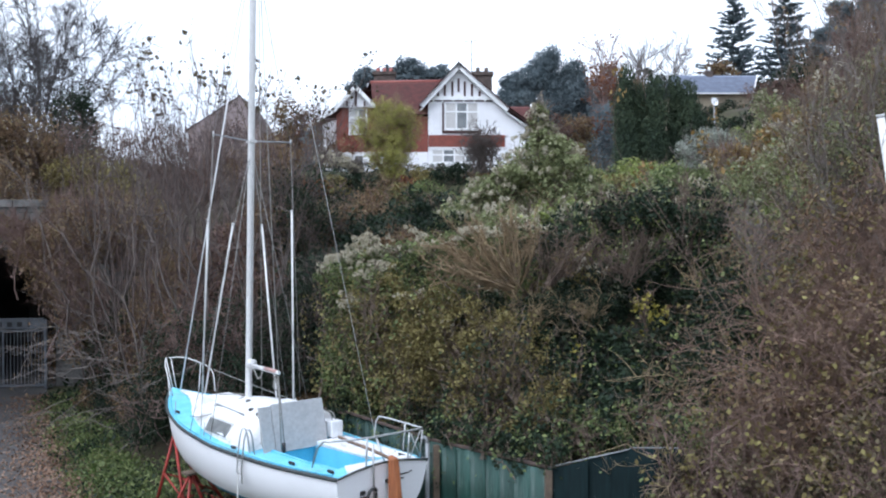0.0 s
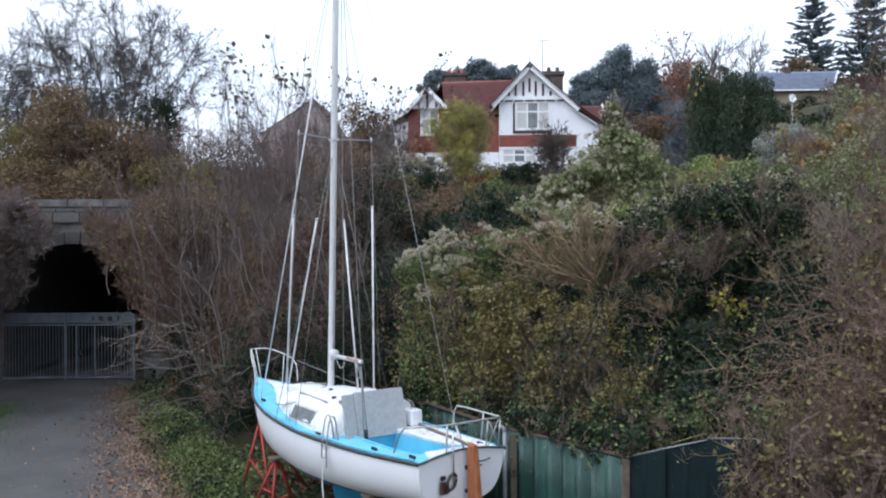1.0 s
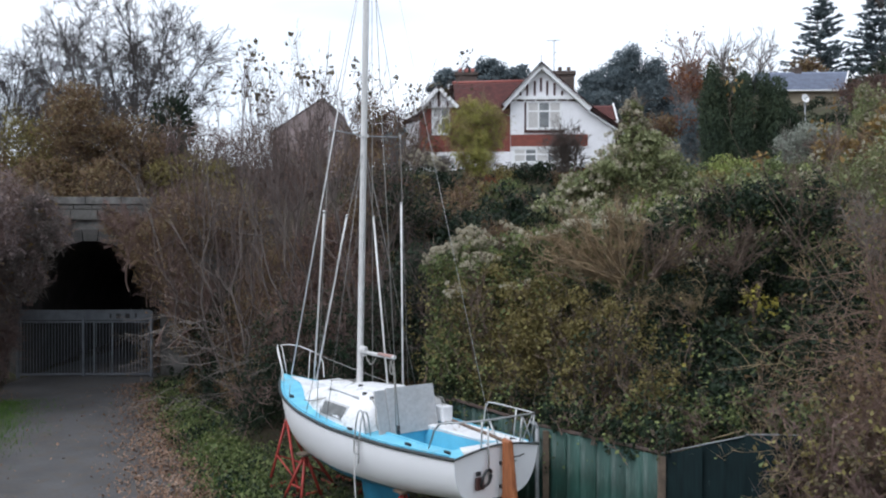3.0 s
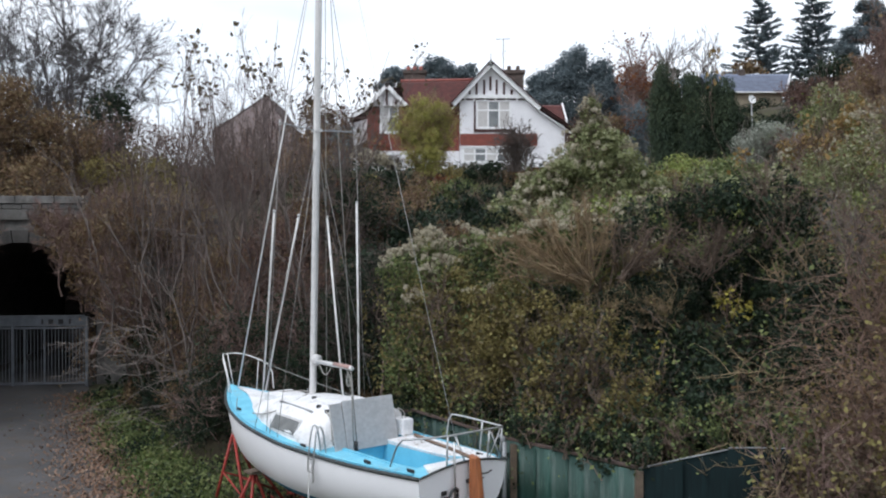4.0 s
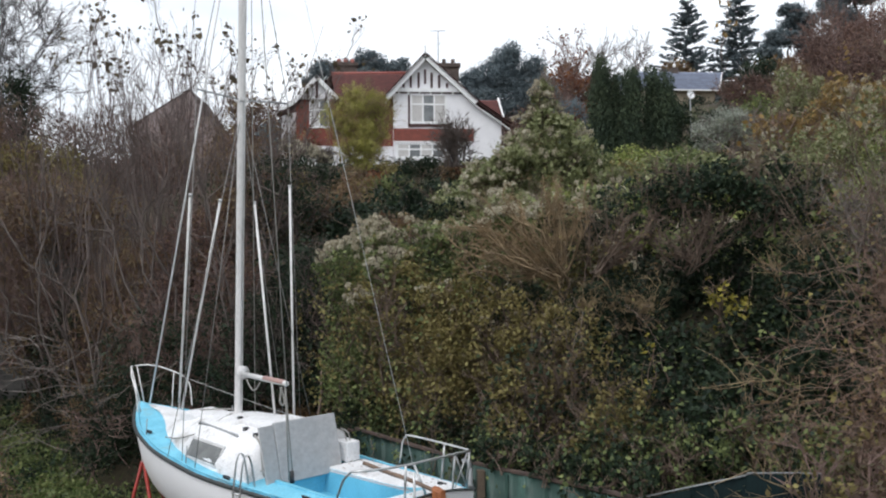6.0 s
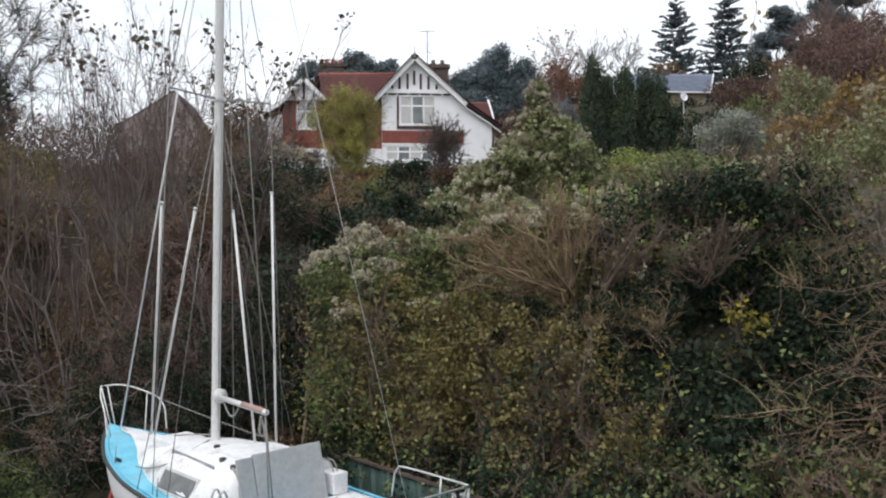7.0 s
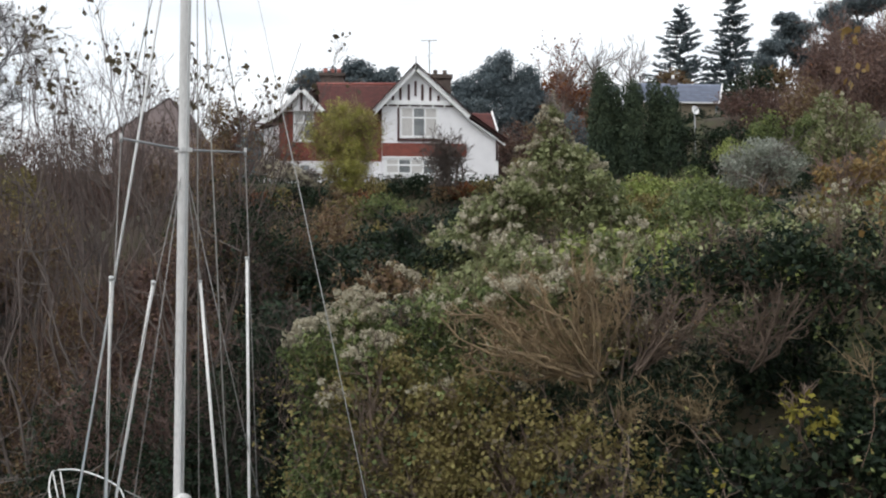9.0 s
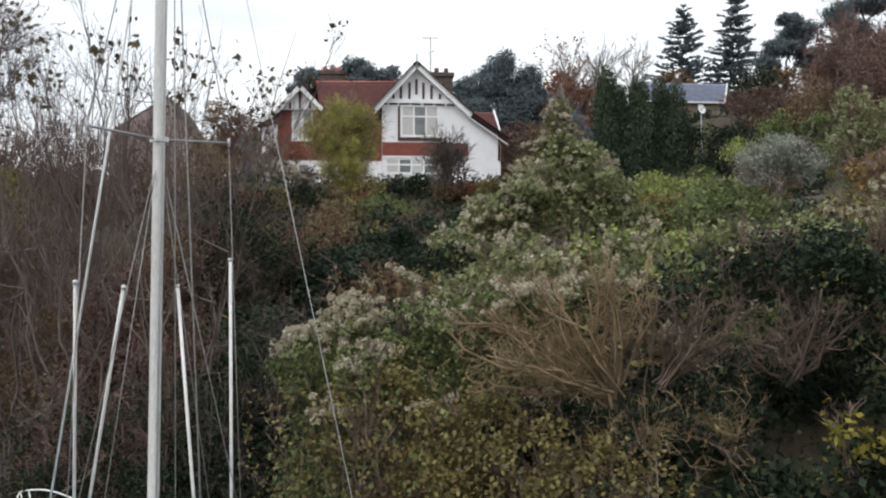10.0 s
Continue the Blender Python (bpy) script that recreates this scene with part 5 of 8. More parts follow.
    box("sliding_hatch", -0.36, 0.36, 2.31, 3.1, 2.23, 2.345, DECK_WHITE, bt, "white sliding hatch", bevel=0.03)
    for x, y, z in ((-0.50, 2.62, 2.20), (-0.24, 3.40, 2.27), (0.46, 2.6, 2.22), (-0.55, 3.80, 2.07), (-0.44, 2.95, 2.22)):
        w = tube("winch", [(x, y, z - 0.04), (x, y, z + 0.03), (x, y, z + 0.075)], 0.042, BLACK, bt, "black deck winch", sides=10)
    # grey board standing against the companionway
    bd = box("hatch_board", -0.50, 0.44, -0.025, 0.025, 0.0, 0.76, BOARD_GREY, bt, "plain grey board closing the companionway", bevel=0.015, m=pose(-0.02, 2.02, 1.73, -14, 0, -2))
    box("side_cheek", -0.21, 0.0, -0.0, 0.03, 0.0, 0.74, BOARD_GREY, bt, "grey side board", m=pose(-0.525, 2.02, 1.73, -14, 0, 3))
    # washboard bulkhead beside it
    box("bulkhead_locker", 0.50, 0.72, 1.99, 2.27, 1.82, 2.08, DECK_WHITE, bt, "white bulkhead pocket", bevel=0.02)
    for x in (0.55, 0.61):
        tube("rope_tail", [(x, 2.26, 2.22), (x + 0.01, 2.12, 2.20), (x + 0.02, 2.08, 2.06)], 0.009, ROPE, bt, sides=5, curve=2)
    for x in (-0.66, -0.58):
        tube("rope_tail", [(x + 0.14, 2.62, 2.25), (x + 0.02, 2.28, 2.20), (x - 0.02, 2.22, 2.05), (x, 2.20, 1.82)], 0.016, ROPE, bt, sides=5, curve=2)
    for dx in (0.0, 0.07):
        tube("control_line", [(-0.24 + dx, 3.45, 2.30), (-0.40 + dx, 3.0, 2.27), (-0.42 + dx * 0.6, 2.5, 2.265)], 0.009, ROPE, bt, sides=5, curve=1)
    tube("deck_line", [(-0.66, 4.7, 1.93), (-0.70, 4.25, 1.98), (-0.54, 3.80, 2.14), (-0.30, 3.75, 2.29), (-0.06, 3.88, 2.30)], 0.010, ROPE, bt, "grey line led over the coachroof", sides=5, curve=2)
    tube("deck_line", [(-0.50, 2.66, 2.23), (-0.63, 2.9, 2.16), (-0.63, 3.4, 2.14), (-0.55, 3.80, 2.13)], 0.009, ROPE, bt, sides=5, curve=2)
    tube("deck_line", [(0.30, 5.9, 1.98), (0.10, 5.3, 2.05), (-0.10, 4.9, 2.22), (0.30, 4.4, 2.25), (0.10, 4.0, 2.28)], 0.010, ROPE, bt, sides=5, curve=2)
    tube("grab_handle", [(-0.64, 2.27, 2.06), (-0.66, 2.13, 2.08), (-0.68, 2.13, 1.90), (-0.66, 2.27, 1.88)], 0.014, STEEL, bt, sides=6, curve=2)
    # mast, boom, rigging
    rake = math.tan(radians(1.75))
    def mast_at(z):
        return (0.056, 3.913 - (z - 2.2) * rake, z)
    TOPZ, HEAD = 10.3, 11.8
    V, Fm = tube_np(np.array([mast_at(z) for z in np.linspace(2.22, HEAD, 14)]), 0.058, 12)
    V = V.copy()
    ms = put("mast", mesh_np("mast", V, Fm, True), ALLOY, bt, "tall white-painted mast")
    box("mast_step", -0.03, 0.14, 3.81, 4.01, 2.20, 2.29, ALLOY, ms, bevel=0.01)
    tube("sail_track", [tuple(np.array(mast_at(z)) - np.array([0, 0.064, 0])) for z in (2.4, HEAD)], 0.010, BOARD_EDGE, ms, sides=5)
    goose = np.array(mast_at(2.86))
    tube("halyard_drum", [tuple(goose + np.array([0, -0.07, 0.02])), tuple(goose + np.array([0, -0.13, 0.02]))], 0.095, ALLOY, bt, "round white roller drum", sides=16)
    tube("halyard_drum_rim", [tuple(goose + np.array([0, -0.132, 0.02])), tuple(goose + np.array([0, -0.15, 0.02]))], 0.06, BOARD_EDGE, bt, sides=14)
    bend = np.array([-0.71, 1.65, 3.05])
    b0 = goose + np.array([0, -0.10, 0.0])
    tube("boom", [tuple(b0), tuple(bend)], 0.034, ALLOY, bt, "worn white boom", sides=10)
    p = b0 * 0.45 + bend * 0.55
    tube("boom_lashing", [tuple(p + np.array([0, 0, 0.006])), tuple(bend * 0.97 + b0 * 0.03 + np.array([0, 0, 0.006]))], 0.037, ROPE_RED, bt, "faded red rope lashed along the boom", sides=8)
    loops = []
    for i in range(16):
        a = i / 15
        loops.append(tuple(b0 * (1 - 0.1 - 0.35 * a) + bend * (0.1 + 0.35 * a) - np.array([0, 0, 0.05 + 0.14 * math.sin(math.pi * a)])))
    tube("slack_line", loops, 0.010, ROPE, bt, sides=5)
    be = tuple(bend + np.array([0.02, 0.05, -0.04]))
    for dx in (-0.03, 0.03):
        tube("mainsheet", [be, (-0.52 + dx, 1.83, 1.82)], 0.010, ROPE, bt, sides=5)
    tube("mainsheet_block", [(-0.52, 1.81, 1.79), (-0.52, 1.82, 1.93)], 0.03, BLACK, bt, sides=8)
    tube("rope_hank", [tuple(bend + np.array([0.0, 0.1, -0.05])), tuple(bend + np.array([0.05, 0.08, -0.28])), tuple(bend + np.array([-0.02, 0.12, -0.26])), tuple(bend + np.array([0.0, 0.1, -0.05]))], 0.014, ROPE, bt, sides=5, curve=2)
    tube("topping_lift", [tuple(bend), mast_at(HEAD - 0.1)], 0.007, ROPE, bt, sides=5)
    # spreaders
    sz = 6.78
    cs = np.array(mast_at(sz))
    tipL, tipR = cs + np.array([-0.77, -0.10, 0.05]), cs + np.array([0.77, -0.04, 0.03])
    for nm, tip in (("L", tipL), ("R", tipR)):
        sp = tube("spreader", [tuple(cs), tuple(tip)], 0.013, GALV, bt, "thin metal spreader", sides=8)
        tube("spreader_tip", [tuple(tip - np.array([0, 0, 0.04])), tuple(tip + np.array([0, 0, 0.05]))], 0.016, BOARD_EDGE, sp, sides=6)
    box("spreader_bracket", -0.01, 0.122, float(cs[1]) - 0.07, float(cs[1]) + 0.07, sz - 0.025, sz + 0.025, ALLOY, bt)
    wires = [("shroud", mast_at(TOPZ - 0.1), tuple(tipL)), ("shroud", tuple(tipL), (-0.98, 3.66, 1.76)), ("shroud", mast_at(TOPZ - 0.1), tuple(tipR)), ("shroud", tuple(tipR), (0.98, 3.66, 1.76)),
             ("lower_shroud", mast_at(sz - 0.1), (-0.98, 4.05, 1.80)), ("lower_shroud", mast_at(sz - 0.1), (-1.0, 3.30, 1.74)), ("lower_shroud", mast_at(sz - 0.1), (0.98, 4.05, 1.80)), ("lower_shroud", mast_at(sz - 0.1), (1.0, 3.30, 1.74))]
    for nm, a, b in wires:
        tube(nm, [a, b], 0.0055, WIRE, bt, sides=5)
    tube("forestay", [mast_at(TOPZ - 0.1), (0.02, 6.52, 2.10)], 0.014, PAINT_WHITE, bt, "white forestay with a furled line", sides=6)
    tube("backstay", [mast_at(HEAD), (0.10, 0.30, 2.14)], 0.004, BOARD_EDGE, bt, "pale backstay wire", sides=5)
    tube("backstay_bridle", [(0.10, 0.30, 2.18), (0.10, 0.10, 1.86)], 0.016, STEEL, bt, sides=6)
    tube("halyard", [tuple(np.array(mast_at(TOPZ)) + np.array([0.1, 0, 0])), (0.20, 3.70, 2.28)], 0.006, ROPE, bt, sides=5)
    # pulpit at the bow: the rail runs out past the stem
    tube("pulpit_rail", [(-0.47, 5.95, 2.10), (-0.48, 6.0, 2.50), (-0.38, 6.35, 2.61), (-0.20, 6.72, 2.71), (-0.02, 7.08, 2.66), (0.16, 6.72, 2.71), (0.36, 6.35, 2.61), (0.46, 6.0, 2.50), (0.45, 5.92, 2.08)], 0.010, POLE_WHITE, bt, "pale bow pulpit rail", curve=2)
    for s in (-1, 1):
        tube("pulpit_leg", [(s * 0.37, 6.36, 2.61), (s * 0.27, 6.25, 2.03)], 0.009, POLE_WHITE, bt)
        tube("pulpit_leg", [(s * 0.05 - 0.02, 6.98, 2.66), (s * 0.035, 6.74, 2.06)], 0.010, POLE_WHITE, bt)
    tube("lifeline", [(0.46, 6.0, 2.50), (0.70, 4.9, 2.30), (0.92, 3.75, 2.13)], 0.008, WIRE, bt, sides=5, curve=2)
    tube("stanchion", [(0.92, 3.75, 2.19), (0.93, 3.75, 1.76)], 0.012, STEEL, bt)
    # pushpit round the stern
    tube("pushpit_rail", [(-0.80, 0.62, 1.84), (-0.82, 0.40, 2.24), (-0.72, 0.20, 2.27), (-0.30, 0.08, 2.26), (0.30, 0.02, 2.27), (0.74, 0.0, 2.27)], 0.0145, STEEL, bt, "steel pushpit rail", curve=1)
    tube("pushpit_rail", [(0.74, 0.0, 2.27), (0.80, 0.35, 2.26), (0.90, 1.1, 2.24), (0.92, 1.35, 2.22), (0.92, 1.42, 1.84)], 0.011, BOARD_EDGE, bt, "pale pushpit rail", curve=1)
    for x, y, zt in ((-0.24, 0.07, 2.26), (0.50, 0.02, 2.27), (0.74, 0.01, 2.27), (0.82, 0.5, 2.25)):
        tube("pushpit_leg", [(x, y, zt), (x * 0.97, y + 0.03, 1.82)], 0.014, STEEL, bt)
    tube("crossed_stay", [(0.52, 0.04, 1.86), (0.72, 0.03, 2.24)], 0.009, STEEL, bt)
    tube("crossed_stay", [(0.72, 0.05, 1.86), (0.54, 0.04, 2.22)], 0.009, STEEL, bt)
    # boarding ladder hung over the port side
    for dy in (-0.07, 0.07):
        tube("ladder_rail", [(-0.86, 2.18 + dy, 1.76), (-0.92, 2.18 + dy, 2.16), (-1.02, 2.18 + dy, 2.16), (-1.08, 2.18 + dy, 1.65), (-1.08, 2.18 + dy, 1.42 + dy)], 0.012, STEEL, bt, "bent steel boarding ladder", curve=2)
    for z in (1.5, 1.7):
        tube("ladder_rung", [(-1.09, 2.11, z), (-1.09, 2.25, z)], 0.011, STEEL, bt)
    tube("hanging_rope", [(-1.06, 2.21, 1.60), (-1.09, 2.24, 1.25), (-1.05, 2.24, 0.70), (-1.06, 2.22, 0.45)], 0.011, POLE_WHITE, bt, "frayed pale rope hanging over the side", sides=6, curve=1)
    # stanchions and cleats
    for s in (-1, 1):
        for y in (3.55, 5.14):
            tube("stanchion", [(s * (beam(y / LB) - 0.07), y, sheer(y / LB)), (s * (beam(y / LB) - 0.09), y, sheer(y / LB) + 0.26)], 0.008, GALV, bt)
    for x, y in ((-0.70, 0.30), (-0.80, 1.15), (-0.95, 2.6), (-0.66, 5.2), (0.62, 0.35)):
        box("cleat", x - 0.015, x + 0.015, y - 0.07, y + 0.07, float(sheer(y / LB)) + 0.02, float(sheer(y / LB)) + 0.065, BLACK, bt, bevel=0.01)
    # rudder, tiller, outboard bracket on the transom
    rd = put("rudder", bm_mesh("rudder", box_rudder(bmesh.new())), RUDDER_WOOD, bt, "varnished wooden rudder blade", m=pose(0.08, -0.03, 0.09))
    tube("tiller", [(0.08, -0.06, 1.94), (0.02, 0.25, 2.01), (-0.06, 0.62, 2.06), (-0.10, 0.95, 2.11)], 0.026, TILLER_WOOD, bt, "weathered wooden tiller", curve=2)
    for z in (1.28, 1.62):
        box("pintle", 0.03, 0.13, -0.06, 0.0, z - 0.025, z + 0.025, BLACK, bt)
    br = tube("outboard_bracket", [(-0.32, -0.03, 1.32), (-0.40, -0.10, 1.42), (-0.30, -0.10, 1.60), (-0.16, -0.06, 1.56), (-0.20, -0.06, 1.38), (-0.32, -0.03, 1.32)], 0.022, BLACK, bt, "black folded outboard bracket", curve=2)
    box("bracket_pad", -0.44, -0.30, -0.06, -0.01, 1.30, 1.48, TIMBER_DARK, bt, "dark bracket pad", bevel=0.01, m=pose(0, 0, 0))
    tube("transom_pole", [(-0.20, -0.04, 1.40), (-0.23, -0.05, 2.2)], 0.014, STEEL, bt)
    box("hinge", -0.42, -0.34, -0.025, -0.008, 1.50, 1.56, BLACK, bt)
    for x0, x1, z in ((0.27, 0.46, 1.66), (0.46, 0.52, 1.675), (0.30, 0.36, 1.60)):
        box("name_bar", x0, x1, -0.012, -0.007, z, z + 0.018, STRAKE, bt, "thin dark lettering shown as a bar")
    # brown leaves blown into the cockpit corners
    rl = random.Random(41)
    for _ in range(46):
        x, y = rl.uniform(-0.1, 0.78), rl.uniform(0.15, 1.95)
        if x < 0.22 and y > 0.38:
            continue
        q = rl.uniform(0.018, 0.036)
        lv = [(-q, 0, 0.0), (0, -q * 0.5, 0.006), (q, 0, 0.002), (0, q * 0.5, 0.008)]
        put("deck_leaf", mesh_np("deck_leaf", np.array(lv), np.array([[0, 1, 2, 3]])), LEAF_FALLEN, bt, m=pose(x, y, 1.842, 0, 0, rl.uniform(0, 360)))
    # fin keel
    prism("keel", [(2.3, 0.85), (3.7, 0.85), (3.5, 0.16), (2.5, 0.16)], "x", -0.085, 0.085, ANTIFOUL, bt, "blue fin keel")
    prism("skeg", [(0.4, 1.0), (1.15, 0.9), (0.75, 0.5), (0.45, 0.5)], "x", -0.03, 0.03, ANTIFOUL, bt)
    return bt


def box_rudder(bm):
    """The blade: a tapered plank, rounded fore and aft, in the boat's axes."""
    prof = [(-0.02, 1.90), (-0.16, 1.88), (-0.20, 1.62), (-0.26, 1.2), (-0.34, 0.80), (-0.30, 0.45), (-0.02, 0.42), (0.03, 0.9), (-0.02, 1.12)]
    rows = []
    for x, sc in ((-0.045, 0.0), (-0.03, 0.02), (0.03, 0.02), (0.045, 0.0)):
        cy, cz = -0.16, 1.15
        f = 1.0 if abs(x) < 0.04 else 0.92
        rows.append([bm.verts.new((x, cy + (y - cy) * f, cz + (z - cz) * (f * 0.5 + 0.5))) for y, z in prof])
    n = len(prof)
    bm.faces.new(rows[0])
    bm.faces.new(rows[-1][::-1])
    for a, b in zip(rows[:-1], rows[1:]):
        for i in range(n):
            bm.faces.new((a[i], a[(i + 1) % n], b[(i + 1) % n], b[i]))
    return bm


build_boat()


def build_poles():
    for A, B in (((-4.46, 15.95, 2.20), (-3.95, 14.36, 5.39)), ((-4.42, 15.98, 2.20), (-3.60, 14.66, 5.33)), ((-2.87, 14.66, 2.30), (-3.19, 15.1, 5.32)), ((-2.64, 15.05, 2.20), (-2.72, 15.46, 5.58))):
        e = empty("white_pole", Matrix.Translation(A), "thin white plastic pole lashed upright on the boat's deck", "pole", "poles on the boat")
        d = np.array(B) - np.array(A)
        tube("shaft", [(0, 0, 0), tuple(d * 0.5), tuple(d)], 0.017, POLE_WHITE, e, sides=8)
        tube("cap", [tuple(d * 0.995), tuple(d * 1.004)], 0.024, BOARD_EDGE, e, sides=8)


build_poles()


def build_cradle():
    c = empty("boat_cradle", STAND, "red painted steel boat cradle of welded tubes on the yard ground", "boat cradle")

    def bar(nm, a, b, r=0.028):
        tube(nm, [a, b], r, RED_STEEL, c, sides=6)
    # bow stand: a tall narrow trestle beside the forefoot
    apex = (-0.40, 5.62, 1.36)
    feet = [(-0.72, 5.75, 0.02), (0.35, 5.85, 0.02), (-0.62, 4.75, 0.02), (0.30, 4.9, 0.02)]
    for f in feet:
        bar("leg", f, apex)
    for i, j in ((0, 1), (2, 3), (0, 2), (1, 3)):
        bar("foot_bar", feet[i], feet[j])
    for f0, f1 in ((0, 2), (0, 1), (2, 3)):
        bar("brace", tuple(np.array(feet[f0]) * 0.55 + np.array(apex) * 0.45), tuple(np.array(feet[f1]) * 0.8 + np.array(apex) * 0.2), 0.02)
    bar("prop", (-0.40, 5.62, 1.34), (-0.16, 5.85, 1.55), 0.024)
    tube("pole", [(-0.42, 5.60, 1.30), (-0.38, 5.68, 1.72)], 0.022, ALLOY, c, sides=6)
    # side stands with pads
    for s in (-1, 1):
        for y in (4.2, 1.2):
            b = beam(y / LB) * 0.80
            top = (s * b, y, 0.98)
            f = [(s * (b + 0.30), y - 0.35, 0.02), (s * (b + 0.30), y + 0.35, 0.02), (s * (b - 0.40), y, 0.02)]
            for q in f:
                bar("leg", q, top)
            bar("foot_bar", f[0], f[1])
            bar("foot_bar", f[1], f[2])
            bar("foot_bar", f[2], f[0])
            bar("brace", tuple(np.array(f[0]) * 0.6 + np.array(top) * 0.4), tuple(np.array(f[1]) * 0.6 + np.array(top) * 0.4), 0.02)
            box("pad", s * b - 0.12, s * b + 0.12, y - 0.12, y + 0.12, 0.95, 0.99, TIMBER, c, m=Matrix.Identity(4))
    for y in (2.35, 3.05):
        box("keel_block", -0.45, 0.45, y - 0.12, y + 0.12, 0.0, 0.16, TIMBER, c, "old timber block under the keel", bevel=0.01)
    bar("runner", (-0.7, 1.2, 0.03), (-0.7, 5.6, 0.03), 0.035)
    bar("runner", (0.7, 1.2, 0.03), (0.7, 5.6, 0.03), 0.035)


build_cradle()
wp = empty("leaning_pole", pose(5.72, 11.0, 1.5), "leaning white pole standing in the brambles", "pole")
tube("shaft", [(0.85, 0.2, -0.3), (-0.10, 0, 5.15)], 0.05, POLE_WHITE, wp, sides=8)
tube("cap", [(-0.10, 0, 5.15), (-0.107, 0, 5.19)], 0.054, BOARD_EDGE, wp, sides=8)


# ---- plants on the near bank, above the fence ----
def near_bank():
    G = "bank brambles"
    shrub("bramble", "olive green bramble bush tumbling over the green fence", [(-1.85, 16.6, 3.2, 0.8, 0.85, 1.4), (-1.4, 16.0, 2.7, 0.8, 0.8, 1.2)], LEAF_GREEN, 380, 0.066, BARK_BROWN, 8, 6, 4, seed=11, keep=-0.3, clump=0.5, extra=(LEAF_OLIVE, 190, 0.06), group=G)
    shrub("bramble", "olive-brown bramble bush tumbling over the green fence", [(-0.85, 15.7, 3.3, 1.0, 0.9, 1.35), (-0.45, 15.0, 2.6, 0.9, 0.8, 1.2)], LEAF_OLIVE, 560, 0.064, BARK_BROWN, 9, 8, 5, seed=12, keep=-0.2, clump=0.5, extra=(LEAF_GREEN, 110, 0.064), group=G)
    shrub("bramble", "olive-brown bramble bush on the bank with withered leaves", [(0.15, 14.8, 3.15, 1.0, 0.8, 1.1), (0.75, 14.5, 3.1, 0.7, 0.6, 0.8)], LEAF_OLIVE, 540, 0.064, BARK_BROWN, 9, 8, 5, seed=13, keep=-0.1, clump=0.5, extra=(LEAF_WITHER, 120, 0.06), group=G)
    shrub("bramble", "dark green bramble bush mixed with withered brown leaves", [(1.15, 14.0, 2.85, 0.85, 0.75, 0.95), (1.6, 13.2, 2.2, 0.8, 0.7, 0.85), (0.65, 14.0, 2.3, 0.85, 0.75, 0.9)], LEAF_OLIVE, 270, 0.064, BARK_BROWN, 9, 8, 6, seed=14, keep=-0.2, extra=(LEAF_DARK, 200, 0.066), group=G)
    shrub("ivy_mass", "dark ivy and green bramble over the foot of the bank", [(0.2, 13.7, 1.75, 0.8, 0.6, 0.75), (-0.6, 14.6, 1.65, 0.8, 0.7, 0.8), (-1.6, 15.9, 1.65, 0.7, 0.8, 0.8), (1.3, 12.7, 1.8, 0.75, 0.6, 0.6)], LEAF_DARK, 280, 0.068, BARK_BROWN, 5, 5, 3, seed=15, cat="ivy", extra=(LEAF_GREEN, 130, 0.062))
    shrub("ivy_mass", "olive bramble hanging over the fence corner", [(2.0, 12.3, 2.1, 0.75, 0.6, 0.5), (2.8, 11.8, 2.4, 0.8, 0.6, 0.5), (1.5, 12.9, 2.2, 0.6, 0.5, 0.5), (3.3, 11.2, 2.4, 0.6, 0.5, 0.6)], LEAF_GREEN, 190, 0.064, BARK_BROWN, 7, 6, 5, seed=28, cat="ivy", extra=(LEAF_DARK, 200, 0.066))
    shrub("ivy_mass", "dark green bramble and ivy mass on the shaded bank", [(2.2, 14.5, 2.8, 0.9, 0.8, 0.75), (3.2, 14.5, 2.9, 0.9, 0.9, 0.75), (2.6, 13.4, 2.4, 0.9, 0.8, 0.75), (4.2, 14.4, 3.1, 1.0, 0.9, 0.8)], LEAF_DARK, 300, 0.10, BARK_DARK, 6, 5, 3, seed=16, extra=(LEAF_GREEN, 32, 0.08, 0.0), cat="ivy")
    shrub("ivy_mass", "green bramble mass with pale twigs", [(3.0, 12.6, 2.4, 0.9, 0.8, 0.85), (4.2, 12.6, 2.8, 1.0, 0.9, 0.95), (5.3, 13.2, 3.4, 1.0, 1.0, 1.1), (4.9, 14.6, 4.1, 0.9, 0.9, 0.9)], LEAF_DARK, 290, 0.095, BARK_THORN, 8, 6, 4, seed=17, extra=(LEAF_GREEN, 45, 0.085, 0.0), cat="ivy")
    shrub("sapling", "small sapling with yellow autumn leaves", [(3.35, 14.15, 3.9, 0.36, 0.34, 0.4)], LEAF_YELLOW, 130, 0.09, BARK_BROWN, 5, 4, 3, seed=18, lumps=5, keep=0.0)
    shrub("sapling", "small sapling with yellow autumn leaves", [(2.05, 13.35, 3.1, 0.15, 0.2, 0.42)], LEAF_YELLOW, 110, 0.075, BARK_BROWN, 3, 3, 2, seed=19, lumps=4, keep=0.0)
    shrub("bramble", "green bramble trailing over the corner of the fence", [(1.05, 12.15, 2.0, 0.45, 0.35, 0.35), (0.55, 12.55, 2.1, 0.4, 0.3, 0.3), (1.5, 11.75, 2.0, 0.32, 0.25, 0.25), (0.1, 13.1, 2.1, 0.4, 0.3, 0.25)], LEAF_DARK, 380, 0.066, BARK_BROWN, 5, 5, 3, seed=48, keep=-0.3, extra=(LEAF_GREEN, 90, 0.066), group=G)
    # clematis with pale seed heads along the top
    C = "wild clematis with fluffy silver-white seed heads"
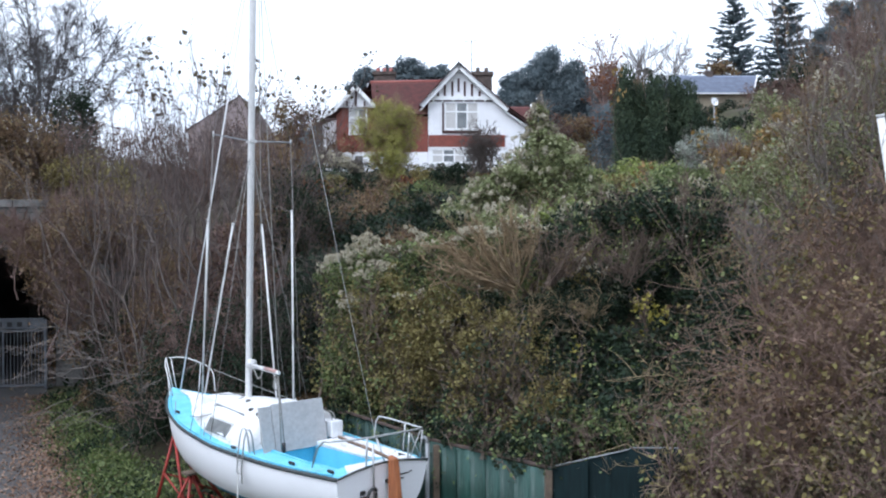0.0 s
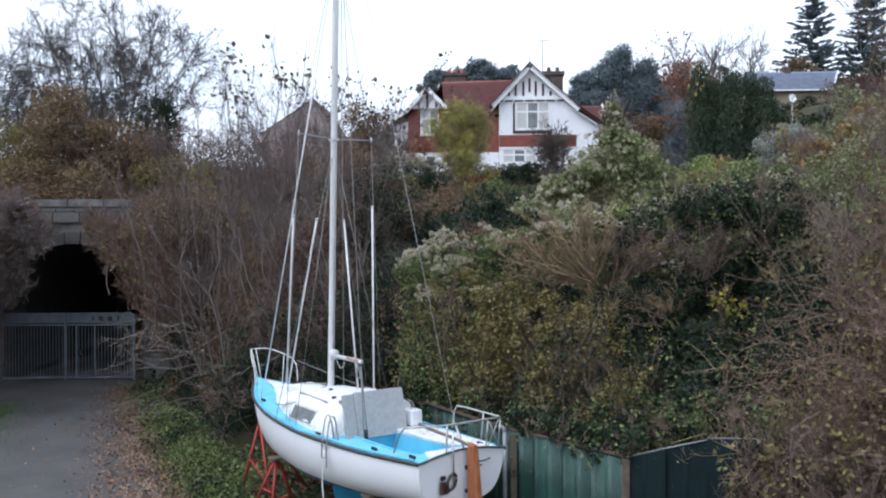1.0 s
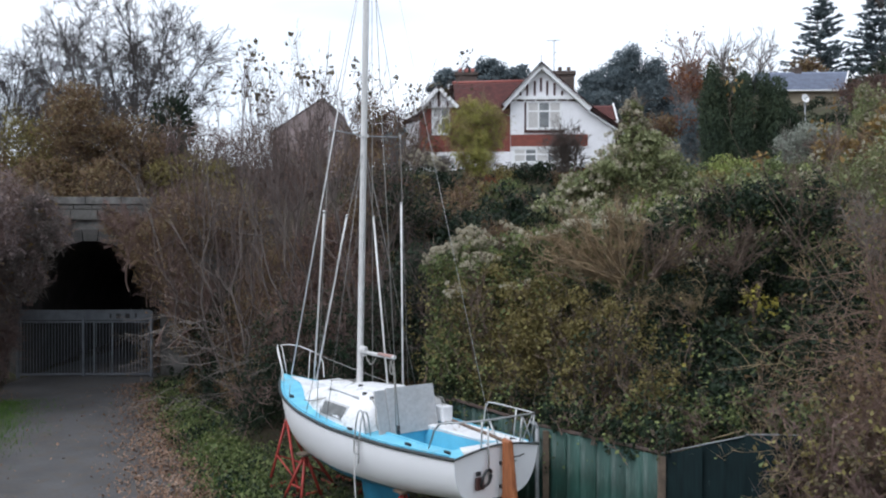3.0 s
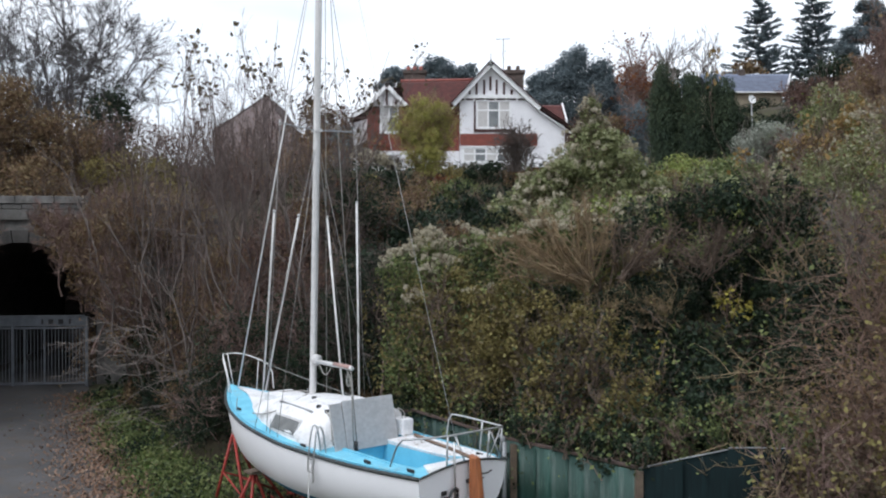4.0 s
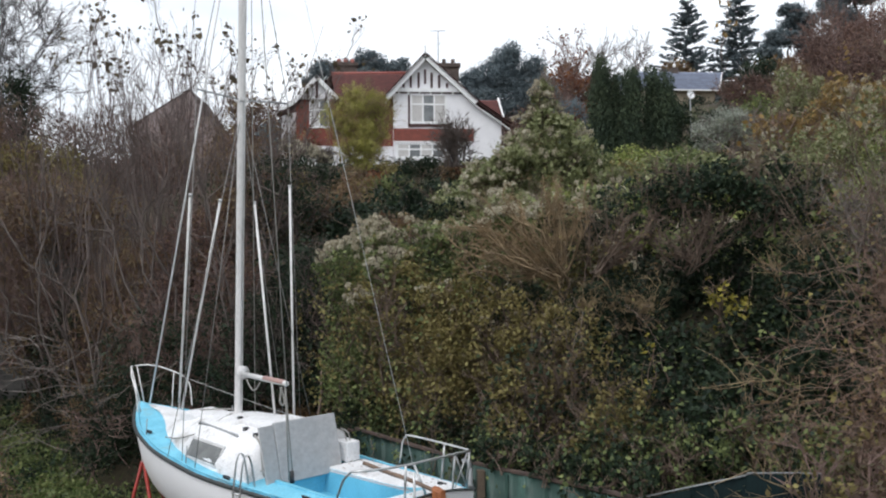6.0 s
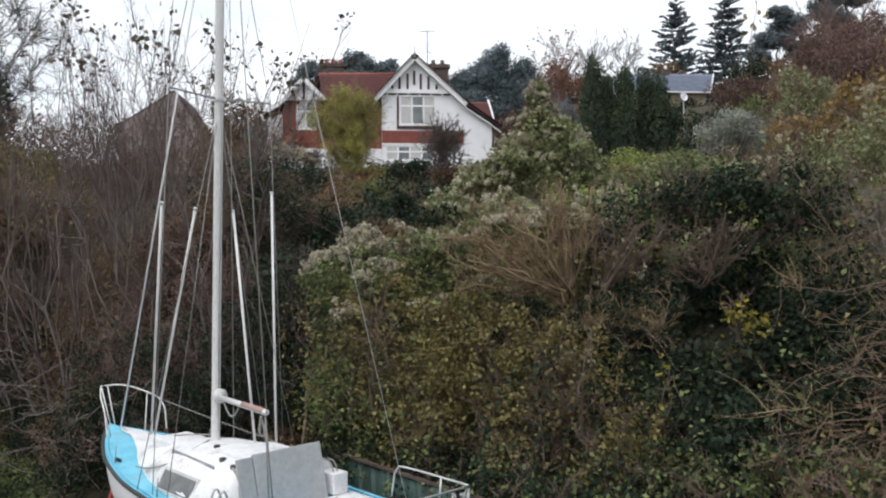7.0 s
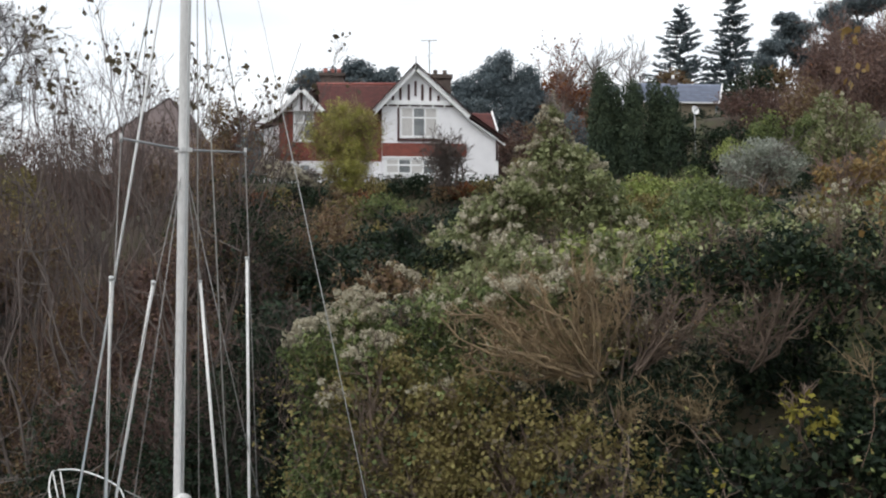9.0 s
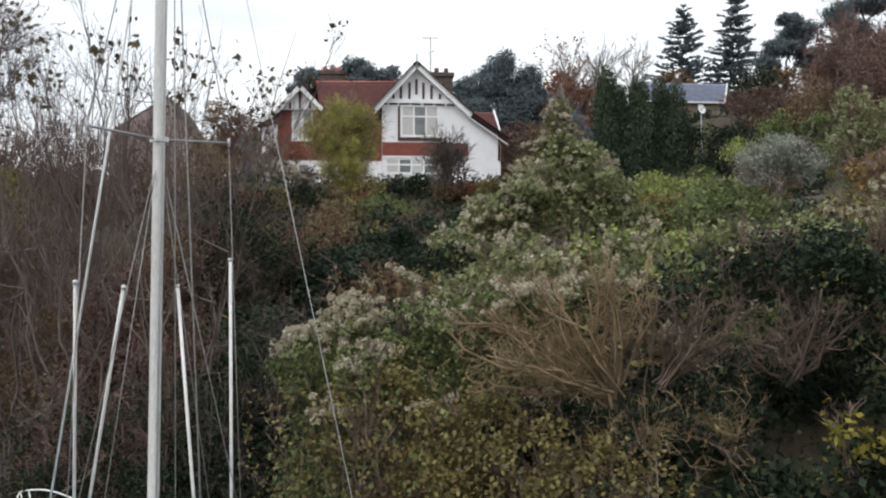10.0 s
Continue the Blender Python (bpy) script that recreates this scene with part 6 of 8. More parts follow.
    shrub("clematis", C, [(-1.5, 16.7, 4.75, 0.5, 0.5, 0.4), (-0.9, 16.4, 4.75, 0.5, 0.5, 0.34), (-2.0, 16.6, 4.35, 0.5, 0.45, 0.4), (-1.3, 15.9, 4.35, 0.45, 0.4, 0.3)], LEAF_GREEN, 380, 0.066, BARK_BROWN, 4, 5, 4, seed=21, keep=-0.3, cat="climber", puffs=190)
    shrub("clematis", C, [(0.1, 16.3, 4.95, 0.5, 0.5, 0.24), (0.75, 16.4, 5.1, 0.5, 0.5, 0.22), (-0.4, 16.3, 4.8, 0.4, 0.5, 0.26), (1.5, 16.5, 5.2, 0.5, 0.4, 0.2)], LEAF_GREEN, 360, 0.066, BARK_BROWN, 4, 5, 4, seed=22, keep=-0.3, cat="climber", puffs=230)
    shrub("clematis", "trails of clematis seed heads hanging down the bramble", [(-0.6, 15.0, 4.0, 0.35, 0.3, 0.22), (-1.6, 15.7, 3.9, 0.35, 0.3, 0.25)], LEAF_OLIVE, 280, 0.064, BARK_BROWN, 4, 5, 4, seed=29, cat="climber", puffs=110)
    shrub("thicket_bush", "green bramble filling the crest of the bank", [(-0.5, 16.6, 4.1, 0.9, 0.8, 0.7), (0.5, 16.6, 4.3, 0.9, 0.8, 0.7), (-1.4, 17.0, 4.0, 0.9, 0.8, 0.7), (1.5, 16.8, 4.6, 0.9, 0.8, 0.7)], LEAF_GREEN, 480, 0.06, BARK_BROWN, 6, 5, 3, seed=30)
    # twiggy bare bushes leaning over the bank
    shrub("bare_bush", "leafless straw-brown twiggy bush leaning over the bank", [(-0.15, 14.7, 4.65, 0.5, 0.4, 0.3), (0.3, 14.75, 4.9, 0.5, 0.45, 0.4), (0.85, 14.85, 5.1, 0.5, 0.45, 0.4), (1.4, 15.0, 5.15, 0.45, 0.4, 0.4), (0.1, 14.6, 4.35, 0.6, 0.35, 0.18)], LEAF_BROWN, 5, 0.045, BARK_THORN, 8, 11, 8, seed=23, fine_r=0.0026, root=(1.25, 15.05, 4.2), fine_len=0.42, stem_r=1.5, splay=0.85, lift=0.12)
    shrub("bare_bush", "leafless brown twiggy bush with arching branches", [(2.45, 14.9, 4.5, 0.5, 0.4, 0.25), (1.95, 15.0, 4.95, 0.45, 0.4, 0.4), (2.5, 15.1, 4.95, 0.4, 0.4, 0.35)], LEAF_BROWN, 8, 0.045, BARK_BROWN, 6, 10, 8, seed=24, fine_r=0.0025, root=(1.85, 15.2, 4.2), fine_len=0.42, stem_r=1.3, splay=0.9, lift=0.1)
    shrub("bare_bush", "leafless greyish twiggy bush with brown bark", [(3.3, 15.1, 4.9, 0.6, 0.5, 0.45), (3.9, 15.1, 5.0, 0.6, 0.5, 0.5), (2.9, 14.9, 4.6, 0.4, 0.4, 0.25)], LEAF_DARK, 30, 0.06, BARK_BROWN, 7, 9, 7, seed=25, fine_r=0.0025, root=(3.3, 15.2, 4.35), fine_len=0.4, splay=0.9, lift=0.15, stem_r=1.4)
    shrub("thicket_bush", "dark green thicket with thin brown stems", [(2.8, 15.8, 5.35, 0.9, 0.8, 0.6), (3.7, 15.5, 5.5, 0.9, 0.8, 0.65), (1.8, 16.7, 4.9, 0.8, 0.8, 0.6), (4.6, 15.0, 5.45, 0.9, 0.8, 0.7)], LEAF_DARK, 230, 0.08, BARK_BROWN, 9, 7, 6, seed=26, extra=(LEAF_SILVER, 130, 0.07, 0.2))
    # shade of the hollow below the bare bushes is put into dark leaves
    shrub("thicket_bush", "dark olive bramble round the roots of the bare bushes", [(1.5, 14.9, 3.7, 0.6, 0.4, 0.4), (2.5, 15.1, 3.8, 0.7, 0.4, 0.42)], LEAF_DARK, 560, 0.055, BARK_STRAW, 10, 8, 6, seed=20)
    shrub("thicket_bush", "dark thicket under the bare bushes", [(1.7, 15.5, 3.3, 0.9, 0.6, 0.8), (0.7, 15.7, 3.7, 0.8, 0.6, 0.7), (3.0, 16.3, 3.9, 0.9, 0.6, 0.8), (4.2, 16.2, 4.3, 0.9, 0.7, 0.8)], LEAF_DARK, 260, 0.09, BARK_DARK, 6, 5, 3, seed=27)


near_bank()


def arching_canes(name, label, roots, tips, mat, seed, n, leafmat, dens, size, rad=0.0075):
    """Long arching bramble canes between two stretches, with side shoots and scattered leaves."""
    rng = np.random.RandomState(seed)
    (ax, ay), (bx, by) = roots
    t = rng.uniform(0, 1, n)
    A = np.stack([ax + (bx - ax) * t, ay + (by - ay) * t, np.zeros(n)], -1) + rng.normal(size=(n, 3)) * np.array([0.5, 0.5, 0])
    A[:, 2] = height(A[:, 0], A[:, 1]) + rng.uniform(-0.05, tips[3], n)
    B = A + np.stack([rng.normal(tips[0], tips[4], n), rng.normal(tips[1], tips[4], n), rng.normal(tips[2], 0.5, n)], -1)
    P0 = arcs(rng, A, B, 7, 0.16, 0.15)
    A1, B1 = spawn(rng, P0, 7, 0.15, 0.7, 0.6, 0.2, 0.15)
    P1 = arcs(rng, A1, B1, 4, 0.12, 0.1)
    A2, B2 = spawn(rng, P1, 4, 0.08, 0.3, 0.6, 0.2, 0.2)
    P2 = np.stack([A2, (A2 + B2) / 2, B2], 1)
    at = (float(A[:, 0].mean()), float(A[:, 1].mean()), float(A[:, 2].min()))
    ob = set_thing(name, at, label, "shrub", "bank brambles")
    V, F = join_np([tube_np(P0, taper(n, 7, rad, rad * 0.5), 4), tube_np(P1, taper(len(P1), 4, rad * 0.55, rad * 0.35), 3), slivers(rng, A2, B2, rad * 0.4)])
    tagged(put("wood", local_mesh("wood", V, F, at), mat, ob), kind="stuff")
    tip = np.concatenate([P2[:, -1], P1[:, -1], P1[:, 2]])
    tip = tip[rng.uniform(size=len(tip)) < dens]
    C = tip + rng.normal(size=tip.shape) * 0.05
    tagged(put("foliage", local_mesh("foliage", *leaf_quads(rng, C, size), at), leafmat, ob), kind="stuff")
    return ob


# ---- big brown brambles at the near corner of the bank ----
def near_corner():
    shrub("bramble", "brown and olive bramble thicket with dead canes", [(4.2, 10.9, 2.6, 0.95, 0.9, 1.0), (5.1, 10.9, 3.6, 1.0, 0.9, 1.1), (3.7, 10.9, 2.0, 0.7, 0.6, 0.7)], LEAF_BROWN, 120, 0.065, BARK_CANE, 16, 10, 8, seed=31, splay=0.8, extra=(LEAF_OLIVE, 90, 0.08), group="bank brambles")
    shrub("bramble", "brown and olive bramble thicket with dead canes", [(5.6, 11.6, 4.7, 1.1, 1.0, 1.2), (5.0, 12.0, 3.9, 1.0, 0.9, 1.0), (6.4, 11.4, 5.3, 1.1, 1.0, 1.3)], LEAF_BROWN, 70, 0.06, BARK_CANE, 17, 10, 8, seed=32, splay=0.8, extra=(LEAF_OLIVE, 70, 0.07), group="bank brambles")
    shrub("bramble", "yellow-green bramble thicket at the foot of the bank", [(4.0, 9.9, 1.7, 0.9, 0.7, 0.9), (4.9, 9.6, 2.2, 0.9, 0.7, 1.0), (5.6, 9.9, 3.2, 0.9, 0.8, 1.0), (3.3, 10.1, 1.9, 0.65, 0.45, 1.0), (2.85, 10.4, 1.7, 0.5, 0.35, 1.0), (2.5, 10.6, 1.0, 0.4, 0.3, 0.6)], LEAF_WITHER, 240, 0.066, BARK_RED, 12, 8, 6, seed=33, keep=-0.4, extra=(LEAF_OLIVE, 170, 0.066), group="bank brambles")
    shrub("thicket_bush", "grey twiggy thicket with silver seed heads", [(6.2, 12.8, 6.0, 1.1, 1.0, 1.2), (7.2, 12.4, 6.6, 1.2, 1.0, 1.4), (5.4, 13.4, 5.0, 1.0, 0.9, 1.0)], LEAF_SILVER, 230, 0.052, BARK_GREY, 16, 10, 6, seed=34, extra=(LEAF_BROWN, 90, 0.06))
    shrub("clematis", "wild clematis with silver seed heads over a thorn bush", [(6.6, 15.6, 6.4, 1.0, 0.9, 1.1), (5.6, 16.4, 5.9, 0.9, 0.9, 0.8), (7.6, 15.2, 7.2, 1.1, 1.0, 1.2)], LEAF_SILVER, 380, 0.058, BARK_BROWN, 10, 8, 4, seed=35, puffs=45, cat="climber")
    shrub("thorn_bush", "thorn bush with orange autumn leaves", [(6.9, 18.4, 6.7, 0.7, 0.7, 0.7), (6.05, 18.0, 6.75, 0.4, 0.4, 0.42), (7.7, 18.0, 7.2, 0.8, 0.7, 0.7)], LEAF_ORANGE, 260, 0.08, BARK_RED, 9, 7, 5, seed=36)
    arching_canes("dead_canes", "tangle of dead reddish bramble canes", [(3.9, 11.4), (6.2, 10.2)], (-1.0, -0.4, 0.4, 3.0, 0.5), BARK_CANE, 37, 150, LEAF_BROWN, 0.12, 0.07, 0.0055)
    arching_canes("dead_canes", "tangle of dead grey-brown bramble canes", [(4.6, 12.2), (7.0, 11.4)], (-1.0, -0.3, 0.3, 3.2, 0.5), BARK_CANE, 38, 120, LEAF_OLIVE, 0.1, 0.065, 0.0055)
    arching_canes("dead_canes", "pale arching bramble canes over the fence corner", [(2.9, 12.4), (4.2, 11.6)], (-0.8, -0.35, 0.1, 2.3, 0.35), BARK_STRAW, 39, 16, LEAF_GREEN, 0.2, 0.06, 0.008)
    arching_canes("dead_canes", "brown canes hanging down the bank", [(-0.6, 15.5), (2.0, 14.4)], (-0.3, -0.9, -0.1, 2.2, 0.5), BARK_BROWN, 40, 60, LEAF_OLIVE, 0.25, 0.06, 0.006)


def bank_top_saplings():
    tree("sapling_tree", "slender sapling with clumps of orange-yellow leaves on the bank", (4.7, 11.5), 4.0, 0.8, BARK_BROWN, 780, 4, 5, (LEAF_ORANGE, 0.10, 0.07, 9, 0.78), 2, 0.009, 0.55, 0.1, 0.0032, base=2.8, lean=(-2.0, -0.3), group="saplings on the bank", wild=0.4, fan=1.0, kids=4)
    for k, (x, y, top) in enumerate(((5.6, 12.2, 7.9), (5.9, 11.4, 7.4), (6.0, 13.0, 8.5), (6.5, 12.6, 8.9), (6.9, 13.8, 9.2), (6.4, 11.6, 8.0), (7.4, 13.3, 9.4))):
        z = float(height(x, y))
        tree("sapling_tree", "thin leafless upright sapling on the bank", (x, y), top - z + 0.5, 1.5, (BARK_BROWN, BARK_GREY)[k % 2], 781 + k, 6, 8, (LEAF_BROWN, 0.03, 0.06, 3, 0.5), 5, 0.013, 0.25, 0.2, 0.0035, group="saplings on the bank", wild=0.42, fan=1.5, kids=5)


near_corner()
bank_top_saplings()


# ---- the slope up to the house ----
def middle_slope():
    shrub("ivy_mound", "tall cone of ivy over a stump with silver-green leaves", [(3.1, 25.1, 6.6, 1.75, 1.4, 0.85), (3.2, 25.0, 7.3, 1.35, 1.0, 0.75), (3.15, 25.0, 7.95, 0.8, 0.7, 0.6), (3.1, 24.9, 8.5, 0.34, 0.34, 0.5), (1.7, 24.7, 6.2, 1.0, 0.9, 0.7), (4.5, 25.2, 6.2, 0.95, 0.9, 0.65), (0.7, 24.4, 5.6, 0.9, 0.9, 0.65), (2.2, 24.6, 6.8, 0.8, 0.7, 0.55)], LEAF_SILVER, 230, 0.115, BARK_BROWN, 6, 5, 3, seed=41, keep=-0.4, clump=0.6, puffs=16, cat="ivy", rough=0.2)
    shrub("spire_shrub", "thin pale twigs rising from the ivy mound", [(3.12, 24.9, 8.95, 0.17, 0.17, 0.5)], LEAF_FLUFF, 120, 0.06, BARK_GREY, 8, 5, 3, seed=42)
    rng = np.random.RandomState(7)
    spec = []
    # bramble and clematis rising towards the ivy mound
    for i in range(15):
        x, y = rng.uniform(-0.8, 3.2), rng.uniform(18.5, 24.5)
        spec.append((x, y, LEAF_SILVER if i % 3 else LEAF_OLIVE, "pale green bramble and clematis on the slope", 22 if i % 3 != 1 else 0, 0.95))
    for i in range(14):
        x, y = rng.uniform(2.4, 7.0), rng.uniform(17.4, 24.0)
        spec.append((x, y, LEAF_LIME if i % 3 else LEAF_GREEN, "light green bramble on the open slope", 6 if i % 3 == 0 else 0, 0.85))
    for i in range(16):
        x, y = rng.uniform(-4.6, 0.2), rng.uniform(19.0, 27.5)
        spec.append((x, y, (LEAF_DARK, LEAF_DARK, LEAF_BROWN)[i % 3], "dark bramble thicket on the shaded slope", 0, 1.25))
    for k, (x, y, mat, label, extra, r) in enumerate(spec):
        z = float(height(x, y)) + 0.45 * r
        lob = [(x + rng.normal() * 0.4, y + rng.normal() * 0.4, z + rng.uniform(-0.1, 0.4), r * rng.uniform(0.8, 1.2), r * rng.uniform(0.8, 1.1), r * rng.uniform(0.6, 0.85)) for _ in range(2)]
        shrub("bramble", label, lob, mat, 115, 0.122, BARK_BROWN, 5, 5, 3, keep=-0.25, clump=0.55, seed=100 + k, puffs=extra * 0.8, group="slope brambles")
    for k in range(16):
        x, y = rng.uniform(5.5, 12.0), rng.uniform(18.0, 34.0)
        z = float(height(x, y)) + 0.5
        shrub("bramble", "mixed green and brown bramble on the upper slope", [(x, y, z, 1.5, 1.4, 0.95), (x + 0.8, y + 0.5, z + 0.2, 1.2, 1.2, 0.9)], (LEAF_LIME, LEAF_OLIVE, LEAF_LIME, LEAF_GREEN)[k % 4], 110, 0.115, BARK_BROWN, 4, 5, 2, seed=150 + k, group="slope brambles")
    shrub("grey_shrub", "rounded grey-lavender twiggy shrub", [(8.0, 24.6, 7.8, 0.8, 0.8, 0.45), (8.5, 24.6, 7.55, 0.6, 0.7, 0.45), (7.5, 24.5, 7.5, 0.6, 0.7, 0.45)], LEAF_LAVENDER, 420, 0.055, BARK_GREY, 8, 7, 4, seed=43)
    # hedge below the house, capped under the camera's sight line to its ground floor
    def sight_level(y):
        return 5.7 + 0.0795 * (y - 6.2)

    for k in range(20):
        x = -9.0 + k * 0.85
        y = 42 + rng.normal() * 1.2
        z = float(height(x, y))
        shrub("hedge_bush", "ragged dark green and brown hedge bush below the house", [(x, y, min(z + 0.5, sight_level(y) - 0.75), 1.1, 1.0, 0.7), (x + 0.5, y + 0.4, min(z + 0.7, sight_level(y) - 0.5), 0.8, 0.8, 0.5)], (LEAF_DARK, LEAF_BROWN, LEAF_GREEN, LEAF_RUST, LEAF_OLIVE)[(k * 3) % 5], 80, 0.145, BARK_BROWN, 4, 5, 1, seed=200 + k, fine_r=0.009, group="hedge below the house")
    for k in range(26):
        x, y = rng.uniform(-10, 9), rng.uniform(27.5, 41)
        z = float(height(x, y))
        shrub("bramble", "dark tangled scrub below the hedge", [(x, y, z + 0.3, 1.6, 1.5, 0.85)], (LEAF_DARK, LEAF_BROWN, LEAF_OLIVE)[k % 3], 80, 0.13, BARK_BROWN, 4, 5, 1, seed=240 + k, fine_r=0.008, group="slope brambles")
    for k in range(20):
        x, y = rng.uniform(-9.5, 9.5), rng.uniform(43.5, 49.5)
        z = float(height(x, y))
        shrub("bramble", "low mixed scrub on the bank under the house", [(x, y, min(z + 0.2, sight_level(y) - 0.72), 1.5, 1.3, 0.6)], (LEAF_BROWN, LEAF_DARK, LEAF_GREEN, LEAF_OLIVE)[k % 4], 65, 0.135, BARK_BROWN, 4, 5, 1, seed=700 + k, fine_r=0.009, group="slope brambles")
    for k in range(17):
        x = -8.5 + k * 1.05
        y = 50.5 + rng.normal() * 0.8
        z = min(float(height(x, y)), 8.35)
        shrub("hedge_bush", "ragged garden hedge bush at the foot of the house", [(x, y, z + 0.45, 1.0, 0.9, 0.55 + 0.15 * rng.uniform())], (LEAF_DARK, LEAF_OLIVE, LEAF_BROWN, LEAF_DARK, LEAF_RUST)[(k * 2) % 5], 90, 0.14, BARK_BROWN, 4, 5, 1, seed=270 + k, fine_r=0.01, group="hedge below the house")
    shrub("willow_bush", "tall yellow-green bush in front of the house", [(-1.85, 40.0, 10.0, 1.5, 1.2, 1.3), (-1.8, 40.0, 10.7, 1.05, 0.9, 0.9), (-2.75, 40.0, 10.1, 0.8, 0.7, 0.95), (-1.0, 40.0, 10.1, 0.75, 0.7, 0.9), (-1.85, 40.0, 9.1, 1.35, 1.2, 1.0), (-1.9, 39.8, 8.5, 1.1, 1.0, 0.7)], LEAF_WILLOW, 420, 0.066, BARK_STRAW, 16, 8, 5, seed=44, fine_r=0.005, rough=0.42, keep=-0.45, aspect=0.5)
    shrub("bare_bush", "upright leafless dark bush in front of the house", [(3.1, 48.0, 10.15, 1.35, 1.1, 1.5)], None, 0, 0.1, BARK_LIMB, 44, 9, 5, seed=45, fine_r=0.012, fine_len=0.3)
    # brought forward of the hedge to fit the camera's view
    shrub("garden_bush", "pale flowering bush on the slope in front of the house", [(-3.95, 38.0, 8.5, 0.85, 0.6, 0.36), (-4.75, 38.3, 8.75, 0.5, 0.45, 0.32), (-3.3, 38.0, 8.25, 0.5, 0.4, 0.3)], LEAF_FLUFF, 230, 0.08, BARK_GREY, 12, 7, 4, seed=46, fine_r=0.012)
    shrub("garden_bush", "small grey garden bush beside the house", [(8.2, 55.0, 10.0, 1.0, 0.9, 0.9), (9.6, 55.0, 10.2, 1.2, 1.0, 1.0)], LEAF_OLIVE, 90, 0.14, BARK_BROWN, 8, 6, 4, seed=47, fine_r=0.012)


middle_slope()


# ---- distant trees on the skyline ----
def skyline():
    for k, (x, zt, w) in enumerate(((11.6, 14.75, 0.8), (12.4, 13.9, 0.8), (13.3, 14.2, 0.95), (14.7, 14.3, 0.75), (15.4, 13.9, 0.95))):
        y = 50.3 + 0.5 * (k % 2)
        zb = float(height(x, y))
        hgt = zt - zb
        lob = []
        for f in np.linspace(0.1, 0.95, 9):
            r = w * (1.0 - 0.75 * max(0, f - 0.35) ** 1.3)
            lob.append((x + 0.1 * math.sin(7 * f + k), y, zb + hgt * f, r * 0.95, r * 0.95, hgt * 0.13))
        rng = np.random.RandomState(300 + k)
        ob = set_thing("cypress", (x, y, zb), "tall dark green columnar cypress", "tree", "cypress row")
        C, O = cloud(rng, lob, 210, 0.16, 0.5)
        tagged(put("foliage", local_mesh("foliage", *leaf_quads(rng, C, 0.15, 0.4, droop=(0, 0, 2.2), out=O), (x, y, zb)), LEAF_CYPRESS, ob), kind="stuff")
        put("trunk", local_mesh("trunk", *tube_np(np.array([(x, y, zb - 0.2), (x, y, zb + hgt * 0.5), (x, y, zb + hgt * 0.93)]), np.array([[0.18, 0.1, 0.02]]), 7), (x, y, zb), True), BARK_DARK, ob)
    conifer("fir_tree", "tall dark fir with drooping boughs on the skyline", (53.7, 147.7), 26.9, 12.0, LEAF_PINE_HAZE, 311, 46, 0.12, 20.2, needle=0.75)
    conifer("fir_tree", "tall narrow dark fir on the skyline", (62.6, 147.0), 30.5, 10.5, LEAF_PINE_HAZE, 312, 50, 0.12, 20.0, needle=0.75)
    conifer("fir_tree", "tall dark fir at the edge of the wood", (78.0, 140.0), 25.5, 10.0, LEAF_PINE_HAZE, 313, 38, 0.1, 21.0, needle=0.6)
    pine("pine_tree", "broad dark pine with open limbs", (64.5, 132), 17.0, [(62.4, 132, 36.6, 3.1, 2.6, 1.7), (66.2, 132, 38.4, 3.0, 2.6, 1.9), (61.0, 132, 33.6, 2.6, 2.3, 1.4), (68.2, 132, 35.0, 2.8, 2.4, 1.6), (64.5, 132, 40.2, 1.9, 1.8, 1.3), (69.0, 132, 32.2, 2.4, 2.1, 1.4)], LEAF_PINE_HAZE, 314, 0.5, 24, base=22)
    pine("pine_tree", "broad dark pine behind the house roof", (-1.0, 75), 8.0, [(-4.9, 75, 18.9, 1.3, 1.2, 1.0), (-5.9, 75, 17.9, 1.1, 1.0, 0.9), (-2.6, 75, 19.2, 1.5, 1.2, 1.0), (-0.8, 75, 19.6, 1.6, 1.2, 1.1), (1.2, 75, 19.1, 1.3, 1.1, 1.0), (-1.5, 75, 18.2, 3.0, 1.5, 1.1)], LEAF_PINE_HAZE, 315, 0.3, 60, base=11.5)
    pine("pine_tree", "broad dark blue-green pine beside the house", (13.0, 94), 9.5, [(10.7, 94, 22.0, 2.5, 2.0, 2.1), (13.6, 94, 23.0, 2.8, 2.2, 2.6), (16.2, 94, 22.3, 2.5, 2.0, 2.4), (9.9, 93, 19.4, 2.6, 2.0, 2.4), (13.1, 93, 19.4, 3.1, 2.0, 2.6), (16.4, 93, 19.1, 2.7, 2.0, 2.6), (18.6, 93, 18.9, 2.2, 1.8, 2.4)], LEAF_PINE_HAZE, 316, 0.30, 62, base=13.8)
    # bare and rusty trees between them
    tree("bare_tree", "reddish leafless tree behind the cypresses", (15.9, 75), 7.0, 4.2, BARK_RED, 321, 2, 12, (LEAF_RUST, 0.35, 0.22, 2), 6, 0.14, twig_r=0.016, base=14.0)
    tree("bare_tree", "pale leafless tree on the skyline", (24.0, 95), 10.8, 5.5, BARK_GREY, 322, 2, 12, None, 6, 0.16, twig_r=0.018, base=16.5)
    tree("bare_tree", "pale leafless tree on the skyline", (28.5, 96), 9.8, 5.0, BARK_GREY, 323, 2, 12, None, 6, 0.16, twig_r=0.018, base=16.5)
    tree("bare_tree", "pale leafless tree on the skyline", (19.0, 88), 8.0, 4.5, BARK_GREY, 324, 2, 11, None, 6, 0.14, twig_r=0.018, base=15.0)
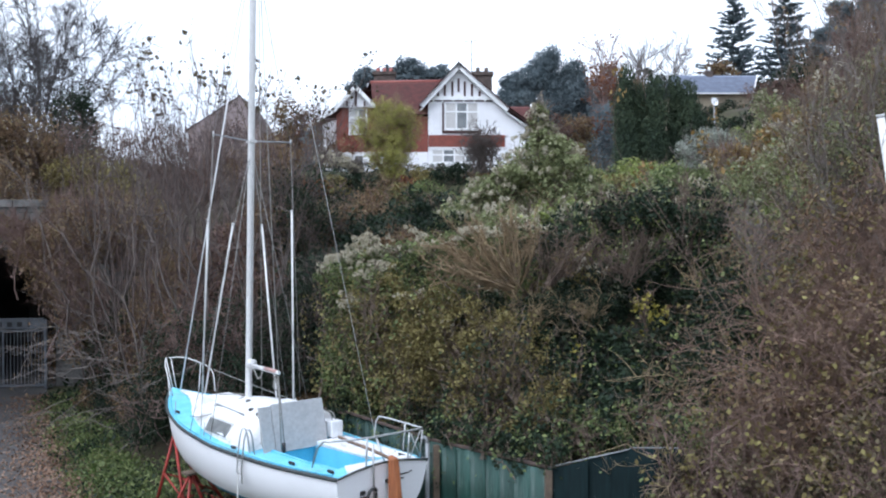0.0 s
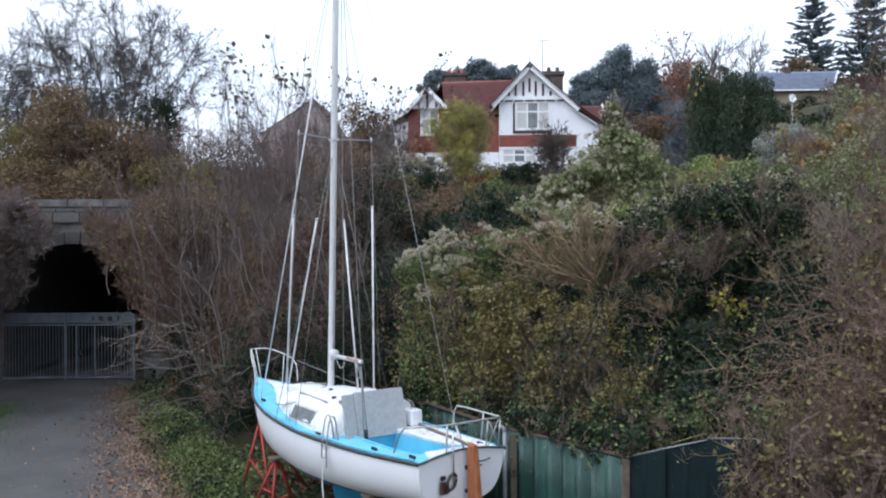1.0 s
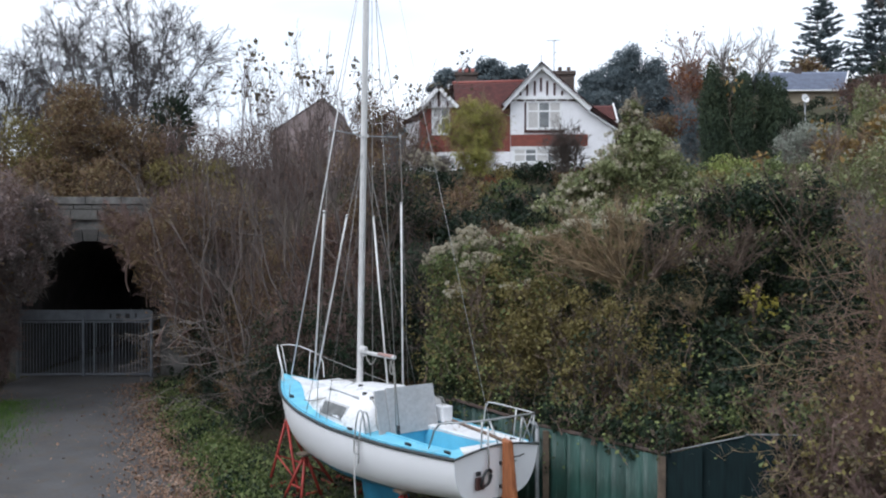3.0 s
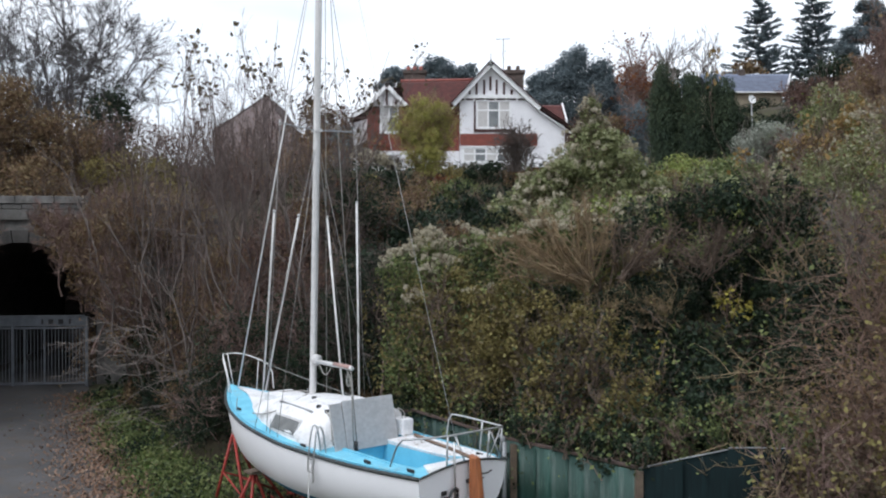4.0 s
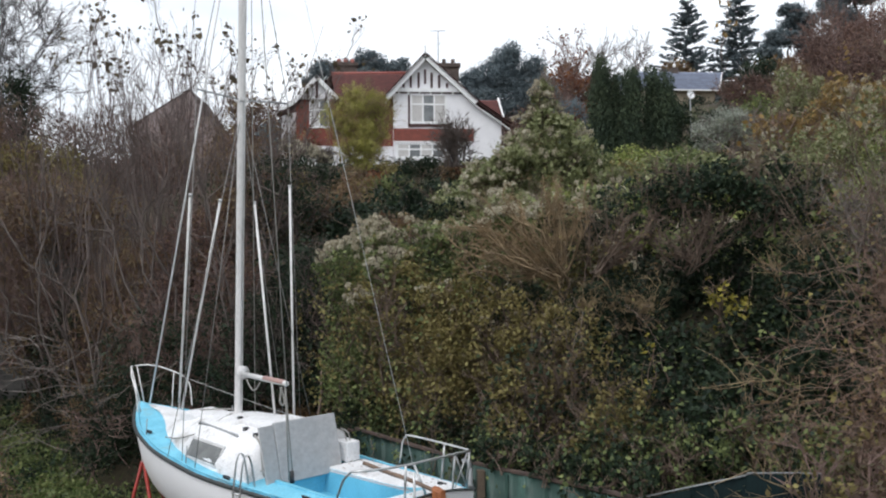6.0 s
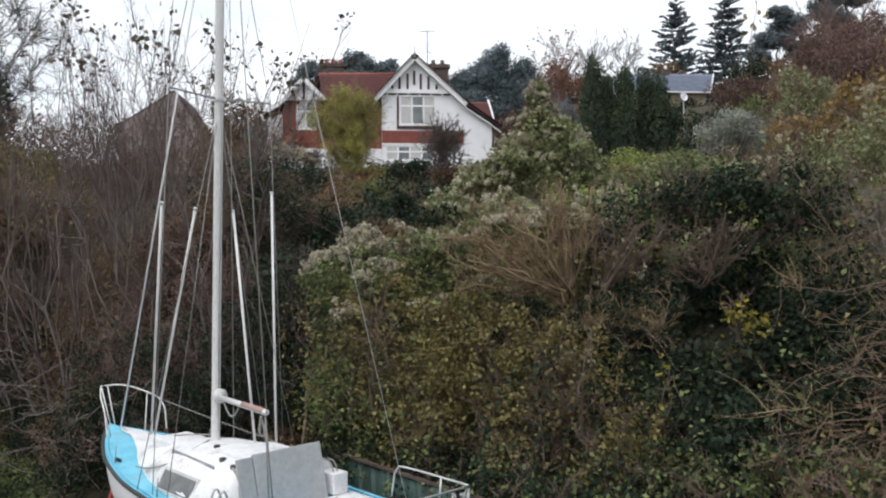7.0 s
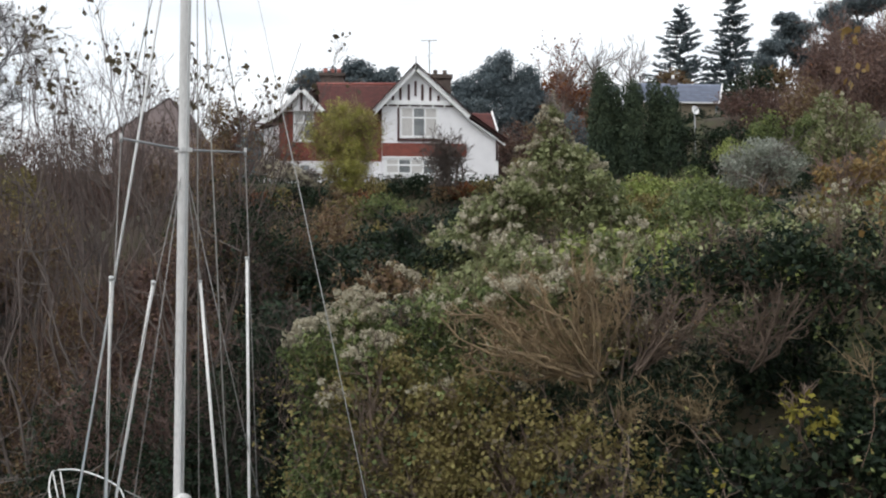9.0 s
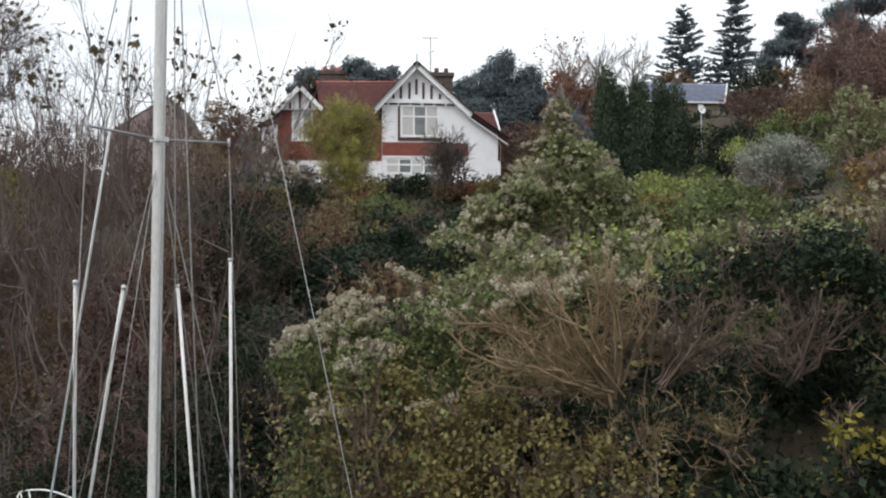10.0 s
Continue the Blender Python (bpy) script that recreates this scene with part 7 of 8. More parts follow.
    shrub("rust_bush", "rust-red autumn bush behind the garden", [(16.8, 70, 15.0, 1.8, 1.5, 1.3), (14.8, 70, 14.6, 1.8, 1.5, 1.2), (18.6, 70, 15.0, 1.6, 1.4, 1.2)], LEAF_RUST, 60, 0.22, BARK_RED, 8, 7, 4, seed=325, fine_r=0.015)
    for k, (x, y, z, r) in enumerate(((29.5, 66, 15.6, 1.9), (31.5, 64, 17.3, 2.3), (28.0, 60, 15.2, 1.6), (27.0, 50, 15.4, 2.4), (25.0, 48, 14.4, 2.0), (24.0, 52, 14.2, 1.8), (34.0, 66, 18.6, 2.4), (30.5, 54, 17.6, 2.3))):
        shrub("rust_bush", "purplish-brown autumn copse on the hillside", [(x, y, z, r, r * 0.9, r * 0.8), (x + r * 0.7, y, z - 0.5, r * 0.8, r * 0.8, r * 0.7)], (LEAF_PLUM, LEAF_PLUM, LEAF_BROWN)[k % 3], 34, 0.15, BARK_RED, 9, 7, 2, seed=330 + k, fine_r=0.016, group="hillside copse")
    for k in range(16):
        x, y = 9.5 + k * 1.35, 46.5 + (k % 3) * 1.1 + (k > 8) * 4
        z = float(height(x, y))
        shrub("garden_hedge", "clipped dark green garden hedge", [(x, y, z + 0.75, 1.3, 1.1, 0.9)], (LEAF_DARK, LEAF_GREEN, LEAF_DARK, LEAF_OLIVE)[k % 4], 70, 0.14, BARK_DARK, 4, 4, 2, seed=350 + k, fine_r=0.01, group="garden hedge")
    for k, (x, y, top, w) in enumerate(((43.0, 78, 7.6, 6.0), (48.5, 76, 12.5, 6.0), (37.5, 70, 6.4, 5.0), (33.0, 62, 7.0, 4.0), (41.0, 66, 9.5, 5.0))):
        tree("autumn_tree", "leafless purplish-brown tree at the edge of the wood", (x, y), top, w, BARK_RED, 390 + k, 6, 10, (LEAF_PLUM, 0.08, 0.18, 2), 8, 0.1, 0.12, 0.5, 0.014, fan=w * 1.1, group="autumn trees")
    for k, (x, y, z, r) in enumerate(((24.2, 67.5, 15.0, 1.5), (26.4, 67.5, 15.1, 1.5), (28.6, 67.0, 15.4, 1.6), (22.0, 67.0, 14.8, 1.5), (30.6, 66.0, 15.6, 1.6))):
        shrub("garden_hedge", "clipped dark green garden hedge", [(x, y, z, r, 1.2, 0.95)], (LEAF_DARK, LEAF_DARK, LEAF_BROWN)[k % 3], 90, 0.15, BARK_DARK, 4, 4, 2, seed=396 + k, fine_r=0.01, group="garden hedge")
    for k in range(9):
        x, y = 11 + k * 2.2, 40 + (k % 2) * 2
        z = float(height(x, y))
        shrub("garden_bush", "round evergreen bush on the garden bank", [(x, y, z + 0.8, 1.4, 1.3, 1.1)], (LEAF_DARK, LEAF_GREEN, LEAF_BROWN)[k % 3], 70, 0.13, BARK_DARK, 5, 4, 2, seed=370 + k, fine_r=0.01)
    for k, (x, y, z, r) in enumerate(((17.0, 78, 17.8, 1.9), (19.3, 80, 18.2, 2.0), (21.5, 82, 18.6, 2.1), (9.5, 66, 13.2, 1.7), (11.8, 67, 13.6, 1.7), (14.0, 66, 14.0, 1.7), (-9.2, 72, 14.6, 1.8), (-11.4, 72, 15.2, 1.9), (-8.0, 66, 12.6, 1.5))):
        shrub("rust_bush", "dull rust and plum coloured autumn tree behind the house", [(x, y, z, r, r * 0.8, r * 0.9), (x + 0.5, y, z - r, r, r * 0.8, r), (x - 0.8, y, z - r * 1.4, r, r * 0.8, r)], (LEAF_PLUM, LEAF_BROWN, LEAF_PINE_HAZE)[k % 3], 46, 0.17, BARK_RED, 6, 6, 2, seed=380 + k, fine_r=0.014, cat="tree", group="autumn trees")
    # bushes on the garden bank below the cottage
    for k in range(5):
        x = 15.9 + 1.15 * k
        shrub("garden_hedge", "tall dark evergreen hedge below the cottage", [(x, 50, 11.5, 0.95, 0.9, 0.95), (x, 49.6, 10.1, 1.0, 0.9, 1.0)], LEAF_DARK, 85, 0.15, BARK_DARK, 4, 4, 1, seed=720 + k, fine_r=0.01, group="garden hedge")
    shrub("garden_bush", "dome-shaped green bush with yellowing top", [(18.2, 45, 11.2, 1.05, 0.9, 0.95), (18.2, 45, 10.2, 1.1, 0.9, 0.9)], LEAF_GREEN, 150, 0.12, BARK_DARK, 5, 4, 2, seed=726, fine_r=0.01, extra=(LEAF_LIME, 60, 0.12, 0.3))
    shrub("garden_bush", "pointed olive-green garden bush", [(19.8, 44, 11.3, 0.85, 0.8, 1.05), (20.3, 44, 10.2, 1.2, 0.9, 0.9)], LEAF_GREEN, 150, 0.12, BARK_DARK, 5, 4, 2, seed=727, fine_r=0.01)
    shrub("garden_bush", "low olive bush with yellow sprays", [(16.3, 44, 10.3, 0.9, 0.8, 0.6), (15.3, 43, 9.9, 0.9, 0.8, 0.6)], LEAF_LIME, 120, 0.12, BARK_DARK, 5, 4, 2, seed=728, fine_r=0.01)
    shrub("clematis", "clematis with silver seed heads over a garden thorn", [(9.45, 24, 8.7, 0.5, 0.5, 0.6), (10.2, 24, 8.3, 0.6, 0.5, 0.7), (9.3, 24.2, 8.0, 0.5, 0.5, 0.5)], LEAF_SILVER, 300, 0.07, BARK_BROWN, 6, 6, 4, seed=729, puffs=25, cat="climber")
    shrub("bare_bush", "pale forked bare branches in the garden shrubs", [(9.3, 25.5, 8.3, 0.7, 0.5, 0.5)], None, 0, 0.1, BARK_GREY, 6, 6, 3, seed=731, root=(8.4, 25.5, 7.0), splay=0.5, stem_r=1.2)
    for k, (x, z, r) in enumerate(((23.9, 15.5, 1.2), (25.4, 15.6, 1.2), (26.9, 15.7, 1.25), (28.4, 15.8, 1.3), (30.2, 17.4, 1.9), (31.6, 18.3, 2.2), (33.2, 18.8, 2.3), (34.8, 19.0, 2.4))):
        shrub("rust_bush", "purplish-brown leafless copse beside the cottage", [(x, 62, z, r, r * 0.8, r * 0.85), (x + 0.4, 61.5, z - r, r * 1.1, r * 0.8, r * 0.9)], LEAF_PLUM, 50, 0.14, BARK_RED, 8, 7, 2, seed=740 + k, fine_r=0.012, group="hillside copse")
    pine("pine_tree", "dark spreading pine at the edge of the wood", (46.5, 84), 11.5, [(44.4, 84, 27.8, 1.6, 1.4, 1.1), (46.6, 84, 28.8, 1.8, 1.5, 1.3), (48.6, 84, 29.2, 1.7, 1.5, 1.2), (45.5, 84, 26.6, 2.0, 1.5, 0.9)], LEAF_PINE_HAZE, 317, 0.32, 60, base=17.5)
    # wood behind everything, closing the skyline
    rng = np.random.RandomState(9)
    for k in range(26):
        x, y = -75 + k * 6.2 + rng.normal() * 1.5, 112 + rng.normal() * 6
        z = float(height(x, y))
        top = 18 + 0.13 * (x + 40) * (x > -40)
        if -12 < x < 22:
            top = 17.5
        lob = [(x + rng.normal() * 1.5, y, top - 2.5 + rng.normal(), 3.2, 2.5, 2.4), (x + rng.normal() * 2, y, top - 5, 3.6, 2.6, 3.0)]
        shrub("far_tree", "hazy brown tree of the distant wood", lob, (LEAF_BROWN, LEAF_RUST, LEAF_DARK)[k % 3], 11, 0.48, BARK_GREY, 5, 5, 1, seed=400 + k, fine_r=0.03, cat="tree", group="distant wood")


skyline()


# ---- the bank behind the boat and the lane ----
def left_bank():
    rng = np.random.RandomState(17)
    # tall saplings with a few big leaves at their tips
    for k, (x, y, top) in enumerate(((-4.3, 22.6, 8.8), (-4.8, 23.2, 10.0), (-5.6, 22.0, 10.4), (-6.5, 23.0, 10.2), (-7.4, 22.4, 10.0), (-8.3, 23.6, 9.8), (-9.2, 24.4, 9.4), (-7.0, 25.0, 10.2), (-5.0, 25.5, 9.6), (-10.2, 25.6, 9.6), (-6.0, 24.0, 10.3))):
        z = float(height(x, y))
        tree("sapling_tree", "slender leafless sycamore sapling with a few dark leaves at the tips", (x, y), top - z, 1.9, BARK_TWIG, 500 + k, 6, 9, (LEAF_WITHER, 0.07, 0.135, 5, 0.88), 3, 0.022, 0.25, 0.12, 0.003, group="saplings behind the boat", wild=0.42, fan=4.2, kids=4, sway=0.035)
    # pale grey ones in front, forking low down
    for k, (x, y, top, lx) in enumerate(((-5.3, 20.7, 7.2, -1.2), (-6.5, 21.4, 7.6, -0.9), (-4.4, 20.1, 6.6, 0.3), (-8.2, 23.0, 7.8, -1.2), (-7.3, 22.0, 7.4, -1.6), (-3.6, 19.6, 6.0, -0.8), (-9.4, 24.6, 7.4, -1.6))):
        z = float(height(x, y))
        tree("sapling_tree", "grey-brown leafless sapling forking low down", (x, y), top - z, 2.3, BARK_LIMB, 770 + k, 3, 7, None, 3, 0.036, 0.15, 0.1, 0.0035, lean=(lx, -0.5), group="saplings behind the boat", wild=0.7, fan=3.0, kids=5, sway=0.1)
    # brown twig thicket under them
    for k in range(32):
        x = rng.uniform(-10.0, -2.6)
        y = max(19.3, 17.6 - 0.55 * x * 0.3 + rng.uniform(0.5, 5.5))
        if x < -6.5:
            y = 20.3 + (-(x + 6.5)) * 1.55 + rng.uniform(0.5, 4)
        z = float(height(x, y))
        shrub("bare_thicket", "dense leafless red-brown twig thicket on the bank", [(x, y, z + 1.0, 1.2, 1.0, 1.2), (x + 0.3, y + 0.3, z + 2.4, 1.0, 0.9, 1.1)], LEAF_DARK if x > -4.6 else (LEAF_BROWN, LEAF_DARK, LEAF_PLUM, LEAF_BROWN)[k % 4], (120, 110, 130, 150)[k % 4], 0.068, BARK_TWIG if x > -4.6 else BARK_RED, 7, 8, 5, seed=520 + k, fine_r=0.0055, stem_r=0.5, splay=0.95, group="bank thicket")
    for k in range(10):
        x = -3.0 - 0.75 * k
        y = (17.9 if x > -4.5 else 19.6 if x > -7 else 20.2 - (x + 6.9) * 1.5) + rng.uniform(0.5, 1.0)
        z = float(height(x, y))
        shrub("ivy_mass", "dark ivy and nettles at the foot of the bank", [(x, y, z + 0.35, 0.8, 0.7, 0.7), (x + 0.2, y + 0.6, z + 0.7, 0.8, 0.7, 0.8)], LEAF_DARK if k % 3 else LEAF_BROWN, 240, 0.075, BARK_DARK, 5, 5, 3, seed=560 + k, cat="ivy", group="ivy along the bank")
    # pale branches reaching out over the lane
    shrub("bare_bush", "leafless bush with long pale branches beside the tunnel", [(-11.2, 26.0, 4.6, 1.3, 1.2, 1.4), (-10.3, 25.2, 3.2, 1.3, 1.2, 1.6), (-12.2, 27.0, 5.0, 1.0, 0.9, 1.1)], LEAF_BROWN, 190, 0.075, BARK_RED, 14, 11, 10, seed=580, fine_r=0.006)
    shrub("bare_bush", "russet twiggy bush beside the tunnel mouth", [(-10.8, 27.3, 5.6, 1.4, 1.2, 1.1), (-9.4, 27.0, 5.4, 1.5, 1.3, 1.4), (-11.9, 28.1, 5.7, 0.8, 0.7, 0.8)], LEAF_BROWN, 170, 0.09, BARK_RED, 13, 10, 11, seed=581, fine_r=0.006, stem_r=0.7)
    shrub("ivy_mass", "ivy hanging over the tunnel arch", [(-17.6, 28.3, 4.6, 1.0, 0.5, 0.9), (-16.6, 28.5, 5.3, 0.8, 0.4, 0.5), (-18.2, 28.0, 3.2, 0.8, 0.6, 1.2), (-12.6, 28.8, 4.3, 0.7, 0.5, 1.0)], LEAF_BROWN, 300, 0.085, BARK_RED, 8, 7, 4, seed=582, cat="ivy")
    shrub("bare_thicket", "russet twiggy bush hanging over the tunnel mouth", [(-13.2, 28.0, 4.9, 0.9, 0.5, 0.9), (-12.4, 27.8, 3.6, 0.6, 0.5, 1.0), (-13.9, 28.1, 5.5, 0.6, 0.4, 0.5)], LEAF_BROWN, 230, 0.07, BARK_RED, 11, 9, 8, seed=583, fine_r=0.006, stem_r=0.6)
    shrub("bare_thicket", "purplish-grey twiggy bush hanging over the tunnel mouth", [(-17.0, 27.2, 4.2, 1.0, 0.5, 1.2), (-16.1, 27.6, 5.3, 0.9, 0.5, 0.7), (-17.4, 27.2, 1.8, 0.75, 0.5, 1.6), (-16.75, 27.7, 3.6, 0.5, 0.4, 1.0), (-18.7, 27.0, 1.6, 0.9, 0.5, 1.6), (-19.6, 26.8, 3.6, 1.0, 0.5, 1.6)], LEAF_HAZE, 240, 0.075, BARK_RED, 12, 10, 9, seed=584, fine_r=0.006, stem_r=0.6)
    shrub("bare_thicket", "pale purplish-grey twiggy bush half hiding the tunnel mouth", [(-15.35, 26.7, 5.0, 0.75, 0.5, 0.7), (-16.1, 26.6, 3.8, 0.7, 0.5, 1.0), (-15.8, 26.7, 5.9, 0.7, 0.5, 0.5), (-16.9, 26.3, 4.6, 0.9, 0.6, 1.3), (-17.6, 26.0, 5.2, 1.0, 0.6, 1.0), (-17.3, 26.0, 2.6, 0.7, 0.5, 1.2)], LEAF_HAZE, 210, 0.08, BARK_GREY, 12, 10, 9, seed=587, fine_r=0.007, stem_r=0.6, splay=0.9, extra=(LEAF_ORANGE, 16, 0.1))
    arching_canes("dead_canes", "long pale branches reaching out over the lane", [(-6.3, 19.5), (-8.6, 22.4)], (-1.9, -0.6, 0.1, 3.0, 0.5), BARK_GREY, 585, 20, LEAF_BROWN, 0.12, 0.07, 0.010)
    # overhanging bush added to shade the lane in front of the gate
    shrub("bare_thicket", "russet twiggy bush leaning over the lane", [(-17.0, 25.3, 6.0, 1.3, 1.5, 0.95), (-17.6, 26.4, 4.6, 1.0, 1.0, 1.3)], LEAF_HAZE, 210, 0.075, BARK_RED, 11, 9, 8, seed=586, fine_r=0.006, stem_r=0.6, group="lane thicket")
    # across the lane
    for k, (x, y, z, r, rz) in enumerate(((-16.4, 21.4, 3.0, 1.2, 1.8), (-15.4, 21.4, 5.2, 1.3, 1.5), (-16.9, 23.0, 3.2, 1.3, 1.8), (-16.6, 23.8, 5.2, 1.4, 1.5), (-18.6, 25.6, 3.4, 1.3, 1.8), (-15.0, 20.6, 6.0, 1.3, 1.2), (-13.9, 21.0, 5.8, 1.0, 1.1), (-15.4, 23.0, 6.0, 1.1, 1.0), (-17.6, 26.2, 5.2, 1.2, 1.3))):
        shrub("bare_thicket", "purplish-grey twiggy bush beside the lane", [(x, y, z, r, r, rz), (x - 0.6, y + 0.3, z - 0.9, r, r, rz * 0.8)], (LEAF_HAZE, LEAF_BROWN, LEAF_HAZE)[k % 3], (150, 130, 150)[k % 3], 0.08, (BARK_RED, BARK_GREY)[k % 2], 8, 8, 6, seed=590 + k, fine_r=0.006, stem_r=0.6, group="lane thicket")
    shrub("ivy_mass", "dark ivy under the lane thicket", [(-16.6, 21.4, 1.4, 0.8, 1.2, 1.0), (-17.4, 23.8, 1.4, 0.9, 1.3, 1.0), (-18.7, 26.2, 1.4, 0.8, 1.1, 1.0)], LEAF_DARK, 300, 0.085, BARK_DARK, 5, 5, 3, seed=600, cat="ivy")
    # on the railway bank above the tunnel
    for k, (x, y, z, r) in enumerate(((-19.0, 36.0, 9.7, 2.0), (-21.0, 36.5, 9.0, 1.9), (-16.9, 36.2, 9.0, 1.7), (-22.5, 37.0, 7.6, 1.8), (-14.6, 36.0, 7.2, 1.5), (-19.5, 34.5, 7.2, 1.7), (-16.8, 34.0, 7.0, 1.5), (-12.8, 35.5, 6.8, 1.5), (-25.0, 36.0, 7.2, 1.9))):
        shrub("thorn_bush", "russet and green hawthorn above the tunnel", [(x, y, z, r, r * 0.9, r * 0.95), (x + 0.7, y, z - r * 0.5, r * 0.9, r * 0.8, r * 0.7)], (LEAF_BROWN, LEAF_OLIVE, LEAF_BROWN)[k % 3], 115, 0.12, BARK_BROWN, 8, 7, 3, seed=610 + k, fine_r=0.009, group="hawthorns above the tunnel")
    shrub("evergreen_bush", "dark evergreen tree above the railway bank", [(-17.0, 41.0, 10.6, 1.3, 1.2, 1.5), (-16.8, 41.0, 9.0, 1.4, 1.2, 1.3)], LEAF_DARK, 130, 0.13, BARK_DARK, 8, 7, 4, seed=630, fine_r=0.01, cat="tree")
    tree("bare_tree", "large leafless tree with a wide round crown", (-22.9, 50), 12.4, 4.0, BARK_TREE, 640, 22, 11, None, 9, 0.065, 0.3, -0.05, 0.0095, base=7.2, dome=(5.6, 78), wild=0.6, kids=8)
    tree("bare_tree", "large leafless tree with a round crown", (-31.2, 50), 10.1, 3.4, BARK_TREE, 641, 18, 10, None, 8, 0.06, 0.3, -0.05, 0.0095, base=7.2, dome=(4.8, 76), wild=0.6, kids=8)
    tree("bare_tree", "leafless tree with a round crown", (-27.6, 53), 10.0, 3.4, BARK_TREE, 642, 16, 10, None, 5, 0.06, 0.3, -0.05, 0.0095, base=7.2, dome=(4.4, 76), wild=0.6, kids=6)
    tree("bare_tree", "leafless tree at the edge of the lane bank", (-38.0, 48), 10.5, 3.2, BARK_TREE, 643, 10, 11, None, 5, 0.07, 0.3, -0.05, 0.0105, base=7.0, dome=(4.8, 64), wild=0.6, kids=6)
    # scrub in front of the far stone house
    for k in range(14):
        x, y = -30 + k * 1.9, 58 + rng.normal() * 3
        z = float(height(x, y))
        shrub("bare_thicket", "brown leafless scrub on the hill", [(x, y, z + 1.9, 1.9, 1.6, 2.0)], LEAF_BROWN, 30, 0.16, BARK_RED, 7, 6, 3, seed=650 + k, fine_r=0.013, group="hill scrub")
    for k in range(9):
        x, y = -16.2 + k * 0.85, 39 + rng.uniform(-0.8, 0.8)
        shrub("bare_thicket", "tall leafless brown scrub on the hill", [(x, y, 8.7 + 0.2 * (k % 3), 1.3, 1.1, 1.6), (x, y, 7.4, 1.2, 1.1, 1.2)], LEAF_PLUM, 26, 0.1, (BARK_BROWN, BARK_RED)[k % 2], 12, 8, 4, seed=665 + k, fine_r=0.007, stem_r=0.5, splay=0.75, group="hill scrub")
    for k in range(18):
        x, y = -13 + k * 0.62 + rng.normal() * 0.3, 29 + rng.uniform(0, 8)
        z = float(height(x, y))
        shrub("bare_thicket", "brown leafless scrub behind the saplings", [(x, y, z + 0.9, 1.4, 1.3, 1.2)], LEAF_BROWN, 70, 0.1, (BARK_RED, BARK_BROWN)[k % 2], 7, 6, 4, seed=680 + k, fine_r=0.008, group="hill scrub")


left_bank()


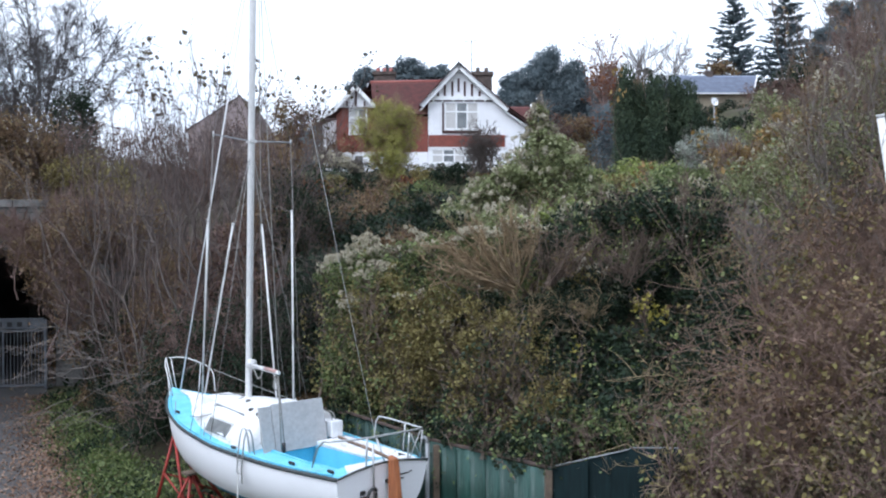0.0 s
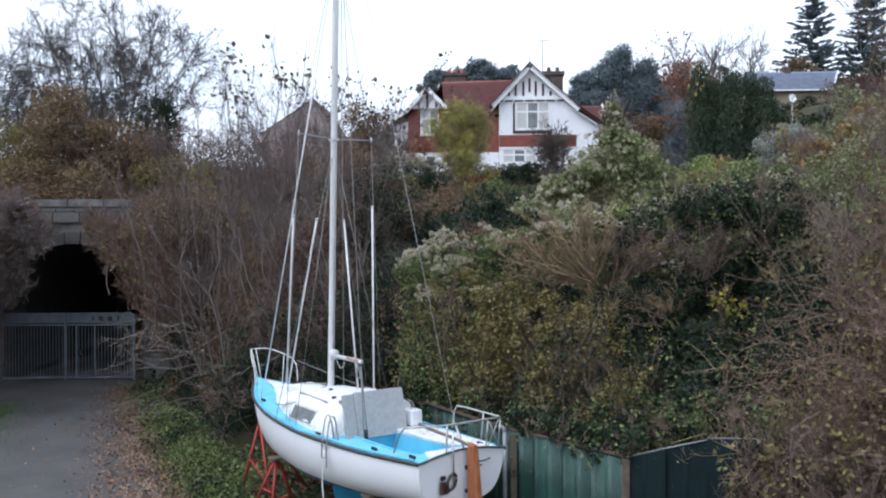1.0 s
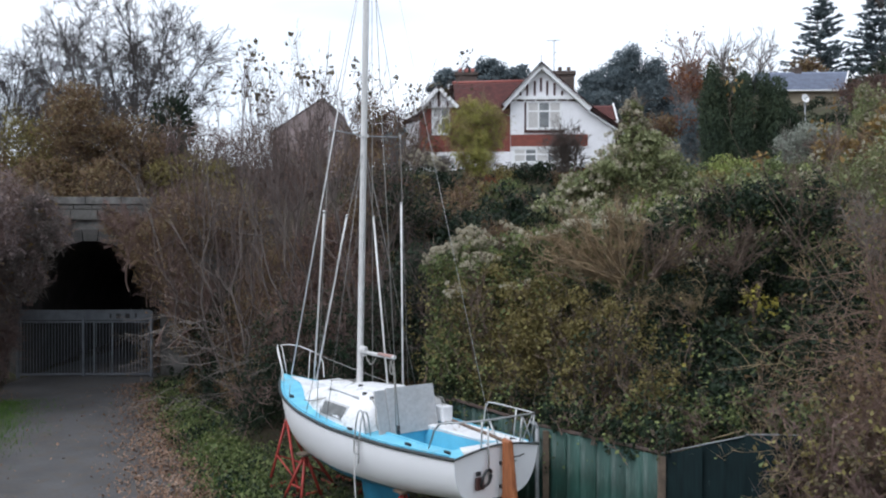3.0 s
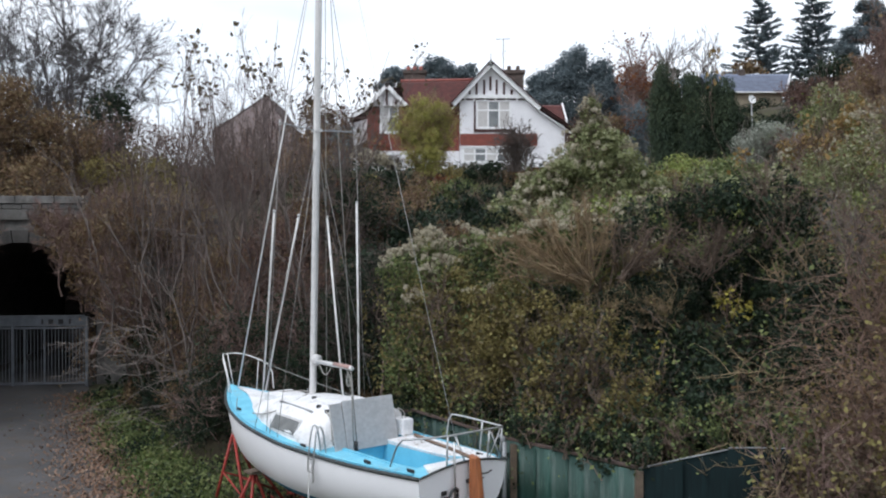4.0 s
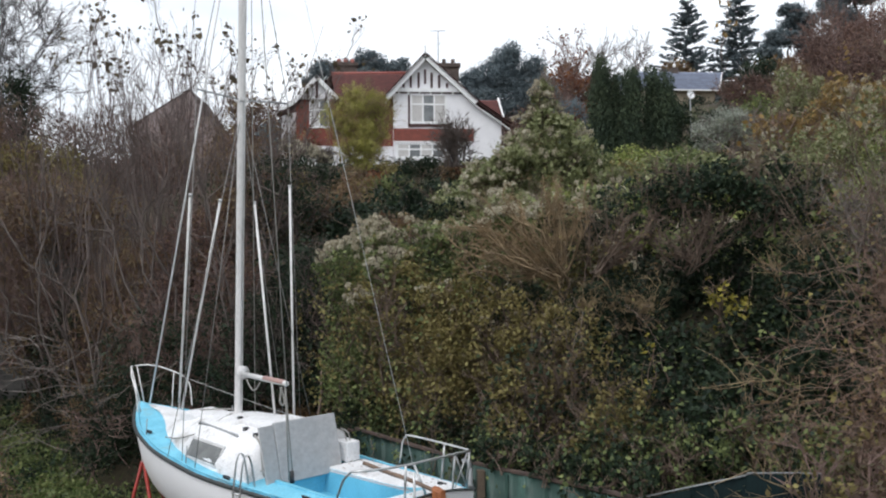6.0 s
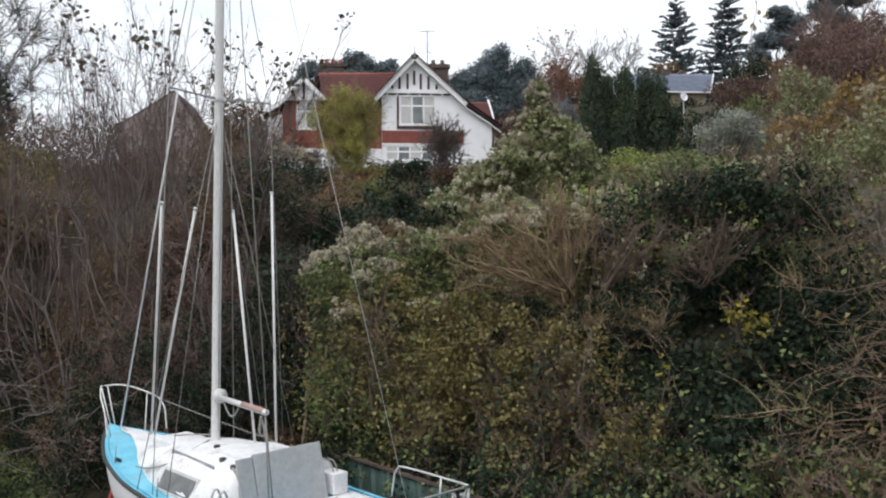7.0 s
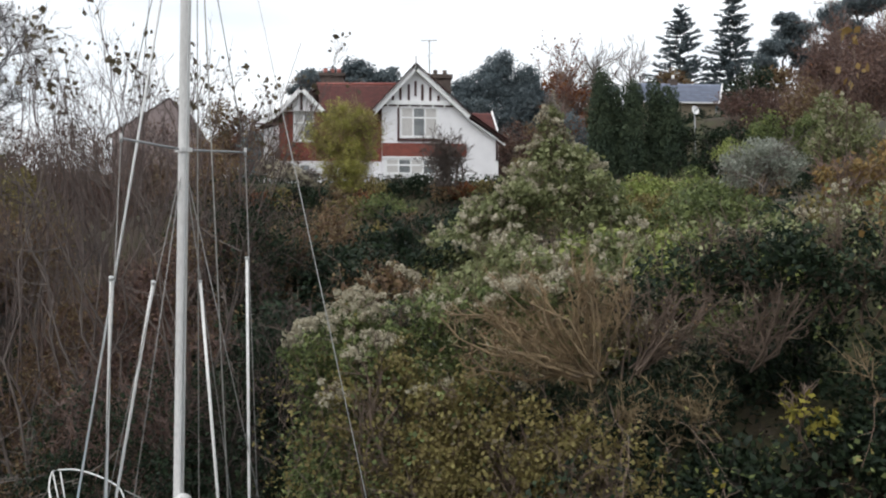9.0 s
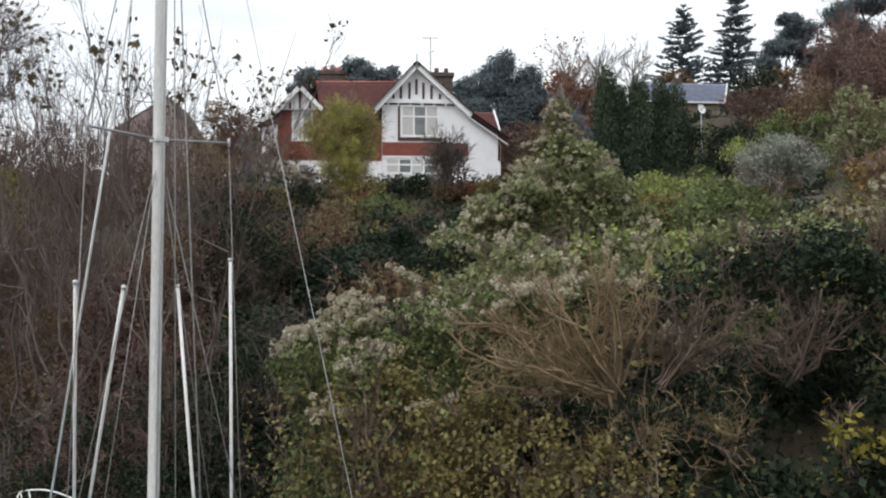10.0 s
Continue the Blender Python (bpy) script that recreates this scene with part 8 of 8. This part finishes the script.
# ---- litter, weeds and grass beside the lane ----
def ground_cover():
    rng = np.random.RandomState(77)

    def strip(n, pts, wid, keep=None):
        p = np.array(pts, float)
        s = np.concatenate([[0], np.cumsum(np.linalg.norm(np.diff(p, axis=0), axis=1))])
        t = rng.uniform(0, s[-1], n)
        c = np.stack([np.interp(t, s, p[:, 0]), np.interp(t, s, p[:, 1])], -1)
        d = unit(np.stack([np.interp(t + 0.3, s, p[:, 0]) - np.interp(t - 0.3, s, p[:, 0]), np.interp(t + 0.3, s, p[:, 1]) - np.interp(t - 0.3, s, p[:, 1])], -1))
        o = rng.normal(0, wid, n)
        return c + np.stack([d[:, 1], -d[:, 0]], -1) * o[:, None]

    c = np.concatenate([strip(14000, [(-6.0, 10), (-6.6, 15), (-8.9, 20), (-11.0, 25), (-12.3, 28)], 0.6), strip(260, [(-8.5, 10), (-9.4, 15), (-11.8, 20), (-14, 26)], 1.6), strip(1600, [(-13.0, 14), (-14.8, 20), (-16.9, 26)], 0.5)])
    z = height(c[:, 0], c[:, 1]) + 0.07 + rng.uniform(0, 0.03, len(c))
    V, F = leaf_quads(rng, np.stack([c[:, 0], c[:, 1], z], -1), 0.066, 0.75, up=3.0, kite=True)
    tagged(put("leaf_litter", mesh_np("leaf_litter", V, F), LEAF_FALLEN), "fallen brown leaves strewn along the lane edge", "leaves", kind="stuff")
    c = np.concatenate([strip(17000, [(-4.4, 11), (-5.2, 15), (-7.6, 19.4), (-9.8, 23.5), (-11.7, 27.6)], 0.42), strip(3000, [(-3.0, 14.2), (-5.0, 17.8), (-6.4, 19.2)], 0.7)])
    c = c[c[:, 1] > 6]
    z = height(c[:, 0], c[:, 1]) + 0.03 + rng.uniform(0, 1, len(c)) ** 2 * 0.22
    tuft = wave(c[:, 0], c[:, 1], 3.0, 31) + 0.5 * rng.normal(size=len(c))
    dim = tuft < -0.2
    V, F = leaf_quads(rng, np.stack([c[dim, 0], c[dim, 1], z[dim] * 0.9], -1), 0.085, 0.7, up=0.8)
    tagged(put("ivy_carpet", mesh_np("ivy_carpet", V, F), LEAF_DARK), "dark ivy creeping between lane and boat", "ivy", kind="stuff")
    V, F = leaf_quads(rng, np.stack([c[~dim, 0], c[~dim, 1], z[~dim]], -1), 0.085, 0.6, up=0.5)
    tagged(put("weeds", mesh_np("weeds", V, F), LEAF_GREEN), "low green ivy and weeds between lane and boat", "weeds", kind="stuff")
    c = np.concatenate([strip(34000, [(-13.2, 12), (-13.4, 17.5), (-14.9, 21.5), (-16, 24)], 0.75), strip(9000, [(-3.0, 8), (-3.5, 12.5), (-2.0, 14.5)], 1.1), strip(9000, [(-4.6, 11), (-5.4, 15), (-7.7, 19.4), (-9.6, 23)], 0.4)])
    z = height(c[:, 0], c[:, 1])
    base = np.stack([c[:, 0], c[:, 1], z], -1)
    n = len(base)
    hgt = rng.uniform(0.08, 0.22, n)[:, None]
    lean = rng.normal(size=(n, 3)) * 0.35
    lean[:, 2] = 1
    side = unit(np.stack([rng.normal(size=n), rng.normal(size=n), np.zeros(n)], -1)) * 0.009
    V = np.stack([base - side, base + side, base + lean * hgt], 1).reshape(-1, 3)
    tagged(put("grass", mesh_np("grass", V, np.arange(n * 3).reshape(n, 3)), GRASS), "rough green grass on the verge", "grass", kind="stuff")
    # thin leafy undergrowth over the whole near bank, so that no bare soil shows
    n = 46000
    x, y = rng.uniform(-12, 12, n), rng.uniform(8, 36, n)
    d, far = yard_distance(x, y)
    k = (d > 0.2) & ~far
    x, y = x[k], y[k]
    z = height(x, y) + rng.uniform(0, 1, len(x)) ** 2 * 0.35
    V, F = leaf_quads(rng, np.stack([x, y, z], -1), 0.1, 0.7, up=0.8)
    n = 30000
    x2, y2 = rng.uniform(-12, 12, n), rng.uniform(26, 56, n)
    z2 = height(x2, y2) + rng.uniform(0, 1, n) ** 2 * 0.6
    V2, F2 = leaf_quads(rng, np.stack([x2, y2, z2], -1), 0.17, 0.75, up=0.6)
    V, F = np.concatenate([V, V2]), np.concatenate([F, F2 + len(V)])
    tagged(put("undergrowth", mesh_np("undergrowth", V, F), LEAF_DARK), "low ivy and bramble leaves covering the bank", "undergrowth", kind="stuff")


ground_cover()
